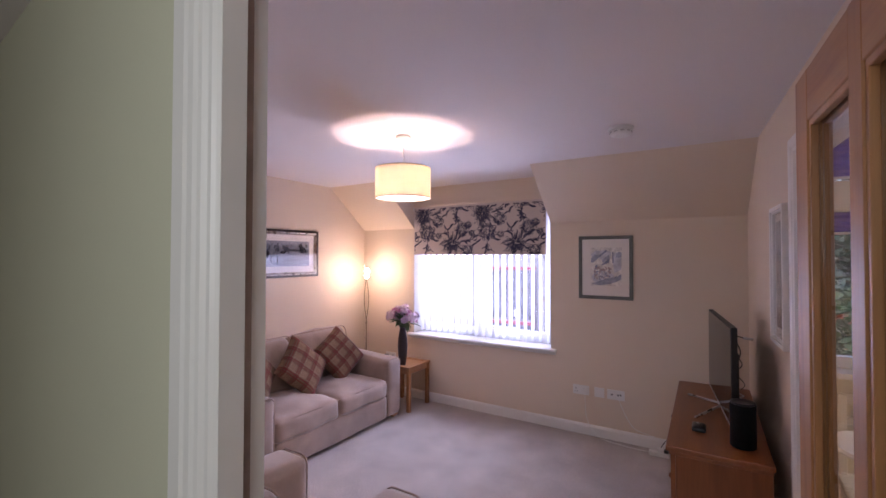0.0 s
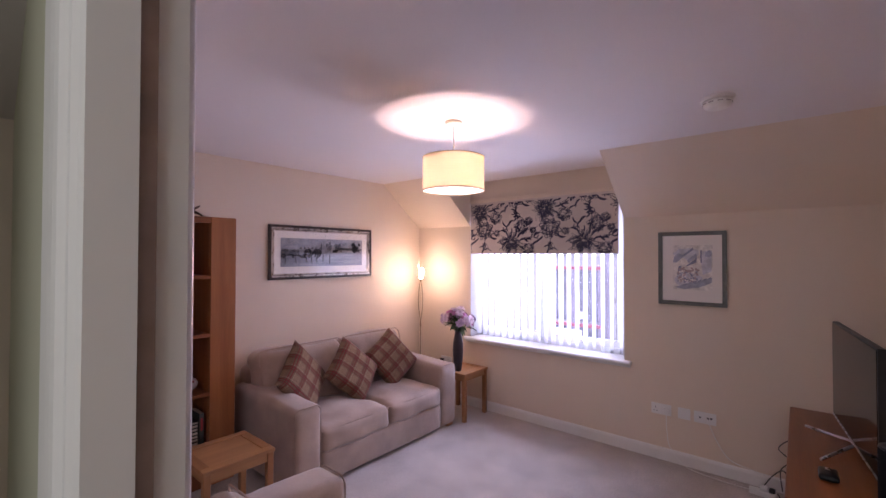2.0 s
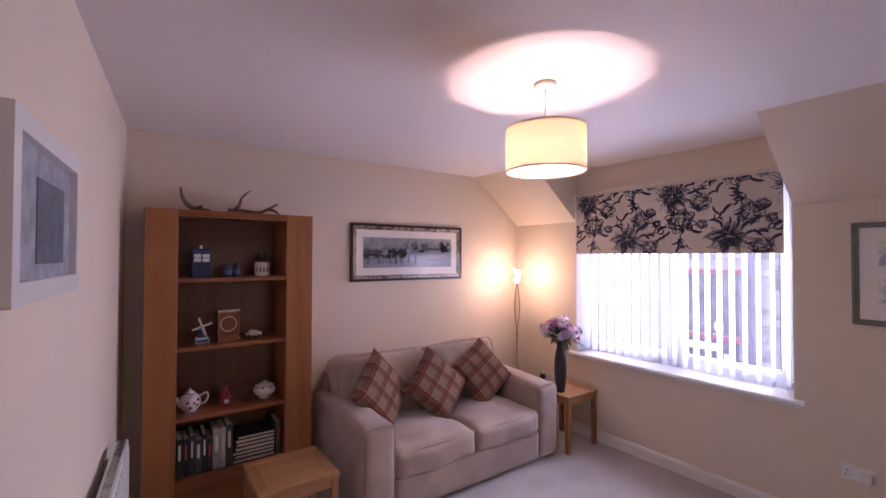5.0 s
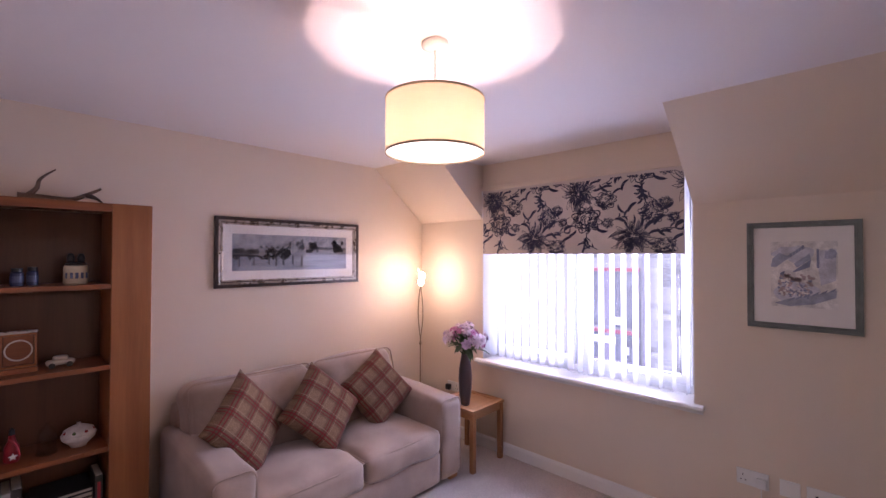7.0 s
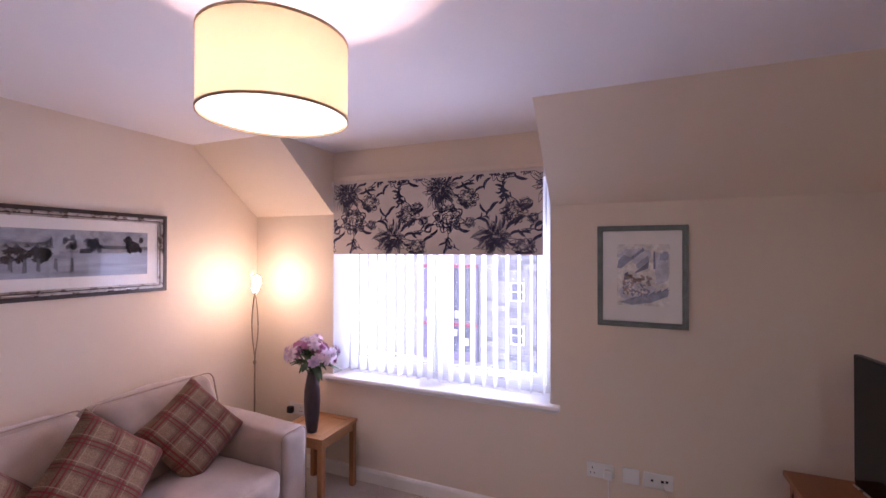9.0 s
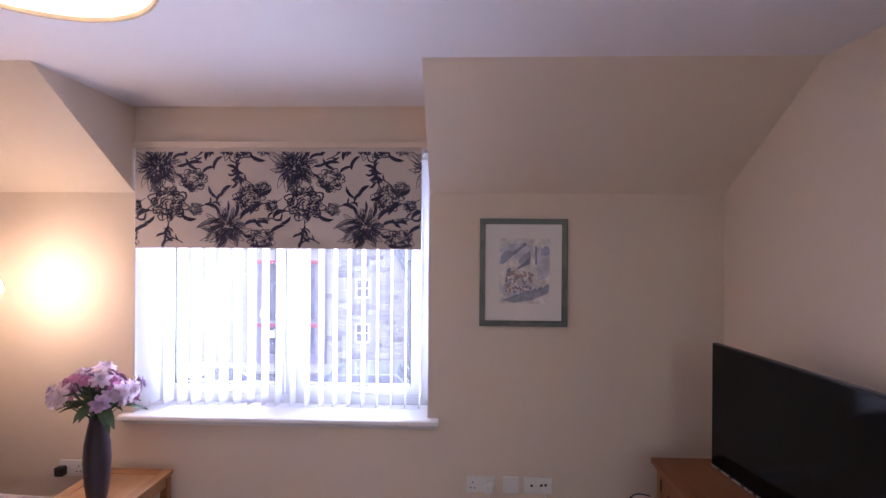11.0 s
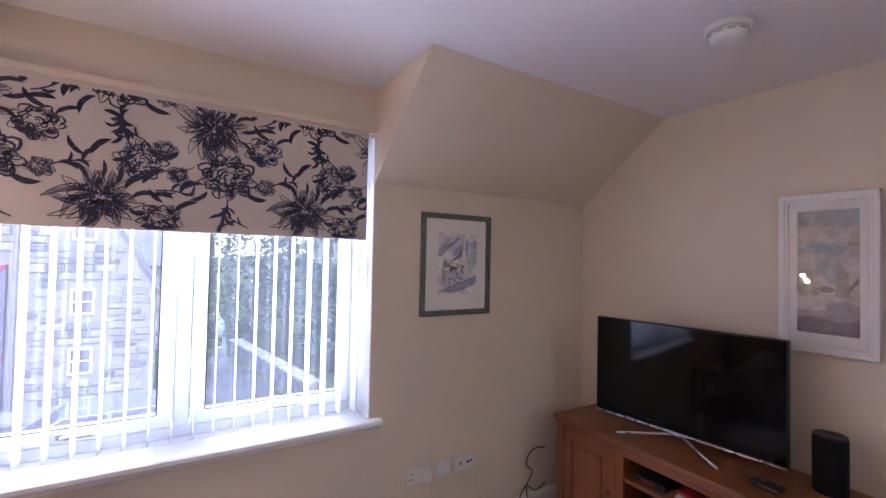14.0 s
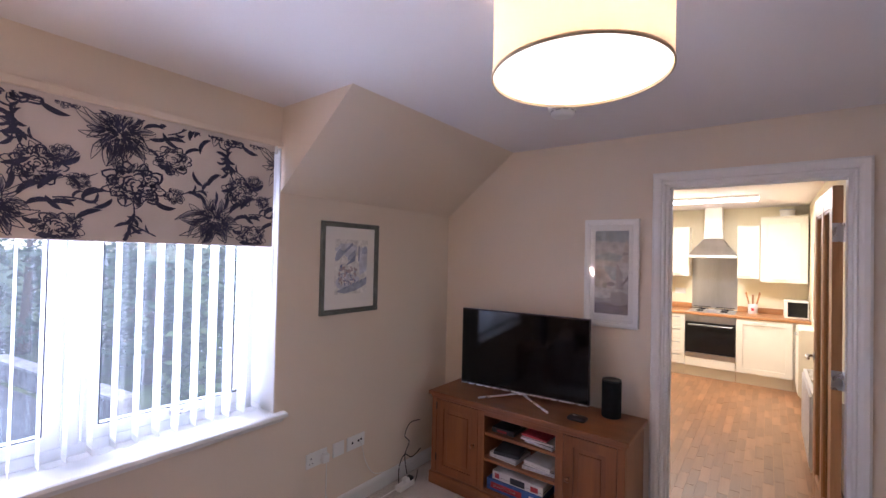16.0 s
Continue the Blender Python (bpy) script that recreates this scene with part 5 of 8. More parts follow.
cv.patch([blob(*L(0.14 + 0.48 * r.random(), 0.17 + 0.32 * r.random()), r.uniform(0.02, 0.05) * W, r.uniform(0.015, 0.035) * H, 80 + k, 9, 0.4) for k in range(44)], ROSE1, "flower_shading")
cv.patch([blob(*L(0.12 + 0.50 * r.random(), 0.15 + 0.26 * r.random()), r.uniform(0.012, 0.035) * W, r.uniform(0.008, 0.022) * H, 180 + k, 8, 0.4) for k in range(46)], BLUE3, "flower_shadows")
cv.patch([blob(*L(0.14 + 0.48 * r.random(), 0.17 + 0.32 * r.random()), r.uniform(0.012, 0.028) * W, r.uniform(0.008, 0.02) * H, 280 + k, 8, 0.4) for k in range(34)], PAPER, "flower_lights")

# white-framed street scene over the television
A0, A1, C0, C1 = 2.68, 3.02, 1.18, 1.885
ws = thing("framed_street_scene", "tall pastel street painting in a wide white frame", "picture", m=pose(XR, 2.84, 1.55))
part("outer_frame", lean(frame_bm("x", A0, C0, A1, C1, 0.022, XR - 0.001, XR - 0.032, 0.003)), WHITE, ws)
part("inner_frame", lean(frame_bm("x", A0 + 0.02, C0 + 0.02, A1 - 0.02, C1 - 0.02, 0.014, XR - 0.001, XR - 0.024, 0.003)), WHITE, ws)
part("mount", lean(box_bm(XR - 0.010, A0 + 0.03, C0 + 0.03, XR - 0.002, A1 - 0.03, C1 - 0.03)), PLASTIC, ws)
TEAL, CREAMP, PEACH, MAUVE, DUSK, OLIVE = (tone(n, c) for n, c in (("paint_teal", (0.36, 0.40, 0.42)), ("paint_cloud", (0.48, 0.47, 0.46)), ("paint_peach", (0.45, 0.41, 0.38)), ("paint_mauve", (0.35, 0.32, 0.32)), ("paint_dusk", (0.24, 0.21, 0.22)), ("paint_olive", (0.37, 0.35, 0.30))))
U0, U1, V0, V1 = A1 - 0.065, A0 + 0.065, C0 + 0.085, C1 - 0.075
W, H = U1 - U0, V1 - V0
cv = Canvas(ws, lambda u, v, d: (XR + EAST * (YW - u) - 0.0105 - d, u, v))
cv.patch([[L(0, 0), L(1, 0), L(1, 1), L(0, 1)]], CREAMP, "sky_light")
cv.patch([[L(0, 0.88), L(1, 0.86), L(1, 1), L(0, 1)], [L(0, 0.66), L(0.7, 0.63), L(0.85, 0.70), L(0.4, 0.74), L(0, 0.70)], [L(0.25, 0.58), L(0.75, 0.56), L(0.62, 0.40), L(0.5, 0.42)]], TEAL, "sky_teal")
cv.patch([[L(0.85, 0.62), L(1, 0.62), L(1, 0.84), L(0.94, 0.90), L(0.90, 0.84), L(0.85, 0.80)], [L(0, 0.55), L(0.3, 0.52), L(0.5, 0.38), L(0.5, 0.30), L(0, 0.32)]], PEACH, "houses")
cv.patch([[L(0.66, 0.62), L(0.84, 0.48), L(0.86, 0.30), L(0.62, 0.30)], [L(0, 0.20), L(0.4, 0.22), L(0.75, 0.28), L(1, 0.24), L(1, 0), L(0, 0)], [L(0.83, 0.74), L(1, 0.74), L(1, 0.71), L(0.83, 0.71)]], MAUVE, "street_shade")
cv.patch([[L(0, 0.0), L(1, 0.0), L(1, 0.13), L(0.7, 0.10), L(0.3, 0.14), L(0, 0.12)], blob(*L(0.5, 0.36), 0.12 * abs(W), 0.025 * H, 5), [L(0.84, 0.34), L(0.99, 0.42), L(0.99, 0.46), L(0.84, 0.38)]], DUSK, "foreground")
cv.patch([blob(*L(0.08, 0.40), 0.10 * abs(W), 0.08 * H, 8), blob(*L(0.3, 0.34), 0.08 * abs(W), 0.04 * H, 9)], OLIVE, "bushes")
cv.patch([[L(0.0, 0.22), L(0.45, 0.24), L(0.5, 0.20), L(0.2, 0.18), L(0, 0.19)], [L(0.87, 0.60), L(0.99, 0.60), L(0.99, 0.50), L(0.87, 0.46)]], CREAMP, "lights")
pg = part("glass", lean(box_bm(XR - 0.0195, A0 + 0.032, C0 + 0.032, XR - 0.0180, A1 - 0.032, C1 - 0.032)), PICGLASS, ws)
pg.visible_shadow = False

# white-framed picture on the back wall by the hall door
bp = thing("framed_picture", "grey picture in a broad white frame", "picture", m=pose(-1.83, back_y(-1.83), 1.7))


def back_box(x0, x1, z0, z1, o0, o1):
    return prism_bm([(x0, back_y(x0) + o0), (x1, back_y(x1) + o0), (x1, back_y(x1) + o1), (x0, back_y(x0) + o1)], "z", z0, z1)


for x0, x1, z0, z1 in ((-2.10, -2.055, 1.52, 1.91), (-1.535, -1.49, 1.52, 1.91), (-2.055, -1.535, 1.52, 1.565), (-2.055, -1.535, 1.865, 1.91)):
    part("frame_bar", back_box(x0, x1, z0, z1, 0.001, 0.028), WHITE, bp)
part("print", back_box(-2.055, -1.535, 1.565, 1.865, 0.002, 0.010), INK_SKY, bp)
part("shape", back_box(-1.98, -1.72, 1.60, 1.80, 0.0105, 0.012), INK_MID, bp)

# ---- radiator on the back wall ----


def radiator_panel(name, place, u0, u1, z0, z1, label):
    """A ribbed steel panel radiator with a grille on top. place(u, d): plan point at depth d from the wall."""
    r = thing(name, label, "radiator", m=pose(*place((u0 + u1) / 2, 0.0), 0))

    def slab(a, b, lo, hi, d0, d1):
        return prism_bm([place(a, d0), place(b, d0), place(b, d1), place(a, d1)], "z", lo, hi)

    part("panel", slab(u0, u1, z0, z1, 0.075, 0.085), WHITE, r)
    n = int(abs(u1 - u0) / 0.05)
    for k in range(n):
        a = u0 + (u1 - u0) * (k + 0.25) / n
        b = u0 + (u1 - u0) * (k + 0.75) / n
        part("rib", slab(a, b, z0 + 0.03, z1 - 0.03, 0.0855, 0.0905), WHITE, r)
    part("back_panel", slab(u0, u1, z0, z1, 0.035, 0.045), WHITE, r)
    part("top_grille", slab(u0, u1, z1 - 0.012, z1 + 0.002, 0.0455, 0.0745), CHROME, r)
    for a in (u0, u1):
        part("end_cover", slab(a - 0.002, a + 0.002, z0, z1, 0.045, 0.085), WHITE, r)
        part("bracket", slab(a + (0.06 if a == u0 else -0.08), a + (0.08 if a == u0 else -0.06), z0 + 0.05, z1 - 0.05, 0.001, 0.0345), WHITE, r)
    p = place(u0 + 0.02, 0.06)
    part("valve", lathe_bm([(0, 0), (0.012, 0), (0.012, 0.03), (0.019, 0.035), (0.019, 0.085), (0.014, 0.09), (0, 0.09)], 14, (p[0], p[1], z0 - 0.09)), PLASTIC, r, smooth=True)
    part("pipe", tube_bm([(p[0], p[1], 0.0), (p[0], p[1], z0 - 0.08)], 0.0075, 8), CHROME, r)
    return r


radiator_panel("radiator", lambda u, d: (u, back_y(u) + d), -3.0, -1.9, 0.15, 0.72, "white ribbed panel radiator on the back wall")

# ---- sockets and leads ----


def socket_plate(x, z, w, holes, label, y=YW):
    s = thing("wall_socket", label, "socket", "wall sockets", pose(x + w / 2, y, z))
    part("plate", box_bm(x, y - 0.010, z, x + w, y - 0.0005, z + 0.086, 0.003), PLASTIC, s)
    for px, pz, pw, ph, mat in holes:
        part("socket_hole" if mat is BLACK else "switch", box_bm(x + px, y - 0.0125, z + pz, x + px + pw, y - 0.0101, z + pz + ph, 0.0006), mat, s)
    return s


def outlets(u):
    return [(u + 0.016, 0.050, 0.005, 0.010, BLACK), (u + 0.005, 0.024, 0.007, 0.005, BLACK), (u + 0.026, 0.024, 0.007, 0.005, BLACK)]


Z = 0.357
socket_plate(-1.072, Z, 0.146, outlets(0.012) + outlets(0.092) + [(0.058, 0.055, 0.010, 0.018, PLASTIC), (0.078, 0.055, 0.010, 0.018, PLASTIC)], "white double wall socket with one plug in it")
socket_plate(-0.880, Z, 0.086, [(0.012, 0.060, 0.062, 0.012, PLASTIC)], "white single telephone wall plate")
socket_plate(-0.770, Z, 0.146, [(0.035, 0.038, 0.012, 0.012, BLACK), (0.085, 0.038, 0.014, 0.014, BLACK), (0.108, 0.042, 0.012, 0.012, BLACK)], "white aerial wall plate with a lead plugged in")
socket_plate(-3.305, 0.395, 0.146, outlets(0.012) + outlets(0.092), "white double wall socket behind the side table")
pl1 = thing("plug", "white mains plug in the wall socket", "plug", m=pose(-0.955, YW - 0.013, 0.39))
part("body", box_bm(-0.980, YW - 0.046, 0.368, -0.932, YW - 0.0128, 0.420, 0.008), PLASTIC, pl1)
pl2 = thing("plug", "black mains plug in the wall socket", "plug", m=pose(-3.275, YW - 0.013, 0.435))
part("body", box_bm(-3.302, YW - 0.050, 0.405, -3.252, YW - 0.0128, 0.457, 0.010), BLACK, pl2)


def lead(points, material, label, radius=0.0028):
    return tagged(mesh_ob("lead", tube_bm(curve_points(points), radius, 6), material, True), label, "cable")


lead([(-0.955, YW - 0.044, 0.372), (-0.952, YW - 0.04, 0.25), (-0.93, YW - 0.03, 0.12), (-0.82, YW - 0.05, 0.015), (-0.62, YW - 0.09, 0.004), (-0.42, YW - 0.10, 0.004), (-0.33, YW - 0.09, 0.006)], PLASTIC, "thin white mains lead trailing along the floor")
lead([(-0.678, YW - 0.020, 0.40), (-0.672, YW - 0.035, 0.385), (-0.62, YW - 0.02, 0.25), (-0.54, YW - 0.02, 0.14), (-0.40, YW - 0.03, 0.11), (-0.26, YW - 0.05, 0.10), (-0.12, YW - 0.09, 0.12)], PLASTIC, "thin white aerial lead draped along the wall")
lead([(-0.40, YW - 0.12, 0.006), (-0.34, YW - 0.15, 0.006), (-0.27, YW - 0.09, 0.020), (-0.24, YW - 0.13, 0.006), (-0.18, YW - 0.10, 0.05)], BLACK, "tangled black lead on the carpet", 0.0035)
lead([(-0.24, YW - 0.05, 0.03), (-0.25, YW - 0.035, 0.16), (-0.20, YW - 0.03, 0.24), (-0.26, YW - 0.04, 0.31), (-0.20, YW - 0.035, 0.38), (-0.14, YW - 0.08, 0.40)], BLACK, "looped black lead beside the cabinet", 0.0035)
lead([(-0.36, YW - 0.08, 0.006), (-0.30, YW - 0.03, 0.10), (-0.24, YW - 0.025, 0.16), (-0.20, YW - 0.06, 0.14), (-0.15, YW - 0.1, 0.20)], BLACK, "black lead rising behind the cabinet", 0.0035)
ex = thing("extension_block", "white mains extension block on the carpet", "extension lead", m=pose(-0.33, YW - 0.13, 0))
part("body", box_bm(-0.42, YW - 0.155, 0.0, -0.27, YW - 0.10, 0.035, 0.006), PLASTIC, ex)
part("plug_top", box_bm(-0.36, YW - 0.15, 0.0355, -0.315, YW - 0.105, 0.065, 0.008), PLASTIC, ex)
part("plug_top", box_bm(-0.31, YW - 0.15, 0.0355, -0.275, YW - 0.105, 0.060, 0.008), BLACK, ex, "black plug top")
# ---- vase and flowers ----
VASE = noise_mat("dark_vase_glaze", (0.040, 0.026, 0.032), 0.3, 0.4, 9.0, stretch=(1, 1, 0.2))
VX, VY, VZ = -2.79, 3.80, 0.4665
vs = thing("vase", "tall dark brown glazed vase on the side table", "vase", m=pose(VX, VY, VZ))
part("body", lathe_bm([(0, 0), (0.034, 0.0), (0.038, 0.02), (0.048, 0.10), (0.054, 0.20), (0.050, 0.28), (0.038, 0.35), (0.031, 0.385), (0.033, 0.40), (0.027, 0.40), (0.026, 0.37), (0, 0.36)], 28, (VX, VY, VZ)), VASE, vs, smooth=True)
PINK, LILAC, BLUSH = (noise_mat(n, c, 0.8, 0.2, 40.0) for n, c in (("petal_pink", (0.52, 0.20, 0.34)), ("petal_lilac", (0.56, 0.40, 0.55)), ("petal_blush", (0.72, 0.56, 0.62))))
LEAF = noise_mat("leaf_green", (0.055, 0.10, 0.035), 0.6, 0.3, 30.0)
fb = thing("flower_bouquet", "pink and lilac artificial flowers in the dark vase", "flowers", m=pose(VX, VY, VZ + 0.37))
rf = random.Random(11)


def petal_bm(bm, c, axis, size, rnd, petals=7):
    """A loose many-petalled bloom facing along axis."""
    rot = Vector((0, 0, 1)).rotation_difference(axis).to_matrix().to_4x4()
    for ring in (0, 1, 2):
        for k in range(petals):
            a = 2 * math.pi * (k + 0.5 * ring) / petals + rnd.uniform(-0.2, 0.2)
            ln, wd = size * (1 - 0.22 * ring), size * 0.42 * (1 - 0.2 * ring)
            lift = 0.15 + 0.45 * ring + rnd.uniform(-0.1, 0.1)
            pts = []
            for t, w in ((0.05, 0.25), (0.4, 0.85), (0.75, 1.0), (1.0, 0.35)):
                rr = ln * t * math.cos(lift * t)
                zz = ln * t * math.sin(lift) - 0.25 * ln * t * t
                for s in (-1, 1):
                    v = Vector((rr, s * wd * w / 2, zz + 0.06 * ln * (1 - abs(s)))) 
                    v = Matrix.Rotation(a, 3, "Z") @ v
                    pts.append(bm.verts.new((rot @ v.to_4d()).to_3d() + c))
            for i in range(0, 6, 2):
                bm.faces.new((pts[i], pts[i + 1], pts[i + 3], pts[i + 2]))


for k in range(52):
    th = rf.uniform(0, 2 * math.pi)
    ph = math.acos(rf.uniform(-0.35, 1.0))
    d = Vector((math.sin(ph) * math.cos(th), math.sin(ph) * math.sin(th), math.cos(ph)))
    c = Vector((VX, VY, VZ + 0.50)) + Vector((d.x * 0.145, d.y * 0.145, d.z * 0.115)) * rf.uniform(0.62, 1.22)
    if rf.random() < 0.2 and d.z > 0.2:
        continue
    bm = bmesh.new()
    petal_bm(bm, c, d, rf.uniform(0.030, 0.056), rf)
    part("blossom", bm, (PINK, LILAC, BLUSH)[k % 3], fb, smooth=True)
    part("stalk", tube_bm([(VX + d.x * 0.012, VY + d.y * 0.012, VZ + 0.385), tuple(c)], 0.002, 5), LEAF, fb)
for k in range(26):
    th = 2 * math.pi * k / 26 + rf.uniform(-0.2, 0.2)
    el = rf.uniform(-0.45, 1.25)
    bm = bmesh.new()
    base = Vector((VX, VY, VZ + 0.43 + 0.05 * rf.random()))
    out = Vector((math.cos(th) * math.cos(el), math.sin(th) * math.cos(el), math.sin(el)))
    side = out.cross(Vector((0, 0, 1))).normalized()
    ln = rf.uniform(0.10, 0.185)
    prev = None
    for i in range(6):
        t = i / 5
        w = 0.022 * math.sin(math.pi * min(0.97, 0.08 + t * 0.9))
        p = base + out * (0.03 + ln * t) + Vector((0, 0, -0.05 * t * t))
        row = (bm.verts.new(p + side * w), bm.verts.new(p + Vector((0, 0, -0.004))), bm.verts.new(p - side * w))
        if prev:
            bm.faces.new((prev[0], prev[1], row[1], row[0]))
            bm.faces.new((prev[1], prev[2], row[2], row[1]))
        prev = row
    part("leaf", bm, LEAF, fb, smooth=True)

# ---- television and what stands on its cabinet ----
SCREEN = noise_mat("television_screen", (0.003, 0.003, 0.004), 0.07, 0.05, 3.0, spec=0.28)
tv = tagged(new("television"), "large switched-off black flat television on a splayed metal stand", "television")
ta = math.degrees(math.atan2(2.912 - 3.817, 0.103 - 0.006))
TW = 0.91


def tv_put(nm, bm, mat, parent=None, lb="", smooth=False):
    ob = mesh_ob(nm, bm, mat, smooth)
    ob.parent = parent or tv
    if lb:
        tagged(ob, lb)
    return ob


tv_put("casing", box_bm(0.0, 0.001, 0.700, TW, 0.030, 1.243, 0.004), BLACK)
tv_put("back_bulge", box_bm(0.14, 0.0305, 0.74, TW - 0.14, 0.060, 1.08, 0.012), BLACK)
tv_put("screen", box_bm(0.008, -0.0015, 0.712, TW - 0.008, 0.0008, 1.236), SCREEN, None, "glossy black screen")
tv_put("bottom_trim", box_bm(0.0, -0.004, 0.697, TW, 0.014, 0.7045, 0.002), CHROME, None, "thin silver trim")
tv_put("badge", box_bm(TW / 2 - 0.02, -0.0045, 0.689, TW / 2 + 0.02, 0.004, 0.6965, 0.002), CHROME)
for s in (-1, 1):
    for q in (-1, 1):
        tv_put("stand_leg", tube_bm([(TW / 2 + s * 0.01, 0.02, 0.693), (TW / 2 + s * 0.10, 0.02 + q * 0.07, 0.681), (TW / 2 + s * 0.24, 0.02 + q * (0.12 if q > 0 else 0.17), 0.6635)], 0.0075, 8), CHROME, None, "", True)
tv_put("stand_neck", box_bm(TW / 2 - 0.03, 0.012, 0.686, TW / 2 + 0.03, 0.040, 0.72, 0.004), CHROME)
tv.matrix_basis = pose(0.006, 3.817, 0, 0, 0, ta)

sp = thing("loudspeaker", "black cylindrical wireless loudspeaker on the cabinet", "loudspeaker", m=pose(0.145, 2.79, TH))
MESH = noise_mat("speaker_cloth", (0.010, 0.010, 0.011), 0.8, 0.2, 30.0, 0.3, 900, 0.5, 900, spec=0.15)
part("body", lathe_bm([(0, 0.001), (0.052, 0.001), (0.057, 0.006), (0.057, 0.215), (0.055, 0.220), (0, 0.220)], 36, (0.145, 2.79, TH)), MESH, sp, smooth=True)
part("top_ring", lathe_bm([(0, 0.2205), (0.053, 0.2205), (0.056, 0.224), (0.054, 0.230), (0.044, 0.226), (0, 0.226)], 36, (0.145, 2.79, TH)), BLACK, sp, smooth=True)
rm = thing("remote_control", "small black rounded remote control on the cabinet", "remote control", m=pose(-0.05, 2.93, TH))
bmr = soft_bm(-0.085, 2.875, TH, -0.015, 2.985, TH + 0.024, 0.011, 8, (0, 0, 0.006))
part("body", bmr, BLACK, rm, smooth=True)
part("button", lathe_bm([(0, 0.0285), (0.012, 0.0285), (0.012, 0.0325), (0, 0.0335)], 14, (-0.05, 2.945, TH)), CHROME, rm)
lead([(0.16, 3.70, 0.95), (0.20, 3.74, 0.88), (0.17, 3.80, 0.80), (0.22, 3.84, 0.72), (0.20, 3.90, 0.665)], BLACK, "black lead hanging behind the television", 0.003)
lead([(0.12, 3.40, 0.78), (0.19, 3.45, 0.74), (0.17, 3.55, 0.70), (0.22, 3.62, 0.668)], PLASTIC, "white lead behind the television", 0.003)
ae = thing("aerial_plug", "small grey aerial plug on the wall corner", "plug", m=pose(0.26, 3.93, 1.03))
part("body", tube_bm([(0.278, 3.93, 1.03), (0.22, 3.925, 1.035)], 0.010, 8), CHROME, ae)
part("tail", tube_bm(curve_points([(0.22, 3.925, 1.035), (0.18, 3.92, 1.045), (0.17, 3.91, 1.02), (0.20, 3.90, 0.93), (0.16, 3.88, 0.82)]), 0.004, 6), BLACK, ae)

# what lies in the cabinet's bays
CARDW, CARDR, CARDB, PAPERW = (noise_mat(n, c, 0.6, 0.15, 12.0) for n, c in (("card_white", (0.62, 0.60, 0.58)), ("card_red", (0.40, 0.03, 0.04)), ("card_blue", (0.04, 0.10, 0.30)), ("paper_grey", (0.50, 0.50, 0.52))))


def carton(name, label, category, x0, y0, z0, x1, y1, z1, mat, marks=(), turn=0.0):
    t = tagged(new(name), label, category)
    cx, cy = (x0 + x1) / 2, (y0 + y1) / 2
    b = mesh_ob("box_body", box_bm(x0 - cx, y0 - cy, 0, x1 - cx, y1 - cy, z1 - z0, 0.002), mat)
    b.parent = t
    lid = mesh_ob("lid_line", box_bm(x0 - cx - 0.001, y0 - cy - 0.001, (z1 - z0) * 0.36, x1 - cx + 0.001, y1 - cy + 0.001, (z1 - z0) * 0.38), BLACK)
    lid.parent = t
    for u, v, w, h, mm in marks:
        k = mesh_ob("printed_mark", box_bm(x0 - cx - 0.0025, y1 - cy - u - w, v, x0 - cx - 0.0005, y1 - cy - u, v + h), mm)
        k.parent = t
    t.matrix_basis = pose(cx, cy, z0, 0, 0, turn)
    return t


sb = TX0 + 0.05
carton("board_game", "white boxed board game with printed panels", "board game", sb, 3.10, 0.1785, sb + 0.27, 3.45, 0.232, CARDW, ((0.02, 0.012, 0.03, 0.03, CARDR), (0.13, 0.008, 0.10, 0.038, INK_DARK), (0.27, 0.01, 0.05, 0.03, CARDR)))
carton("board_game", "blue and red boxed board game under another box", "board game", sb - 0.01, 3.12, 0.1065, sb + 0.26, 3.485, 0.178, CARDB, ((0.03, 0.02, 0.22, 0.035, CARDR), (0.05, 0.03, 0.16, 0.012, CARDW), (0.30, 0.015, 0.04, 0.04, CARDW)))
st = thing("set_top_box", "black slim set-top box", "media box", m=pose(0.0, 3.40, 0.472))
part("body", box_bm(-0.13, 3.31, 0.4725, 0.12, 3.47, 0.505, 0.003), BLACK, st)
part("display", box_bm(-0.1315, 3.36, 0.482, -0.1305, 3.43, 0.494), CARDR, st)
for i, (a, b, h, mat, lab, cat) in enumerate(((3.03, 3.22, 0.016, PAPERW, "grey folded newspaper on the cabinet shelf", "newspaper"), (3.05, 3.26, 0.011, CARDW, "white printed magazine on the cabinet shelf", "magazine"), (3.08, 3.25, 0.013, CARDR, "red-edged leaflet on the cabinet shelf", "magazine"))):
    carton("magazine", lab, cat, sb + 0.005 * i, a, 0.4725 + 0.0165 * i, sb + 0.19, b, 0.4725 + 0.0165 * i + h, mat, turn=(-6, 5, -3)[i])
for i, (a, b, h, mat, lab) in enumerate(((3.04, 3.25, 0.022, PAPERW, "grey stack of papers"), (3.05, 3.23, 0.028, CARDW, "white stack of papers"), (3.28, 3.48, 0.03, CARDW, "white and black booklets"), (3.29, 3.46, 0.022, INK_DARK, "dark plastic case"))):
    z0 = 0.3055 + (0 if i in (0, 2) else (0.0225 if i == 1 else 0.0305))
    carton("magazine", lab + " on the cabinet shelf", "papers", sb + 0.012, a, z0, sb + 0.20, b, z0 + h, mat, turn=(4, -5, -4, 8)[i])

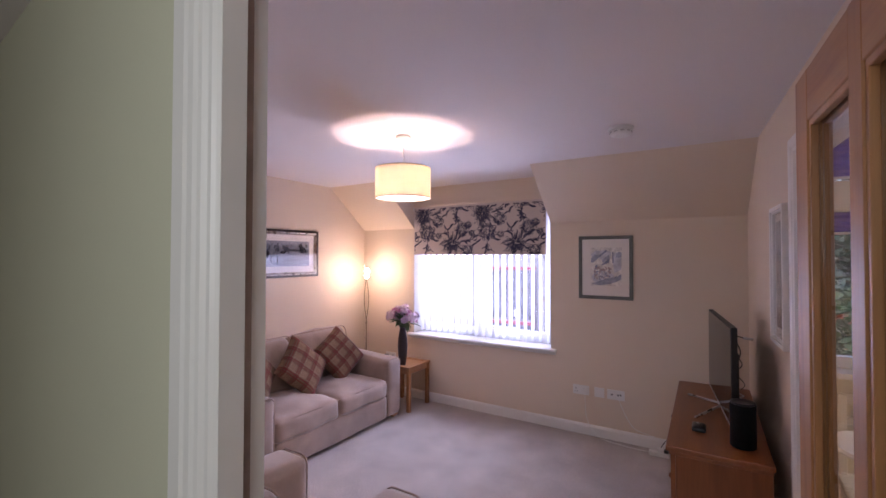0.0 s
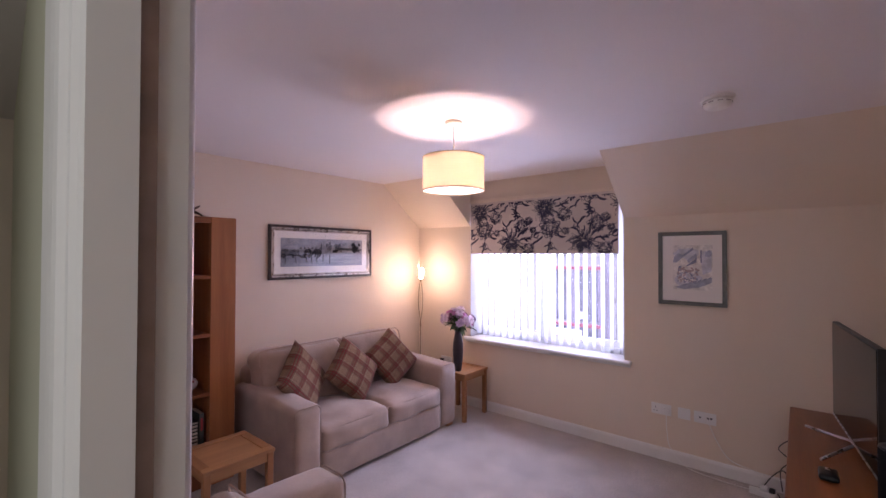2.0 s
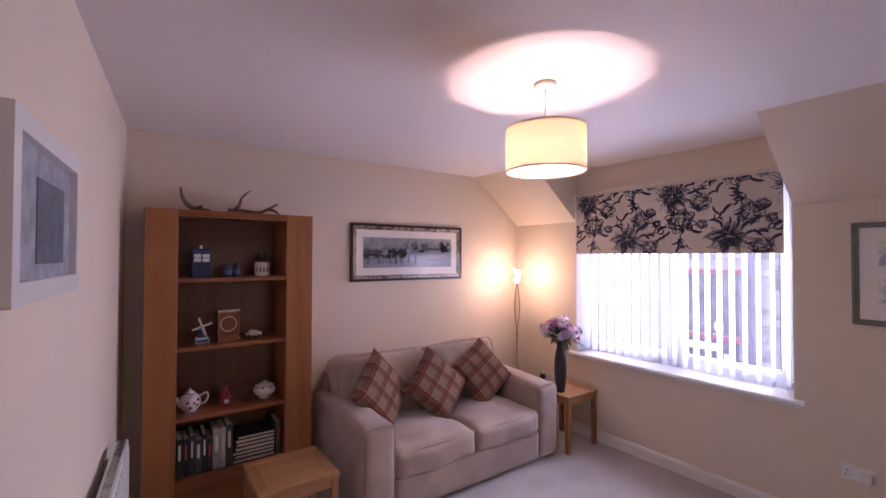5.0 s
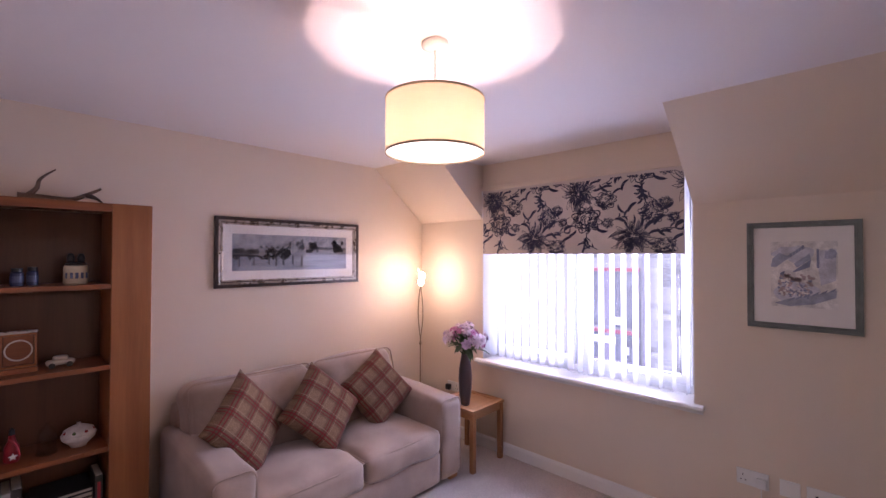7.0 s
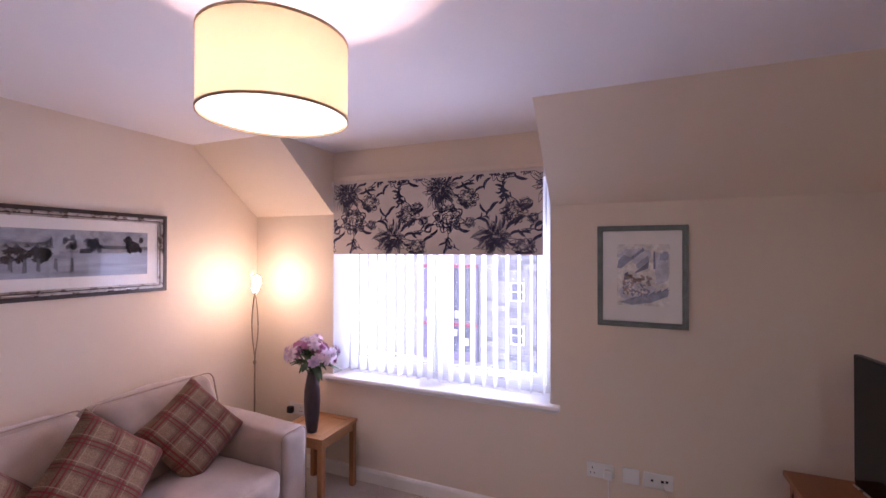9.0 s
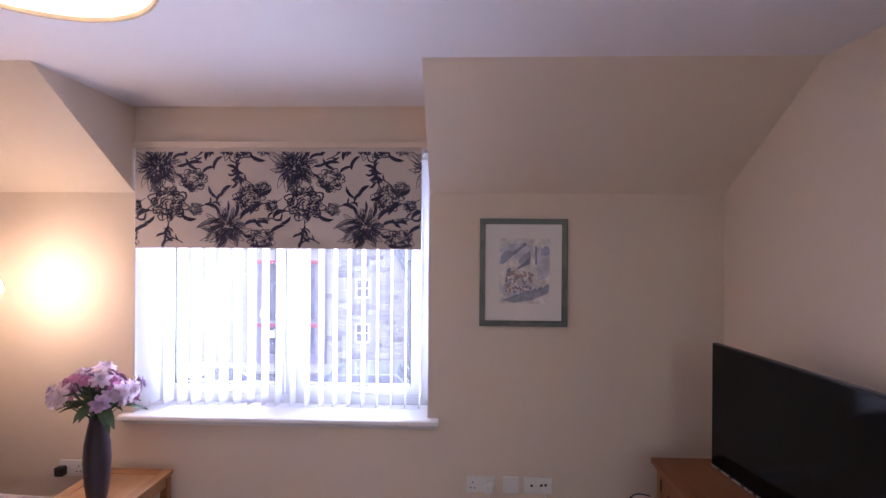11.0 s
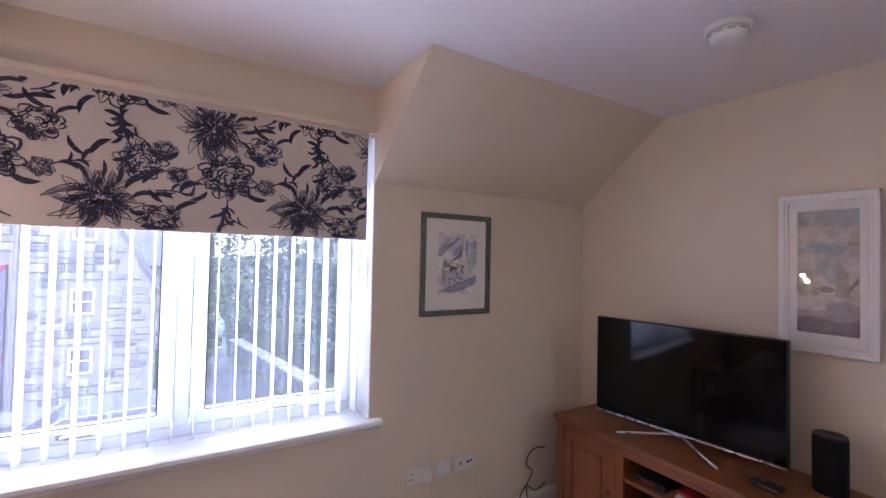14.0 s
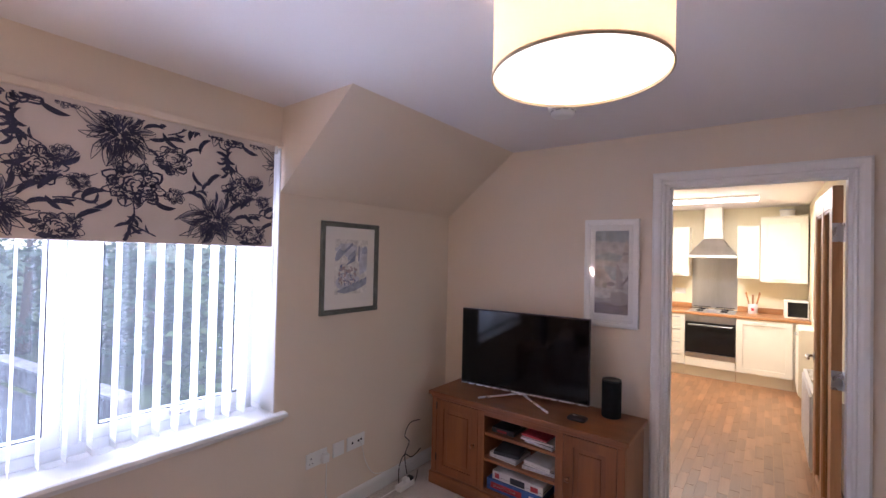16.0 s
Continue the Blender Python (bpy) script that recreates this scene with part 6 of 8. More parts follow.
# ---- bookcase contents ----
SH = [z + 0.022 for z in SHELVES]
NAVYP, GILT, CREAMC, DELFT, REDG, PORC = (noise_mat(n, c, 0.35, 0.12, 30.0) for n, c in (("navy_enamel", (0.010, 0.018, 0.075)), ("window_cream", (0.50, 0.50, 0.50)), ("cream_pottery", (0.58, 0.50, 0.36)), ("delft_blue", (0.07, 0.09, 0.18)), ("red_glass", (0.26, 0.008, 0.014)), ("white_porcelain", (0.60, 0.56, 0.54))))
CLEAR = glass_mat("clear_glass", 0.02, (0.92, 0.93, 0.94))
fx = -3.47
pb = thing("blue_box_ornament", "navy blue telephone-box ornament with pale windows", "ornament", m=pose(fx, 1.162, SH[0]))
part("body", box_bm(fx - 0.052, 1.11, SH[0], fx + 0.052, 1.214, SH[0] + 0.165, 0.003), NAVYP, pb)
part("roof", prism_bm([(1.112, SH[0] + 0.1655), (1.212, SH[0] + 0.1655), (1.200, SH[0] + 0.182), (1.124, SH[0] + 0.182)], "x", fx - 0.045, fx + 0.045), NAVYP, pb)
part("lantern", lathe_bm([(0, 0.182), (0.008, 0.182), (0.008, 0.200), (0, 0.204)], 10, (fx, 1.162, SH[0])), PLASTIC, pb)
for k in range(2):
    for j in range(2):
        part("window", box_bm(fx + 0.0521, 1.120 + 0.046 * k, SH[0] + 0.10 - 0.0 + 0.026 * j, fx + 0.0535, 1.158 + 0.046 * k, SH[0] + 0.122 + 0.026 * j), GILT, pb)
    for j in range(2):
        part("door_panel", box_bm(fx + 0.0521, 1.120 + 0.046 * k, SH[0] + 0.012 + 0.042 * j, fx + 0.0530, 1.158 + 0.046 * k, SH[0] + 0.046 + 0.042 * j), NAVYP, pb)
for y, w, hh in ((1.315, 0.024, 0.085), (1.368, 0.021, 0.09)):
    jr = thing("small_jar", "small dark ink-blue glass jar with a lid", "jar", "dark jars on the shelf", pose(fx, y, SH[0]))
    part("body", lathe_bm([(0, 0), (w, 0), (w, hh * 0.72), (w * 0.7, hh * 0.8), (0, hh * 0.8)], 18, (fx, y, SH[0])), NAVYP, jr, smooth=False)
    part("lid", lathe_bm([(0, hh * 0.801), (w * 0.85, hh * 0.801), (w * 0.85, hh), (0, hh)], 18, (fx, y, SH[0])), BLACK, jr)
    part("label_band", lathe_bm([(w + 0.0004, hh * 0.2), (w + 0.0012, hh * 0.2), (w + 0.0012, hh * 0.55), (w + 0.0004, hh * 0.55)], 18, (fx, y, SH[0])), DELFT, jr)
pt = thing("pottery_jar", "cream pottery jar with a dark lid and blue printed band", "jar", m=pose(fx, 1.528, SH[0]))
part("body", lathe_bm([(0, 0), (0.044, 0), (0.049, 0.01), (0.049, 0.085), (0.045, 0.095), (0, 0.095)], 26, (fx, 1.528, SH[0])), CREAMC, pt, smooth=True)
part("lid", lathe_bm([(0, 0.0955), (0.043, 0.0955), (0.043, 0.105), (0.018, 0.112), (0, 0.112)], 26, (fx, 1.528, SH[0])), BLACK, pt)
for dy in (-0.02, 0.02):
    part("lid_knob", lathe_bm([(0, 0.112), (0.014, 0.112), (0.017, 0.135), (0.010, 0.155), (0, 0.158)], 14, (fx, 1.528 + dy, SH[0])), BLACK, pt, smooth=True)
for k in range(5):
    a = -0.9 + 0.45 * k
    part("motif", box_bm(fx + 0.0475 * math.cos(a), 1.528 + 0.0475 * math.sin(a) - 0.006, SH[0] + 0.03, fx + 0.0475 * math.cos(a) + 0.004, 1.528 + 0.0475 * math.sin(a) + 0.006, SH[0] + 0.06, 0.001), DELFT, pt)
# windmill
z = SH[1]
wm = thing("windmill_ornament", "blue and white porcelain windmill ornament", "ornament", m=pose(fx, 1.172, z))
part("base", box_bm(fx - 0.035, 1.135, z, fx + 0.035, 1.209, z + 0.035, 0.004), PORC, wm)
part("band", box_bm(fx + 0.0351, 1.142, z + 0.008, fx + 0.0362, 1.202, z + 0.026), DELFT, wm)
part("tower", lathe_bm([(0, 0.0355), (0.026, 0.0355), (0.017, 0.095), (0.012, 0.108), (0, 0.112)], 16, (fx, 1.172, z)), DELFT, wm, smooth=True)
for k in range(4):
    s = box_bm(-0.002, -0.006, 0.006, 0.002, 0.006, 0.058, 0.001)
    bmesh.ops.rotate(s, cent=(0, 0, 0), matrix=Matrix.Rotation(radians(90 * k + 20), 3, "X"), verts=s.verts)
    bmesh.ops.translate(s, vec=(fx + 0.022, 1.172, z + 0.105), verts=s.verts)
    part("sail", s, PORC, wm)
part("hub", tube_bm([(fx + 0.0, 1.172, z + 0.105), (fx + 0.026, 1.172, z + 0.105)], 0.004, 8), PORC, wm)
# mantel clock with a bright top bar
ck = thing("mantel_clock", "small wooden mantel clock with a bright metal top", "clock", m=pose(fx, 1.325, z))
part("base", box_bm(fx - 0.03, 1.258, z, fx + 0.035, 1.392, z + 0.025, 0.003), SHADE_OAK_Y, ck)
part("frame", frame_bm("x", 1.262, z + 0.0255, 1.388, z + 0.185, 0.008, fx - 0.012, fx + 0.014, 0.002), SHADE_OAK, ck)
part("top_bar", box_bm(fx - 0.02, 1.258, z + 0.186, fx + 0.022, 1.392, z + 0.197, 0.003), CHROME, ck)
part("dial", box_bm(fx - 0.006, 1.275, z + 0.038, fx - 0.002, 1.375, z + 0.172), SHADE_OAK_Y, ck)
dr = lathe_bm([(0.044, 0), (0.050, 0), (0.050, 0.006), (0.044, 0.006), (0.044, 0)], 28)
bmesh.ops.rotate(dr, cent=(0, 0, 0), matrix=Matrix.Rotation(radians(90), 3, "Y"), verts=dr.verts)
bmesh.ops.translate(dr, vec=(fx - 0.002, 1.325, z + 0.105), verts=dr.verts)
part("dial_ring", dr, SILVER, ck)
# model car
mc = thing("model_car", "small silver model car", "ornament", m=pose(fx, 1.475, z))
cb = soft_bm(fx - 0.022, 1.42, z + 0.012, fx + 0.022, 1.53, z + 0.038, 0.011, 6)
soft_bm(fx - 0.018, 1.445, z + 0.034, fx + 0.018, 1.505, z + 0.058, 0.011, 6, bm=cb)
part("body", cb, SILVER, mc, smooth=True)
for y in (1.442, 1.508):
    for s in (-1, 1):
        part("wheel", tube_bm([(fx + s * 0.018, y, z + 0.0135), (fx + s * 0.025, y, z + 0.0135)], 0.0130, 12), BLACK, mc)
# teapot
z = SH[2]
tp = thing("teapot", "white porcelain teapot with red flowers", "teapot", m=pose(fx, 1.12, z))
part("body", lathe_bm([(0, 0), (0.034, 0), (0.036, 0.006), (0.055, 0.03), (0.061, 0.06), (0.052, 0.09), (0.030, 0.105), (0, 0.107)], 28, (fx, 1.112, z)), PORC, tp, smooth=True)
part("lid", lathe_bm([(0, 0.1075), (0.030, 0.1075), (0.022, 0.120), (0.006, 0.126), (0.010, 0.136), (0, 0.142)], 20, (fx, 1.112, z)), PORC, tp, smooth=True)
part("handle", tube_bm(curve_points([(fx, 1.165, z + 0.085), (fx, 1.20, z + 0.10), (fx, 1.212, z + 0.075), (fx, 1.195, z + 0.04), (fx, 1.168, z + 0.035)]), 0.006, 8), PORC, tp, smooth=True)
part("spout", tube_bm(curve_points([(fx, 1.062, z + 0.04), (fx + 0.01, 1.048, z + 0.07), (fx + 0.02, 1.04, z + 0.10)]), 0.013, 10, taper=0.007), PORC, tp, smooth=True)
for a, zz in ((0.3, 0.06), (0.75, 0.075), (0.6, 0.045), (0.0, 0.035), (-0.25, 0.065)):
    px, py = fx + 0.0585 * math.cos(a), 1.112 + 0.0585 * math.sin(a)
    part("flower_mark", lathe_bm([(0, -0.009), (0.007, -0.007), (0.010, 0), (0.007, 0.007), (0, 0.009)], 8, (px - 0.004, py, z + zz)), REDG, tp)
rb = thing("red_bottle", "small red bottle with a ribbon and white star", "bottle", m=pose(fx, 1.308, z))
part("body", lathe_bm([(0, 0), (0.026, 0), (0.029, 0.01), (0.027, 0.07), (0.014, 0.10), (0.011, 0.125), (0, 0.126)], 20, (fx, 1.308, z)), REDG, rb, smooth=True)
part("stopper", lathe_bm([(0, 0.1265), (0.012, 0.1265), (0.009, 0.15), (0, 0.16)], 12, (fx, 1.308, z)), BLACK, rb)
part("ribbon", tube_bm(curve_points([(fx + 0.012, 1.300, z + 0.11), (fx + 0.03, 1.325, z + 0.08), (fx + 0.033, 1.335, z + 0.03)]), 0.004, 6), CARDR, rb)
star = [((0.018 if k % 2 == 0 else 0.008) * math.sin(math.pi * k / 5), (0.018 if k % 2 == 0 else 0.008) * math.cos(math.pi * k / 5)) for k in range(10)]
part("star", prism_bm([(1.312 + u, z + 0.03 + v) for u, v in star], "x", fx + 0.0300, fx + 0.034), PORC, rb)
gj = thing("glass_jar", "clear glass bell jar", "jar", m=pose(fx, 1.43, z))
part("bell", lathe_bm([(0.036, 0.006), (0.036, 0.09), (0.028, 0.12), (0.008, 0.135), (0.008, 0.150), (0, 0.152)], 24, (fx, 1.43, z)), CLEAR, gj, smooth=True)
part("base", lathe_bm([(0, 0), (0.042, 0), (0.042, 0.005), (0, 0.005)], 24, (fx, 1.43, z)), CLEAR, gj)
bw = thing("tureen", "white porcelain lidded bowl with red and green flowers", "bowl", m=pose(fx, 1.55, z))
part("bowl", lathe_bm([(0, 0), (0.032, 0), (0.036, 0.01), (0.066, 0.04), (0.072, 0.062), (0, 0.062)], 28, (fx, 1.55, z)), PORC, bw, smooth=True)
part("lid", lathe_bm([(0, 0.0625), (0.070, 0.0625), (0.060, 0.085), (0.030, 0.102), (0.008, 0.106), (0.010, 0.118), (0, 0.12)], 28, (fx, 1.55, z)), PORC, bw, smooth=True)
for k in range(7):
    a = -1.2 + 0.4 * k
    part("flower_mark", lathe_bm([(0, -0.010), (0.009, -0.006), (0.012, 0), (0.009, 0.006), (0, 0.010)], 8, (fx + 0.055 * math.cos(a), 1.55 + 0.055 * math.sin(a), z + 0.078 - 0.01 * (k % 2))), (REDG, LEAF)[k % 3 == 2], bw)
# books: a row standing, then a lying stack
z = SH[3]
BOOKS = [noise_mat("book_cloth", c, 0.6, 0.15, 20.0) for c in ((0.018, 0.020, 0.022), (0.03, 0.035, 0.03), (0.05, 0.06, 0.05), (0.014, 0.014, 0.018), (0.045, 0.035, 0.028), (0.30, 0.28, 0.24), (0.38, 0.35, 0.32), (0.10, 0.12, 0.06), (0.03, 0.02, 0.02))]
PAGES = noise_mat("book_pages", (0.50, 0.45, 0.36), 0.9, 0.1, 60.0)
y = IY0 + 0.006
rk = random.Random(3)


def book(y0, y1, zz, h, depth, mat, upright=True, label=""):
    b = thing("book", label, "book", "books in the bookcase", pose(fx, (y0 + y1) / 2, zz))
    xf = BX - 0.05
    part("cover", box_bm(xf - depth, y0, zz, xf, y1, zz + h, 0.0015), mat, b)
    if upright:
        part("title_bar", box_bm(xf + 0.0002, y0 + (y1 - y0) * 0.3, zz + h * 0.45, xf + 0.001, y0 + (y1 - y0) * 0.7, zz + h * 0.85), CARDW if rk.random() < 0.4 else CARDR if rk.random() < 0.4 else PAGES, b)
        part("page_block", box_bm(xf - depth + 0.004, y0 + 0.003, zz + h + 0.0002, xf - 0.004, y1 - 0.003, zz + h + 0.0012), PAGES, b)
    else:
        part("page_block", box_bm(xf + 0.0002, y0 + 0.004, zz + h * 0.2, xf + 0.0012, y1 - 0.004, zz + h * 0.8), PAGES, b)


for w, h, c in ((0.034, 0.23, 0), (0.030, 0.225, 3), (0.028, 0.24, 1), (0.036, 0.21, 2), (0.024, 0.235, 0), (0.030, 0.20, 8), (0.040, 0.245, 5), (0.030, 0.25, 6), (0.038, 0.26, 4)):
    book(y, y + w, z, h, 0.17, BOOKS[c], True, "upright pale hardback book" if c in (5, 6) else "upright dark hardback book")
    y += w + 0.002
zz = z
for h, c, s in ((0.028, 3, 0.0), (0.022, 0, 0.01), (0.020, 8, 0.0), (0.026, 1, 0.012), (0.022, 4, 0.02), (0.024, 0, 0.015), (0.018, 3, 0.03)):
    book(1.345 + s, 1.600, zz, h, 0.21, BOOKS[c], False, "dark book lying in a stack")
    zz += h + 0.0015
book(1.608, 1.640, z, 0.215, 0.17, BOOKS[2], True, "upright dark hardback book")
# antlers on top
HORN = noise_mat("antler_horn", (0.12, 0.075, 0.05), 0.6, 0.4, 20.0, 0.2, 200, 0.5, 120)


def antler(beam, tines, label):
    t = thing("antler", label, "antler", "antlers on the bookcase", pose(*beam[0]))
    part("beam", tube_bm(curve_points(beam), 0.019, 10, taper=0.006), HORN, t, smooth=True)
    for pts in tines:
        part("tine", tube_bm(curve_points(pts), 0.014, 8, taper=0.003), HORN, t, smooth=True)


T = BH + 0.013
antler([(fx, 1.16, T), (fx + 0.01, 1.10, T + 0.015), (fx + 0.02, 1.06, T + 0.06), (fx + 0.02, 1.045, T + 0.13)], [[(fx, 1.16, T + 0.002), (fx, 1.19, T + 0.002), (fx + 0.01, 1.215, T - 0.006)], [(fx, 1.14, T), (fx + 0.03, 1.155, T + 0.02), (fx + 0.04, 1.165, T + 0.012)]], "dark curved deer antler lying on the bookcase")
antler([(fx + 0.02, 1.31, T), (fx + 0.02, 1.40, T), (fx + 0.01, 1.50, T), (fx, 1.57, T + 0.035), (fx, 1.625, T + 0.07)], [[(fx + 0.02, 1.34, T), (fx + 0.03, 1.375, T + 0.04), (fx + 0.03, 1.39, T + 0.09), (fx + 0.02, 1.445, T + 0.145)], [(fx, 1.57, T + 0.03), (fx + 0.03, 1.60, T + 0.015), (fx + 0.05, 1.625, T - 0.008)]], "long branched deer antler lying on the bookcase")
# ---- kitchen seen through its doorway ----
KX0, KX1, KYA, KYB = XR + 0.16, 5.0, 1.60, 3.25
KWALL = noise_mat("kitchen_paint", (0.78, 0.70, 0.50), 0.7, 0.02, 2.0, 0.01, 200, 0.08, 300)
UNIT = noise_mat("cream_unit_paint", (0.80, 0.76, 0.64), 0.4, 0.02, 5.0)
WORKTOP = wood_mat("beech_worktop", (0.46, 0.22, 0.085), (0.30, 0.125, 0.045), "y", 0.35)
STEEL = noise_mat("brushed_steel", (0.50, 0.50, 0.50), 0.33, 0.12, 6.0, 0.05, 200, metal=1.0, stretch=(1, 1, 0.05))
OVENGLASS = noise_mat("black_oven_glass", (0.008, 0.008, 0.009), 0.12, 0.1, 5.0)
FLOORK = wood_mat("vinyl_plank", (0.32, 0.16, 0.073), (0.21, 0.10, 0.042), "x", 0.38, 5.0, pieces=0.22)
structure("floor_kitchen", box_bm(XR, KYA, -0.2, KX1 + 0.1, KYB, -0.004), OAK_X, "warm wood-pattern vinyl kitchen floor")
structure("ceiling_kitchen", box_bm(KX0, KYA - 0.1, ZC, KX1 + 0.1, KYB + 0.1, ZC + 0.1), CEILING, "white kitchen ceiling")
structure("wall_kitchen_far", box_bm(KX1, KYA - 0.1, 0, KX1 + 0.1, KYB + 0.1, ZC), KWALL, "pale yellow kitchen wall behind the cooker")
structure("wall_kitchen_right", box_bm(KX0, KYA - 0.1, 0, KX1, KYA, ZC), KWALL, "pale yellow kitchen wall with notice boards")
KW0, KW1, KWZ0, KWZ1 = 0.50, 1.75, 1.02, 2.39
bm = box_bm(KX0, KYB, 0, KW0, KYB + 0.1, ZC)
box_bm(KW1, KYB, 0, KX1, KYB + 0.1, ZC, bm=bm)
box_bm(KW0, KYB, 0, KW1, KYB + 0.1, KWZ0, bm=bm)
box_bm(KW0, KYB, KWZ1, KW1, KYB + 0.1, ZC, bm=bm)
structure("wall_kitchen_window", bm, KWALL, "pale yellow kitchen wall with a window")
kw = tagged(new("window_2"), "white kitchen window with a transom", kind="structure")
kw.matrix_basis = pose(KW0, KYB, KWZ0)
part("window_frame", frame_bm("y", KW0, KWZ0, KW1, KWZ1, 0.06, KYB + 0.02, KYB + 0.08, 0.003), UPVC, kw)
part("transom", box_bm(KW0 + 0.06, KYB + 0.02, 1.88, KW1 - 0.06, KYB + 0.08, 2.05, 0.003), UPVC, kw)
part("window_sill", box_bm(KW0 - 0.04, KYB - 0.14, KWZ0 - 0.03, KW1 + 0.04, KYB + 0.019, KWZ0, 0.004), WHITE, kw)
for z0, z1 in ((KWZ0 + 0.06, 1.88), (2.05, KWZ1 - 0.06)):
    gp = part("pane", box_bm(KW0 + 0.06, KYB + 0.045, z0, KW1 - 0.06, KYB + 0.05, z1), GLASS, kw)
    gp.visible_shadow = False
PURPLE = cloth_mat("purple_pleated_cloth", (0.20, 0.13, 0.42), 0.5)
pb = thing("pleated_blind", "purple pleated window blind, half lowered", "blind", m=pose(1.1, KYB, KWZ1))
for top, count in ((KWZ1 - 0.03, 17), (1.875, 7)):
    bm = bmesh.new()
    rows = []
    for k in range(count):
        z = top - 0.018 * k
        rows.append((bm.verts.new((KW0 + 0.07, KYB + (0.004 if k % 2 else 0.016), z)), bm.verts.new((KW1 - 0.07, KYB + (0.004 if k % 2 else 0.016), z))))
    for p, q in zip(rows, rows[1:]):
        bm.faces.new((p[0], p[1], q[1], q[0]))
    part("pleats", bm, PURPLE, pb)
    part("bottom_bar", box_bm(KW0 + 0.07, KYB + 0.0, z - 0.016, KW1 - 0.07, KYB + 0.018, z - 0.001, 0.003), PLASTIC, pb)
    part("headrail", box_bm(KW0 + 0.07, KYB - 0.002, top + 0.001, KW1 - 0.07, KYB + 0.018, top + 0.022, 0.003), PLASTIC, pb)
# table and chair under the kitchen window
kt = thing("kitchen_table", "round white-topped kitchen table by the window", "table", m=pose(0.74, 2.84, 0))
part("tabletop", lathe_bm([(0, 0.725), (0.245, 0.725), (0.25, 0.735), (0.245, 0.75), (0, 0.75)], 40, (0.74, 2.84, 0)), PLASTIC, kt)
part("column", lathe_bm([(0, 0.02), (0.06, 0.02), (0.035, 0.1), (0.035, 0.70), (0.08, 0.7245), (0, 0.7245)], 20, (0.74, 2.84, 0)), OAK, kt, smooth=True)
part("foot", lathe_bm([(0, 0), (0.12, 0), (0.115, 0.0195), (0, 0.0195)], 28, (0.74, 2.84, 0)), OAK, kt)
kc = thing("kitchen_chair", "cream painted slat-backed kitchen chair", "chair", m=pose(0.78, 3.06, 0))
part("seat", box_bm(0.58, 2.88, 0.43, 0.98, 3.24, 0.46, 0.008), UNIT, kc)
for lx, ly in ((0.59, 2.89), (0.935, 2.89)):
    part("leg", box_bm(lx, ly, 0, lx + 0.035, ly + 0.035, 0.43, 0.004), UNIT, kc)
for lx in (0.59, 0.935):
    part("back_post", box_bm(lx, 3.20, 0, lx + 0.035, 3.235, 0.429, 0.004), UNIT, kc)
    part("back_post", box_bm(lx, 3.20, 0.461, lx + 0.035, 3.235, 0.89, 0.004), UNIT, kc)
for z in (0.60, 0.72, 0.84):
    part("back_slat", box_bm(0.626, 3.207, z, 0.934, 3.227, z + 0.05, 0.004), UNIT, kc)
fv = thing("poppy_pot", "orange poppies in a small pot on the window sill", "flowers", m=pose(0.72, KYB - 0.07, KWZ0))
part("pot", lathe_bm([(0, 0), (0.035, 0), (0.048, 0.08), (0.044, 0.08), (0, 0.07)], 18, (0.72, KYB - 0.07, KWZ0)), PORC, fv, smooth=True)
ORANGE = noise_mat("petal_orange", (0.65, 0.12, 0.03), 0.7, 0.2, 30.0)
for k in range(6):
    d = Vector((rf.uniform(-0.6, 0.6), rf.uniform(-0.5, 0.2), 1)).normalized()
    c = Vector((0.72, KYB - 0.07, KWZ0 + 0.07)) + d * rf.uniform(0.15, 0.27)
    part("stalk", tube_bm([(0.72, KYB - 0.07, KWZ0 + 0.06), tuple(c)], 0.0025, 5), LEAF, fv)
    bm = bmesh.new()
    petal_bm(bm, c, d, 0.04, rf)
    part("blossom", bm, ORANGE, fv, smooth=True)

BXF = 4.40   # the units' front


def shaker_door(parent, x, y0, y1, z0, z1, handle="h"):
    d = part("door", frame_bm("x", y0 + 0.002, z0 + 0.002, y1 - 0.002, z1 - 0.002, 0.07 if z1 - z0 > 0.3 else 0.035, x - 0.019, x, 0.002), UNIT, parent)
    inset = 0.07 if z1 - z0 > 0.3 else 0.035
    part("door_panel", box_bm(x - 0.010, y0 + inset, z0 + inset, x - 0.001, y1 - inset, z1 - inset), UNIT, d)
    hz = z1 - 0.045 if handle == "h" else z0 + 0.045
    m = (y0 + y1) / 2 + (0.0 if z1 - z0 < 0.3 else 0.04)
    part("handle", tube_bm([(x - 0.019, m - 0.07, hz), (x - 0.045, m - 0.065, hz), (x - 0.045, m + 0.065, hz), (x - 0.019, m + 0.07, hz)], 0.006, 8), STEEL, d)


def base_unit(y0, y1, label, drawers=False):
    u = thing("base_unit", label, "kitchen unit", "kitchen base units", pose(4.7, (y0 + y1) / 2, 0))
    part("carcass", box_bm(BXF, y0 + 0.001, 0.15, KX1 - 0.02, y1 - 0.001, 0.868), UNIT, u)
    part("plinth", box_bm(BXF + 0.04, y0 + 0.001, 0, BXF + 0.058, y1 - 0.001, 0.149), UNIT, u)
    if drawers:
        for k in range(4):
            shaker_door(u, BXF, y0, y1, 0.15 + 0.179 * k, 0.15 + 0.179 * (k + 1))
    else:
        shaker_door(u, BXF, y0, y1, 0.15, 0.868)
    return u


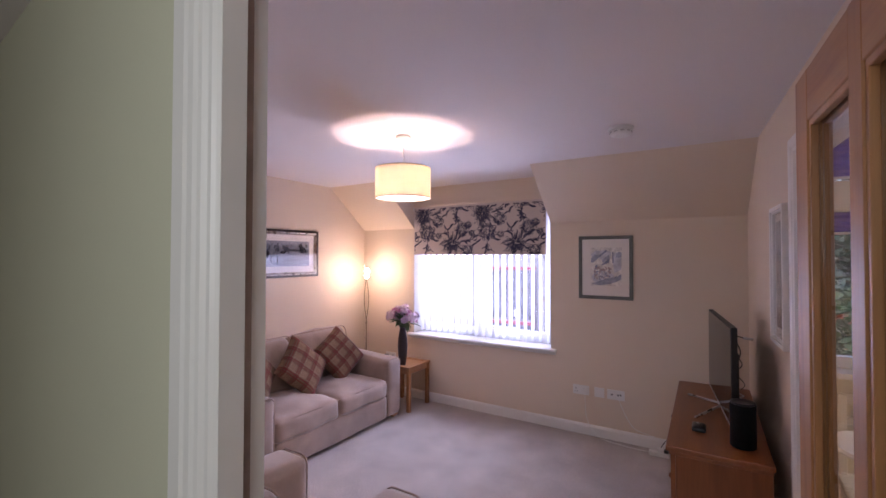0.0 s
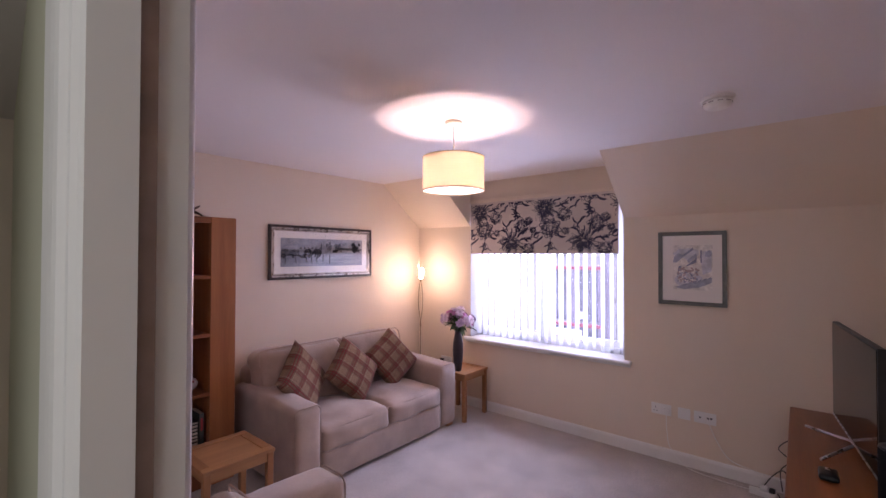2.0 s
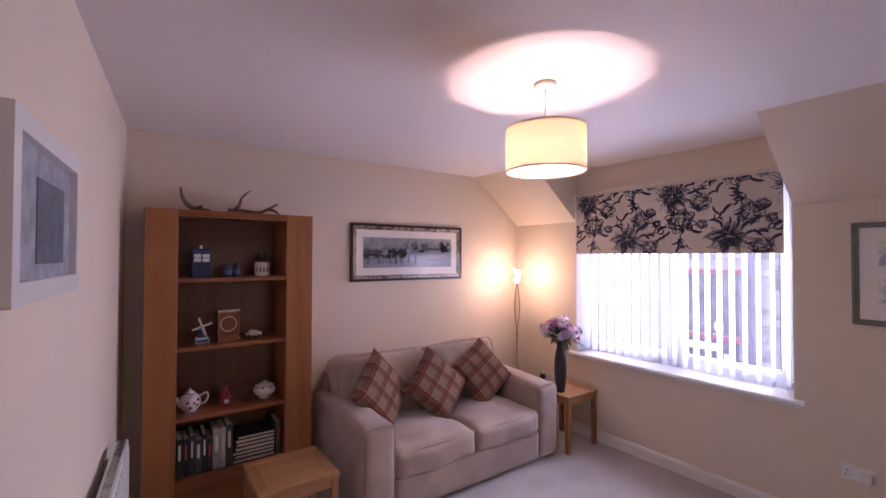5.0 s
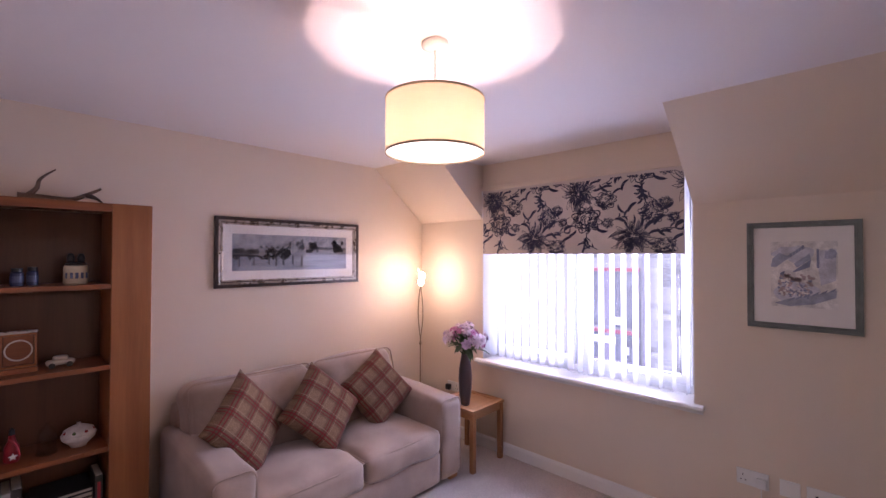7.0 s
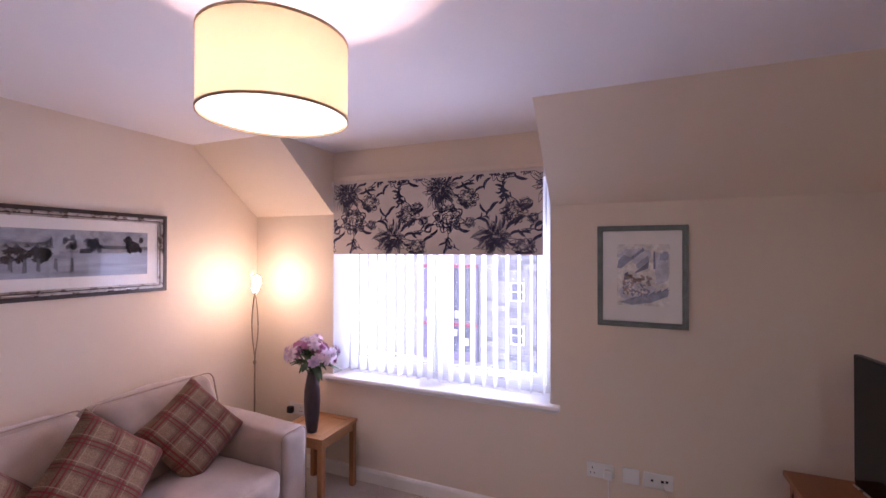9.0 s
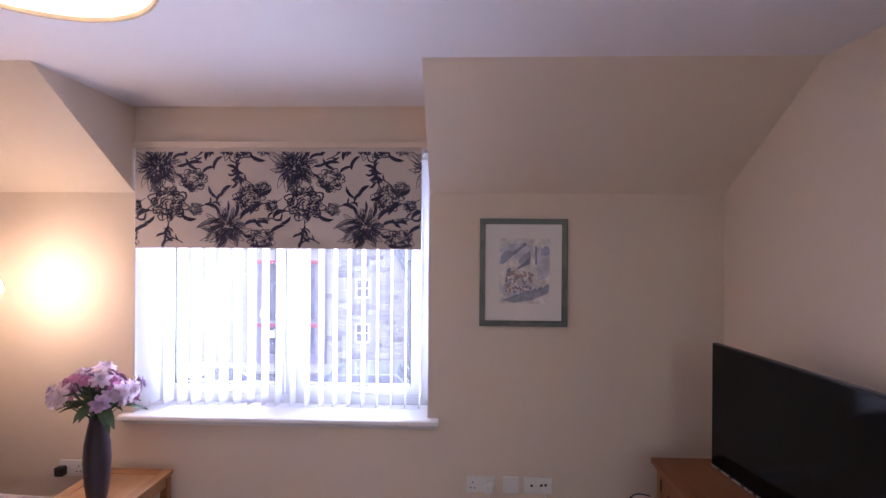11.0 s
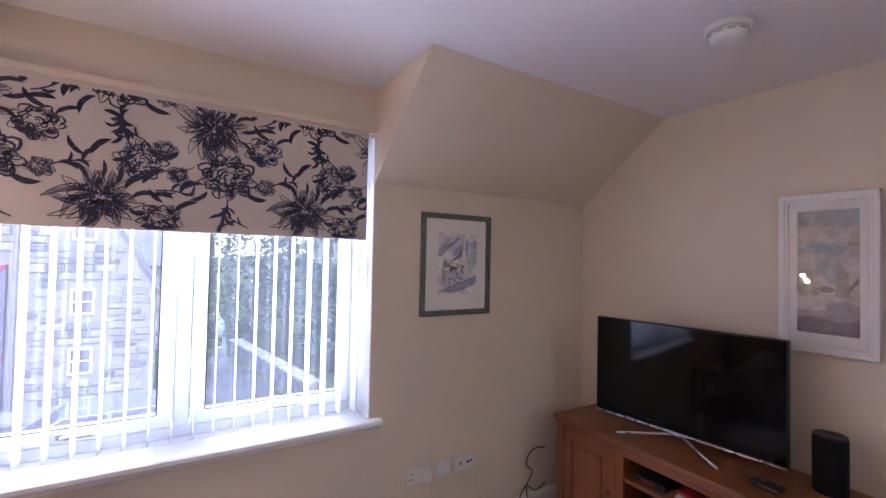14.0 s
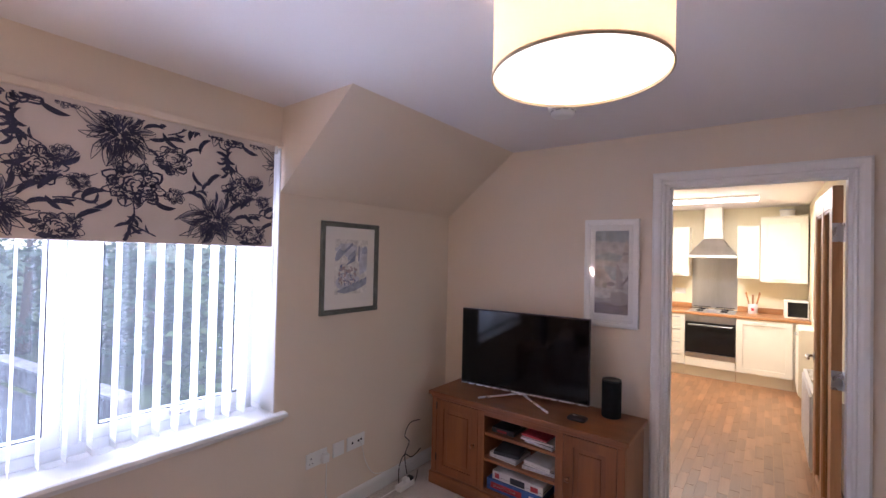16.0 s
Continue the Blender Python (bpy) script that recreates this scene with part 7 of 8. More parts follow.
base_unit(2.975, 3.245, "narrow cream drawer unit beside the oven", True)
base_unit(1.775, 2.37, "cream shaker base unit with one door")
cu = thing("corner_unit", "cream corner base unit end panel", "kitchen unit", m=pose(4.7, 1.69, 0))
part("carcass", box_bm(BXF - 0.001, 1.605, 0.15, KX1 - 0.02, 1.773, 0.868), UNIT, cu)
part("plinth", box_bm(BXF + 0.04, 1.605, 0, BXF + 0.058, 1.773, 0.149), UNIT, cu)
wk = thing("worktop", "wood-effect worktop with a raised back edge", "worktop", m=pose(4.7, 2.8, 0.87))
part("slab", box_bm(BXF - 0.03, 1.602, 0.869, KX1 - 0.001, 3.247, 0.905, 0.004), WORKTOP, wk)
for a, b in ((1.602, 2.385), (2.965, 3.247)):
    part("upstand", box_bm(KX1 - 0.02, a, 0.9055, KX1 - 0.0012, b, 0.985, 0.003), WORKTOP, wk)
ov = thing("oven", "built-under steel oven with a black glass door", "oven", m=pose(4.7, 2.67, 0))
part("body", box_bm(BXF + 0.001, 2.374, 0.27, KX1 - 0.03, 2.972, 0.868), STEEL, ov)
part("control_panel", box_bm(BXF - 0.018, 2.376, 0.775, BXF, 2.970, 0.866, 0.002), STEEL, ov)
dk = part("door", box_bm(BXF - 0.020, 2.376, 0.34, BXF, 2.970, 0.77, 0.003), OVENGLASS, ov, "black glass oven door")
part("door_trim", box_bm(BXF - 0.021, 2.376, 0.272, BXF, 2.970, 0.338, 0.002), STEEL, ov)
part("handle", tube_bm([(BXF - 0.020, 2.42, 0.735), (BXF - 0.055, 2.425, 0.735), (BXF - 0.055, 2.92, 0.735), (BXF - 0.020, 2.925, 0.735)], 0.009, 8), STEEL, dk)
for k in range(5):
    kb = lathe_bm([(0, 0), (0.019, 0), (0.017, 0.022), (0, 0.022)], 16)
    bmesh.ops.rotate(kb, cent=(0, 0, 0), matrix=Matrix.Rotation(radians(-90), 3, "Y"), verts=kb.verts)
    bmesh.ops.translate(kb, vec=(BXF - 0.018, 2.47 + 0.10 * k, 0.82), verts=kb.verts)
    part("knob", kb, STEEL, ov)
part("drawer_panel", box_bm(BXF - 0.018, 2.376, 0.15, BXF, 2.970, 0.268, 0.002), UNIT, ov)
part("plinth", box_bm(BXF + 0.04, 2.374, 0, BXF + 0.058, 2.972, 0.149), UNIT, ov)
hb = thing("hob", "steel gas hob with black pan supports", "hob", m=pose(4.68, 2.67, 0.905))
part("plate", box_bm(4.44, 2.385, 0.9055, 4.94, 2.955, 0.915, 0.003), STEEL, hb)
for x, y in ((4.56, 2.52), (4.56, 2.81), (4.81, 2.52), (4.81, 2.81)):
    part("burner", lathe_bm([(0, 0.9155), (0.045, 0.9155), (0.045, 0.93), (0.03, 0.938), (0, 0.938)], 16, (x, y, 0)), BLACK, hb)
    for a in (0, 90):
        g = box_bm(-0.11, -0.004, 0.0, 0.11, 0.004, 0.010)
        bmesh.ops.rotate(g, cent=(0, 0, 0), matrix=Matrix.Rotation(radians(a), 3, "Z"), verts=g.verts)
        bmesh.ops.translate(g, vec=(x, y, 0.9425 + (0.0102 if a else 0)), verts=g.verts)
        part("pan_support", g, BLACK, hb)
    part("support_foot", box_bm(x - 0.1, y - 0.003, 0.9155, x - 0.094, y + 0.003, 0.9425), BLACK, hb)
structure("splashback", box_bm(KX1 - 0.006, 2.388, 0.93, KX1 - 0.0005, 2.962, 1.70), STEEL, "brushed steel splashback behind the hob")
hd = thing("cooker_hood", "white and steel chimney cooker hood", "cooker hood", m=pose(4.75, 2.675, 1.68))
bm = bmesh.new()
lo = [bm.verts.new(v) for v in ((4.50, 2.385, 1.715), (4.98, 2.385, 1.715), (4.98, 2.965, 1.715), (4.50, 2.965, 1.715))]
hi = [bm.verts.new(v) for v in ((4.74, 2.565, 1.965), (4.98, 2.565, 1.965), (4.98, 2.785, 1.965), (4.74, 2.785, 1.965))]
bm.faces.new(lo[::-1])
bm.faces.new(hi)
for i in range(4):
    bm.faces.new((lo[i], lo[(i + 1) % 4], hi[(i + 1) % 4], hi[i]))
part("canopy", bm, STEEL, hd)
part("rim", box_bm(4.495, 2.38, 1.682, 4.985, 2.97, 1.7145, 0.003), WHITE, hd)
part("collar", box_bm(4.735, 2.56, 1.9655, 4.985, 2.79, 2.08, 0.002), WHITE, hd)
part("chimney", box_bm(4.742, 2.567, 2.0805, 4.985, 2.783, ZC - 0.001, 0.002), WHITE, hd)


def wall_unit(y0, y1, z0, z1, label):
    u = thing("wall_unit", label, "kitchen unit", "kitchen wall units", pose(4.85, (y0 + y1) / 2, z0))
    part("carcass", box_bm(4.70, y0 + 0.001, z0, KX1 - 0.001, y1 - 0.001, z1), UNIT, u)
    shaker_door(u, 4.70, y0, y1, z0, z1, "l")
    part("cornice", box_bm(4.685, y0 + 0.001, z1 + 0.0005, KX1 - 0.001, y1 - 0.001, z1 + 0.02, 0.002), UNIT, u)
    return u


wall_unit(2.125, 2.38, 1.40, 2.12, "narrow cream shaker wall cupboard")
wall_unit(1.62, 2.12, 1.36, 2.235, "tall cream shaker wall cupboard")
wall_unit(2.972, 3.245, 1.40, 2.12, "cream shaker wall cupboard beside the hood")
# ceiling tube
tl = thing("fluorescent_light", "lit fluorescent tube batten on the kitchen ceiling", "light", m=pose(3.55, 2.66, ZC))
part("batten", box_bm(3.51, 2.12, ZC - 0.035, 3.59, 3.20, ZC - 0.001, 0.003), PLASTIC, tl)
part("tube", tube_bm([(3.55, 2.13, ZC - 0.055), (3.55, 3.19, ZC - 0.055)], 0.018, 14), glow_mat("lit_tube", (1.0, 0.96, 0.88), 9), tl, "glowing white tube")
smoke = thing("heat_alarm", "small white heat alarm on the kitchen ceiling", "smoke alarm", m=pose(2.3, 2.62, ZC))
part("body", lathe_bm([(0, -0.04), (0.04, -0.038), (0.05, -0.02), (0.052, -0.0005), (0, -0.0005)], 24, (2.3, 2.62, ZC)), PLASTIC, smoke, smooth=True)
# small kitchen things
up = thing("utensil_pot", "white pot of wooden spoons with a red mark", "utensil pot", m=pose(4.80, 2.20, 0.9055))
part("pot", lathe_bm([(0, 0), (0.05, 0), (0.055, 0.01), (0.055, 0.14), (0.050, 0.14), (0.05, 0.02), (0, 0.015)], 20, (4.80, 2.20, 0.9055)), PORC, up, smooth=True)
part("mark", box_bm(4.744, 2.185, 0.955, 4.7455, 2.215, 0.99), CARDR, up)
for k in range(6):
    a = 2 * math.pi * k / 6
    part("spoon", tube_bm([(4.80 + 0.02 * math.cos(a), 2.20 + 0.02 * math.sin(a), 0.925), (4.80 + 0.05 * math.cos(a), 2.20 + 0.09 * math.sin(a), 1.17 + 0.02 * (k % 3))], 0.006, 6, taper=0.012), OAK, up)
mw = thing("microwave", "black and white microwave oven on the worktop", "microwave", m=pose(4.75, 1.76, 0.9055))
part("body", box_bm(4.62, 1.612, 0.9055, 4.96, 1.86, 1.13, 0.004), PLASTIC, mw)
part("door", box_bm(4.614, 1.625, 0.925, 4.6195, 1.825, 1.115, 0.001), OVENGLASS, mw)
tb = thing("storage_tub", "white storage tub on top of the cupboard", "tub", m=pose(4.85, 1.80, 2.256))
part("tub_body", lathe_bm([(0, 0), (0.075, 0), (0.085, 0.09), (0, 0.09)], 20, (4.86, 1.83, 2.2558)), PLASTIC, tb)
part("lid", lathe_bm([(0, 0.0905), (0.088, 0.0905), (0.085, 0.105), (0, 0.105)], 20, (4.86, 1.83, 2.2558)), PAPERW, tb)
CORK = noise_mat("cork", (0.40, 0.25, 0.12), 0.9, 0.2, 60.0, 0.2, 300)
nb = thing("notice_board", "cork notice board pinned with papers", "notice board", m=pose(3.6, KYA, 1.5))
part("board", box_bm(3.25, KYA + 0.001, 0.98, 3.95, KYA + 0.014, 1.86), CORK, nb)
part("frame", frame_bm("y", 3.23, 0.96, 3.97, 1.88, 0.025, KYA + 0.001, KYA + 0.02, 0.002), WHITE, nb)
for k, (a, b, c, d) in enumerate(((3.30, 1.52, 3.50, 1.80), (3.54, 1.48, 3.72, 1.76), (3.76, 1.55, 3.90, 1.75), (3.32, 1.08, 3.52, 1.42), (3.58, 1.10, 3.80, 1.36))):
    part("paper", box_bm(a, KYA + 0.0145, b, c, KYA + 0.0155, d), CARDW, nb)
radiator_panel("radiator", lambda u, d: (u, KYA + 2.1 * d), 1.45, 2.35, 0.14, 0.70, "white ribbed panel radiator on the kitchen wall")
wmach = thing("worktop_end_cupboard", "white cupboard front with a bar handle", "kitchen unit", m=pose(3.9, 1.75, 0))
part("carcass", box_bm(3.75, 1.603, 0.10, 4.36, 1.735, 0.868), UNIT, wmach)
part("plinth", box_bm(3.76, 1.603, 0.0, 4.35, 1.70, 0.0995), UNIT, wmach)
part("door", box_bm(3.752, 1.7355, 0.12, 4.358, 1.752, 0.86, 0.003), UNIT, wmach)
part("handle", tube_bm([(3.85, 1.752, 0.80), (3.86, 1.775, 0.80), (4.0, 1.775, 0.80), (4.01, 1.752, 0.80)], 0.006, 8), STEEL, wmach)
for y in (3.05,):
    s = thing("wall_socket", "white double wall socket above the worktop", "socket", m=pose(KX1, y, 1.15))
    part("plate", box_bm(KX1 - 0.010, y, 1.12, KX1 - 0.0005, y + 0.146, 1.206, 0.003), PLASTIC, s)
# floor planks, in short staggered strips
kf = bpy.data.objects["floor_kitchen"]
plank_mesh = {}
for j in range(45):
    y0 = KYA + 0.002 + j * 0.064
    x = XR + 0.002 - (0.0 if j % 3 == 0 else 0.1 * (j % 3))
    if y0 + 0.062 > KYB:
        break
    while x < BXF + 0.04 and j < 25:
        ln = 0.28
        a = max(x, XR + 0.002)
        b = x + ln
        key = round(b - a, 3)
        if key not in plank_mesh:
            bm = box_bm(0, 0, 0, b - a - 0.002, 0.0625, 0.0035)
            me = bpy.data.meshes.new("plank")
            bm.to_mesh(me)
            bm.free()
            me.materials.append(FLOORK)
            plank_mesh[key] = me
        o = new("plank", plank_mesh[key])
        o.parent = kf
        o.location = (a, y0, -0.0038)
        x += ln
# ---- the street outside ----
GZ = -2.9
STONE = noise_mat("rubble_stone", (0.27, 0.26, 0.27), 0.9, 0.3, 3.0, 0.25, 30, 0.4, 20, pieces=0.4)
MORTAR = noise_mat("mortar", (0.30, 0.29, 0.30), 0.95, 0.1, 6.0)
SLATE = noise_mat("slate_roof", (0.17, 0.175, 0.20), 0.6, 0.25, 3.0, 0.2, 20)
ASPHALT = noise_mat("wet_asphalt", (0.115, 0.118, 0.13), 0.22, 0.25, 0.6, 0.2, 60, 0.3, 80)
MAUVE_PAINT = noise_mat("weathered_mauve_paint", (0.20, 0.17, 0.24), 0.5, 0.2, 2.0)
MAROON = noise_mat("maroon_paint", (0.34, 0.055, 0.10), 0.4, 0.1, 4.0)
DARKPANE = noise_mat("far_window_glass", (0.13, 0.13, 0.17), 0.12, 0.35, 1.5)
GRASS = noise_mat("rough_grass", (0.06, 0.085, 0.03), 0.9, 0.4, 1.2, 0.3, 40)
structure("ground", box_bm(-400, 4.6, GZ - 0.3, 400, 800, GZ), GRASS, "rough green ground outside")
structure("road", prism_bm([(-60, 7.5), (60, 7.5), (60, 14.8), (1.0, 14.8), (-0.5, 23), (0.4, 40), (-2.2, 40), (-2.35, 25.9), (-2.9, 17.6), (-60, 17.6)], "z", GZ + 0.004, GZ + 0.02), ASPHALT, "wet grey asphalt street with a side lane")
structure("pavement", box_bm(-60, 16.9, GZ + 0.021, -2.9, 17.98, GZ + 0.14, 0.02), MORTAR, "pale kerbed pavement before the stone houses")


def stone_wall(parent, outline_ok, x0, x1, z0, z1, y, seed, rows_h=0.24, limit=260):
    """Courses of rubble laid in front of a wall face, each stone its own block."""
    r = random.Random(seed)
    meshes = []
    for k in range(8):
        bm = box_bm(-0.5, 0, 0, 0.5, 0.05, 1, 0.03, 1)
        for v in bm.verts:
            v.co += Vector((r.uniform(-0.03, 0.03), r.uniform(-0.01, 0.01), r.uniform(-0.06, 0.06)))
        me = bpy.data.meshes.new("stone")
        bm.to_mesh(me)
        bm.free()
        me.materials.append(STONE)
        meshes.append(me)
    n = 0
    z = z0
    while z < z1:
        h = rows_h * r.uniform(0.7, 1.2)
        x = x0 + r.uniform(-0.3, 0)
        while x < x1:
            w = r.uniform(0.3, 0.75)
            if outline_ok(x, x + w, z, z + h) and n < limit:
                o = new("stone", meshes[n % 8])
                o.parent = parent
                o.location, o.scale = (x + w / 2, y - 0.045, z + 0.01), (w - 0.03, 1, h - 0.025)
                n += 1
            x += w
        z += h


def sash(parent, x0, z0, w, h, y):
    """A small far window: stone surround, white frame, glass."""
    f = part("window", frame_bm("y", x0, z0, x0 + w, z0 + h, 0.06, y - 0.055, y + 0.02), UPVC, parent)
    part("pane", box_bm(x0 + 0.06, y - 0.02, z0 + 0.06, x0 + w - 0.06, y - 0.01, z0 + h - 0.06), DARKPANE, f)
    part("glazing_bar", box_bm(x0 + 0.06, y - 0.045, z0 + h / 2 - 0.02, x0 + w - 0.06, y - 0.021, z0 + h / 2 + 0.02), UPVC, f)


FY = 18.0
ha = thing("stone_house", "grey rubble-stone house across the street", "house", m=pose(-8, FY, GZ))
wall = part("wall", prism_bm([(-16, GZ), (-2.95, GZ), (-2.95, 0.5), (-3.75, 2.0), (-6.2, 5.6), (-16, 5.6)], "y", FY, FY + 1.0), MORTAR, ha)
part("roof", prism_bm([(-16, 5.601), (-6.2, 5.601), (-3.75, 2.001), (-2.95, 0.501), (-2.82, 0.48), (-3.66, 2.06), (-6.15, 5.72), (-16, 5.72)], "y", FY - 0.06, FY + 1.02), SLATE, ha)
WINS = [(-4.95, -0.25, 0.55, 0.75), (-4.95, -1.95, 0.55, 0.75), (-4.95, 1.9, 0.55, 0.75), (-7.9, 2.2, 0.8, 1.2)]
for a, b, w, h in WINS:
    sash(ha, a, b, w, h, FY)


def ok_a(x0, x1, z0, z1):
    if x0 < -9.2 or x1 > -2.97:
        return False
    edge = -2.95 if z1 < 0.5 else -2.95 - (z1 - 0.5) * 0.55
    if x1 > edge or (x1 > -8.8 and x0 < -6.1 and z0 < 1.5):
        return False
    return not any(x1 > a - 0.05 and x0 < a + w + 0.05 and z1 > b - 0.05 and z0 < b + h + 0.05 for a, b, w, h in WINS)


stone_wall(wall, ok_a, -9.2, -2.95, GZ + 0.15, 3.2, FY, 4, 0.21, 295)
# maroon timber shop front set against the house
sf = thing("shop_front", "maroon timber shop front with tall panes", "shop front", m=pose(-7.4, FY - 0.2, GZ + 0.14))
for x in (-8.65, -7.55, -6.45):
    part("post", box_bm(x, FY - 0.22, GZ + 0.141, x + 0.2, FY - 0.06, 1.05, 0.01), MAUVE_PAINT, sf)
for z in (-1.35, 1.051):
    part("rail", box_bm(-8.65, FY - 0.26, z, -6.25, FY - 0.06, z + 0.13, 0.01), MAROON, sf)
for a in (-8.45, -7.35):
    for z0, z1 in ((GZ + 0.5, -1.36), (-1.12, 1.04)):
        part("pane", box_bm(a + 0.01, FY - 0.14, z0, a + 0.89, FY - 0.12, z1), DARKPANE, sf)
    part("stall_riser", box_bm(a + 0.01, FY - 0.18, GZ + 0.141, a + 0.89, FY - 0.07, GZ + 0.49), MAUVE_PAINT, sf)
for a, z, w, h in ((-8.3, -1.75, 1.2, 0.28), (-7.2, -1.0, 0.28, 0.3), (-6.9, -2.1, 0.3, 0.3), (-8.5, -1.0, 0.25, 0.3)):
    part("notice", box_bm(a, FY - 0.29, z, a + w, FY - 0.265, z + h), CARDW, sf)
part("downpipe", tube_bm([(-6.1, FY - 0.12, GZ + 0.141), (-6.1, FY - 0.12, 4.5)], 0.06, 8), MAUVE_PAINT, sf)
# block behind
hbk = thing("stone_house", "smaller stone house with a slate roof down the lane", "house", m=pose(-3, 27, GZ))
wall2 = part("wall", box_bm(-7, 26, GZ, -2.4, 31, 1.0), MORTAR, hbk)
part("roof", prism_bm([(25.7, 1.0), (28.5, 3.2), (31.3, 1.0)], "x", -7.2, -2.25), SLATE, hbk)
stone_wall(wall2, lambda x0, x1, z0, z1: x1 < -2.4 and x0 > -4.6, -4.6, -2.4, GZ + 0.05, 0.8, 26, 9, 0.28, 110)
# lane wall
lw = thing("lane_wall", "low rubble wall along the lane", "wall", m=pose(0.5, 19.4, GZ))
bm = prism_bm([(-0.35, 23.5), (1.1, 15.3), (1.45, 15.35), (0.0, 23.55)], "z", GZ, GZ + 0.6)
part("core", bm, STONE, lw)
part("coping", prism_bm([(-0.42, 23.5), (1.03, 15.25), (1.52, 15.35), (0.07, 23.55)], "z", GZ + 0.601, GZ + 0.68), STONE, lw)


def street_car(name, x, y, turn, paint, label):
    """A parked hatchback built along its own x axis."""
    c = tagged(new(name), label, "car")
    c.matrix_basis = pose(x, y, GZ + 0.02, 0, 0, turn)

    def put(nm, bm, mat, parent=None, smooth=False):
        o = mesh_ob(nm, bm, mat, smooth)
        o.parent = parent or c
        return o

    side = [(-2.0, 0.35), (-2.02, 0.62), (-1.85, 0.86), (-0.95, 0.95), (1.55, 0.98), (1.95, 0.86), (2.02, 0.55), (1.98, 0.35)]
    b = prism_bm(side, "y", -0.84, 0.84)
    bmesh.ops.bevel(b, geom=b.edges[:], offset=0.06, segments=3, profile=0.5, affect="EDGES")
    put("body", b, paint, None, True)
    cab = bmesh.new()
    lo = [cab.verts.new(v) for v in ((-1.0, -0.78, 0.94), (1.65, -0.78, 0.96), (1.65, 0.78, 0.96), (-1.0, 0.78, 0.94))]
    hi = [cab.verts.new(v) for v in ((-0.25, -0.60, 1.44), (1.15, -0.60, 1.45), (1.15, 0.60, 1.45), (-0.25, 0.60, 1.44))]
    cab.faces.new(lo[::-1])
    cab.faces.new(hi)
    for i in range(4):
        cab.faces.new((lo[i], lo[(i + 1) % 4], hi[(i + 1) % 4], hi[i]))
    put("cabin", cab, DARKPANE)
    put("roof", box_bm(-0.28, -0.62, 1.43, 1.18, 0.62, 1.475, 0.02), paint)
    for s in (-1, 1):
        for p0, p1 in (((-1.0, 0.79 * s, 0.95), (-0.25, 0.61 * s, 1.45)), ((0.45, 0.79 * s, 0.97), (0.45, 0.61 * s, 1.45)), ((1.65, 0.79 * s, 0.97), (1.15, 0.61 * s, 1.45))):
            put("pillar", tube_bm([p0, p1], 0.035, 6), paint)
        put("headlight", box_bm(-1.99, s * 0.6 - 0.15, 0.66, -1.90, s * 0.6 + 0.15, 0.80, 0.02), UPVC)
        for wx in (-1.25, 1.25):
            w = put("wheel", tube_bm([(wx, s * 0.70, 0.31), (wx, s * 0.87, 0.31)], 0.31, 20), BLACK)
            put("rim", tube_bm([(wx, s * 0.865, 0.31), (wx, s * 0.885, 0.31)], 0.20, 16), CHROME, w)
    put("number_plate", box_bm(-2.06, -0.26, 0.42, -2.025, 0.26, 0.53), CARDW)
    return c


WHITECAR = noise_mat("white_car_paint", (0.75, 0.76, 0.78), 0.2, 0.02, 3.0, coat=0.8)
SILVERCAR = noise_mat("silver_car_paint", (0.42, 0.45, 0.52), 0.25, 0.02, 3.0, metal=0.5, coat=0.8)
street_car("parked_car", -7.5, 12.4, 182, WHITECAR, "white parked hatchback at the kerb")
street_car("parked_car", -3.75, 12.7, 4, SILVERCAR, "silver-blue parked hatchback at the kerb")


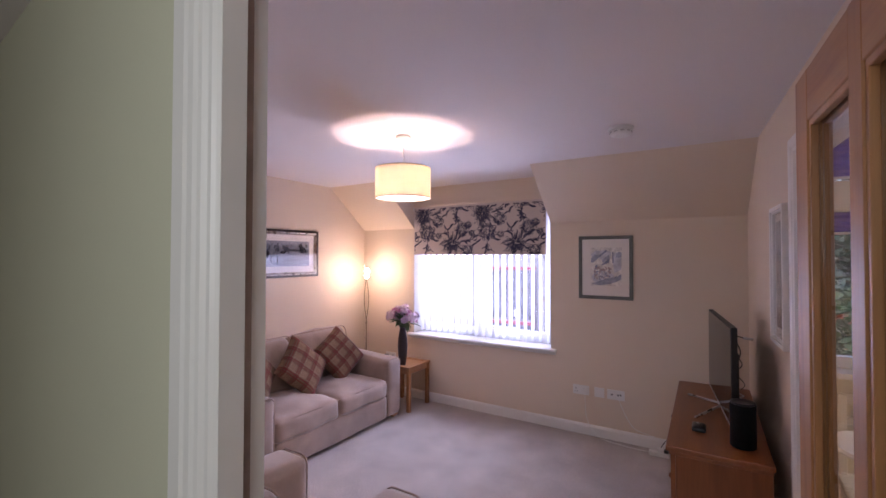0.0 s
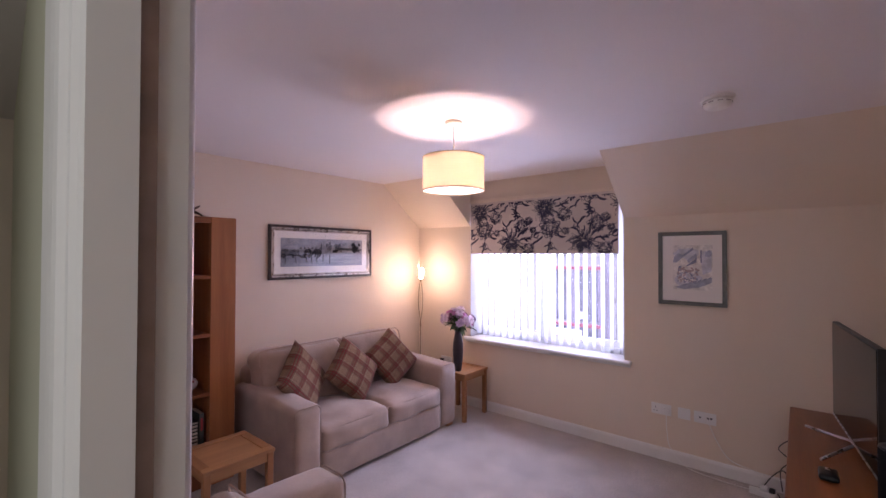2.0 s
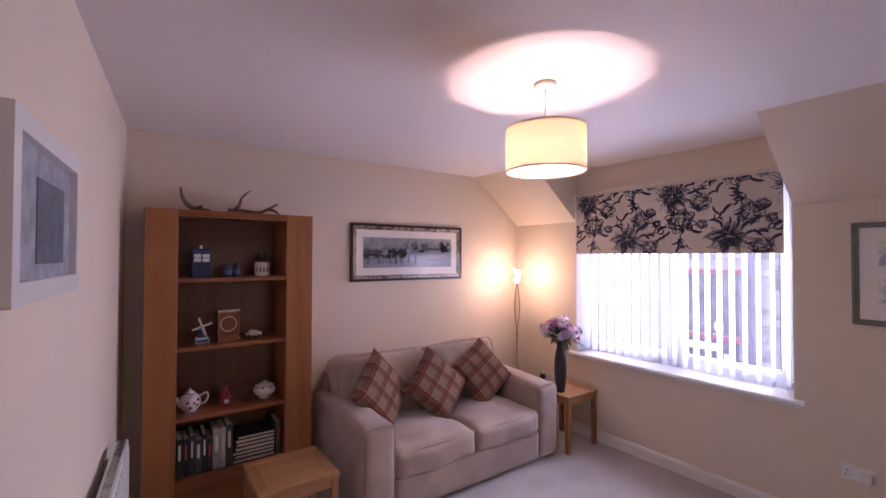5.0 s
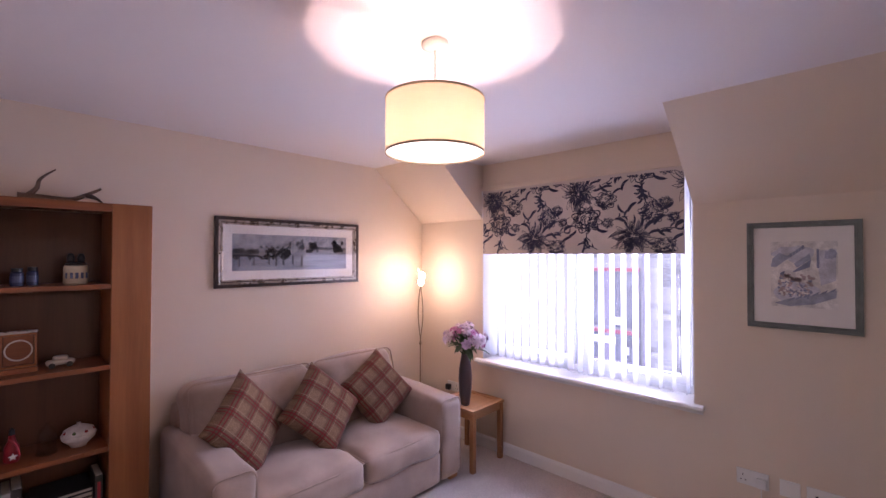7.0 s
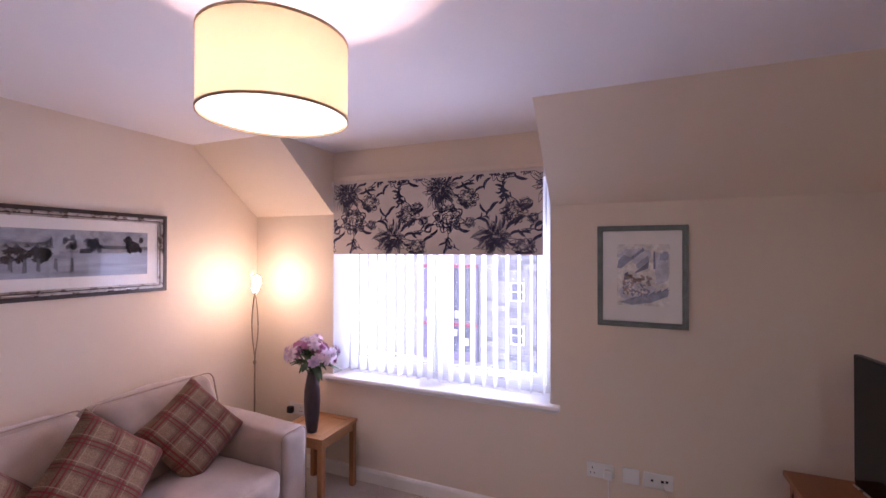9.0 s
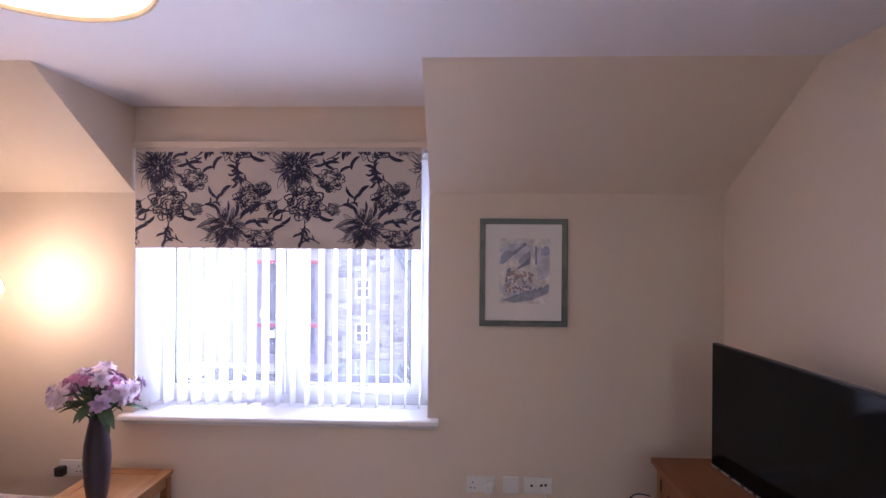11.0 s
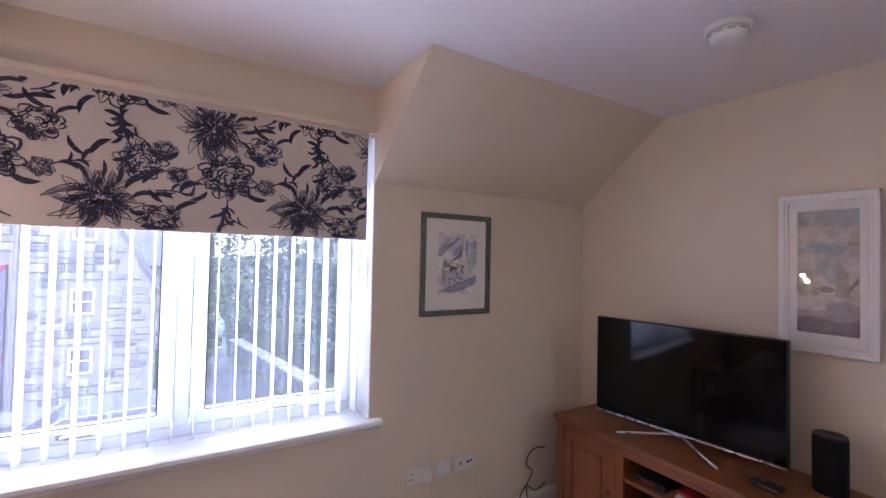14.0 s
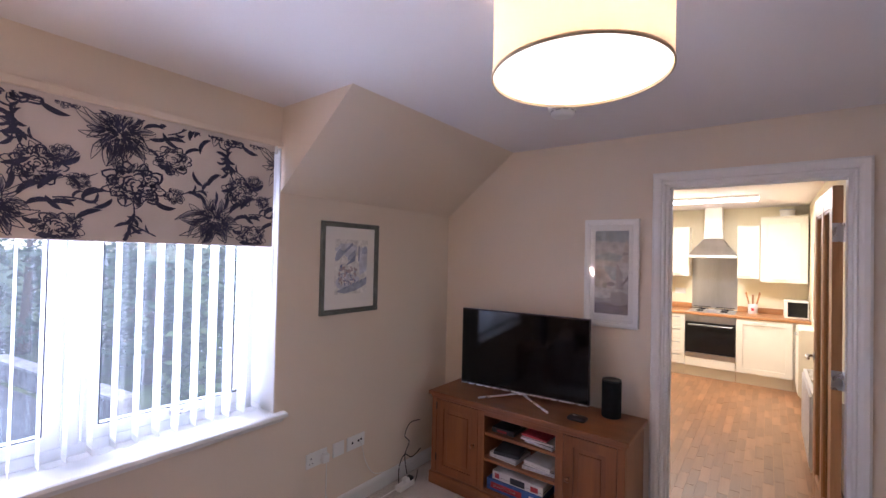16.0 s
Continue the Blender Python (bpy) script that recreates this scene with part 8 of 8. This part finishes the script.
def leaf_tree(name, x, y, h, r, seed, mats, label, low=0.12, count=2600):
    """A tapered trunk with limbs, and a crown of many leaf sprays with gaps."""
    t = thing(name, label, "tree", m=pose(x, y, GZ))
    rn = random.Random(seed)
    part("trunk", tube_bm(curve_points([(x, y, GZ), (x + rn.uniform(-0.1, 0.1), y, GZ + h * 0.4), (x + rn.uniform(-0.3, 0.3), y, GZ + h * 0.9)]), 0.03 * h, 8, taper=0.02), mats[1], t, smooth=True)
    centres = []
    for k in range(34):
        f = low + (1 - low) * rn.random()
        a = rn.uniform(0, 2 * math.pi)
        reach = r * (1.05 - 0.75 * f) * math.sqrt(rn.uniform(0.2, 1.0))
        c = Vector((x + reach * math.cos(a), y + reach * math.sin(a), GZ + f * h))
        centres.append(c)
        if k < 12:
            part("limb", tube_bm([(x, y, GZ + f * h * 0.8), tuple(c)], 0.012 * h * (1.1 - f), 5, taper=0.01), mats[1], t)
    verts, faces = [], []
    for k in range(count):
        c = centres[rn.randrange(len(centres))]
        p = c + Vector((rn.gauss(0, 0.30), rn.gauss(0, 0.30), rn.gauss(0, 0.24))) * r * 0.5
        u = Vector((rn.uniform(-1, 1), rn.uniform(-1, 1), rn.uniform(-0.6, 0.4))).normalized()
        v = u.cross(Vector((rn.uniform(-1, 1), rn.uniform(-1, 1), rn.uniform(-1, 1)))).normalized()
        s = rn.uniform(0.08, 0.20)
        i = len(verts)
        verts += [tuple(p - u * s), tuple(p + v * s * 0.5), tuple(p + u * s), tuple(p - v * s * 0.5)]
        faces.append((i, i + 1, i + 2, i + 3))
    me = bpy.data.meshes.new("crown")
    me.from_pydata(verts, [], faces)
    me.materials.append(mats[0])
    ob = new("crown", me)
    ob.parent = t
    ob.matrix_parent_inverse = t.matrix_basis.inverted()
    tagged(ob, kind="stuff")
    return t


def leaf_mat(name, c):
    m = noise_mat(name, c, 0.6, 0.45, 1.5, 0.2, 12)
    return m


BARK = noise_mat("bark", (0.09, 0.07, 0.05), 0.9, 0.3, 8.0)
CONIFER, BUSH = leaf_mat("conifer_green", (0.045, 0.085, 0.05)), leaf_mat("bush_green", (0.060, 0.10, 0.035))
for i, (x, y, h, r, m) in enumerate(((1.0, 27.0, 8.5, 2.2, CONIFER), (1.9, 22.5, 8.0, 2.0, CONIFER), (2.9, 18.6, 7.5, 2.0, CONIFER), (-1.7, 23.2, 2.6, 0.8, BUSH), (4.6, 22.0, 8.0, 2.5, CONIFER), (6.6, 18.5, 7.5, 2.6, BUSH), (4.3, 15.9, 3.6, 2.0, BUSH), (8.8, 15.5, 7.0, 2.8, CONIFER), (11.5, 14.2, 6.5, 3.0, BUSH), (7.0, 13.0, 3.0, 2.0, BUSH), (10.5, 19.5, 9.5, 3.0, CONIFER), (-0.6, 34.0, 9.0, 3.0, BUSH), (14.5, 12.0, 6.5, 3.0, CONIFER))):
    leaf_tree("tree", x, y, h, r, i + 20, (m, BARK), "dark green dense garden conifer" if m is CONIFER else "leafy green shrub by the lane", 0.08)
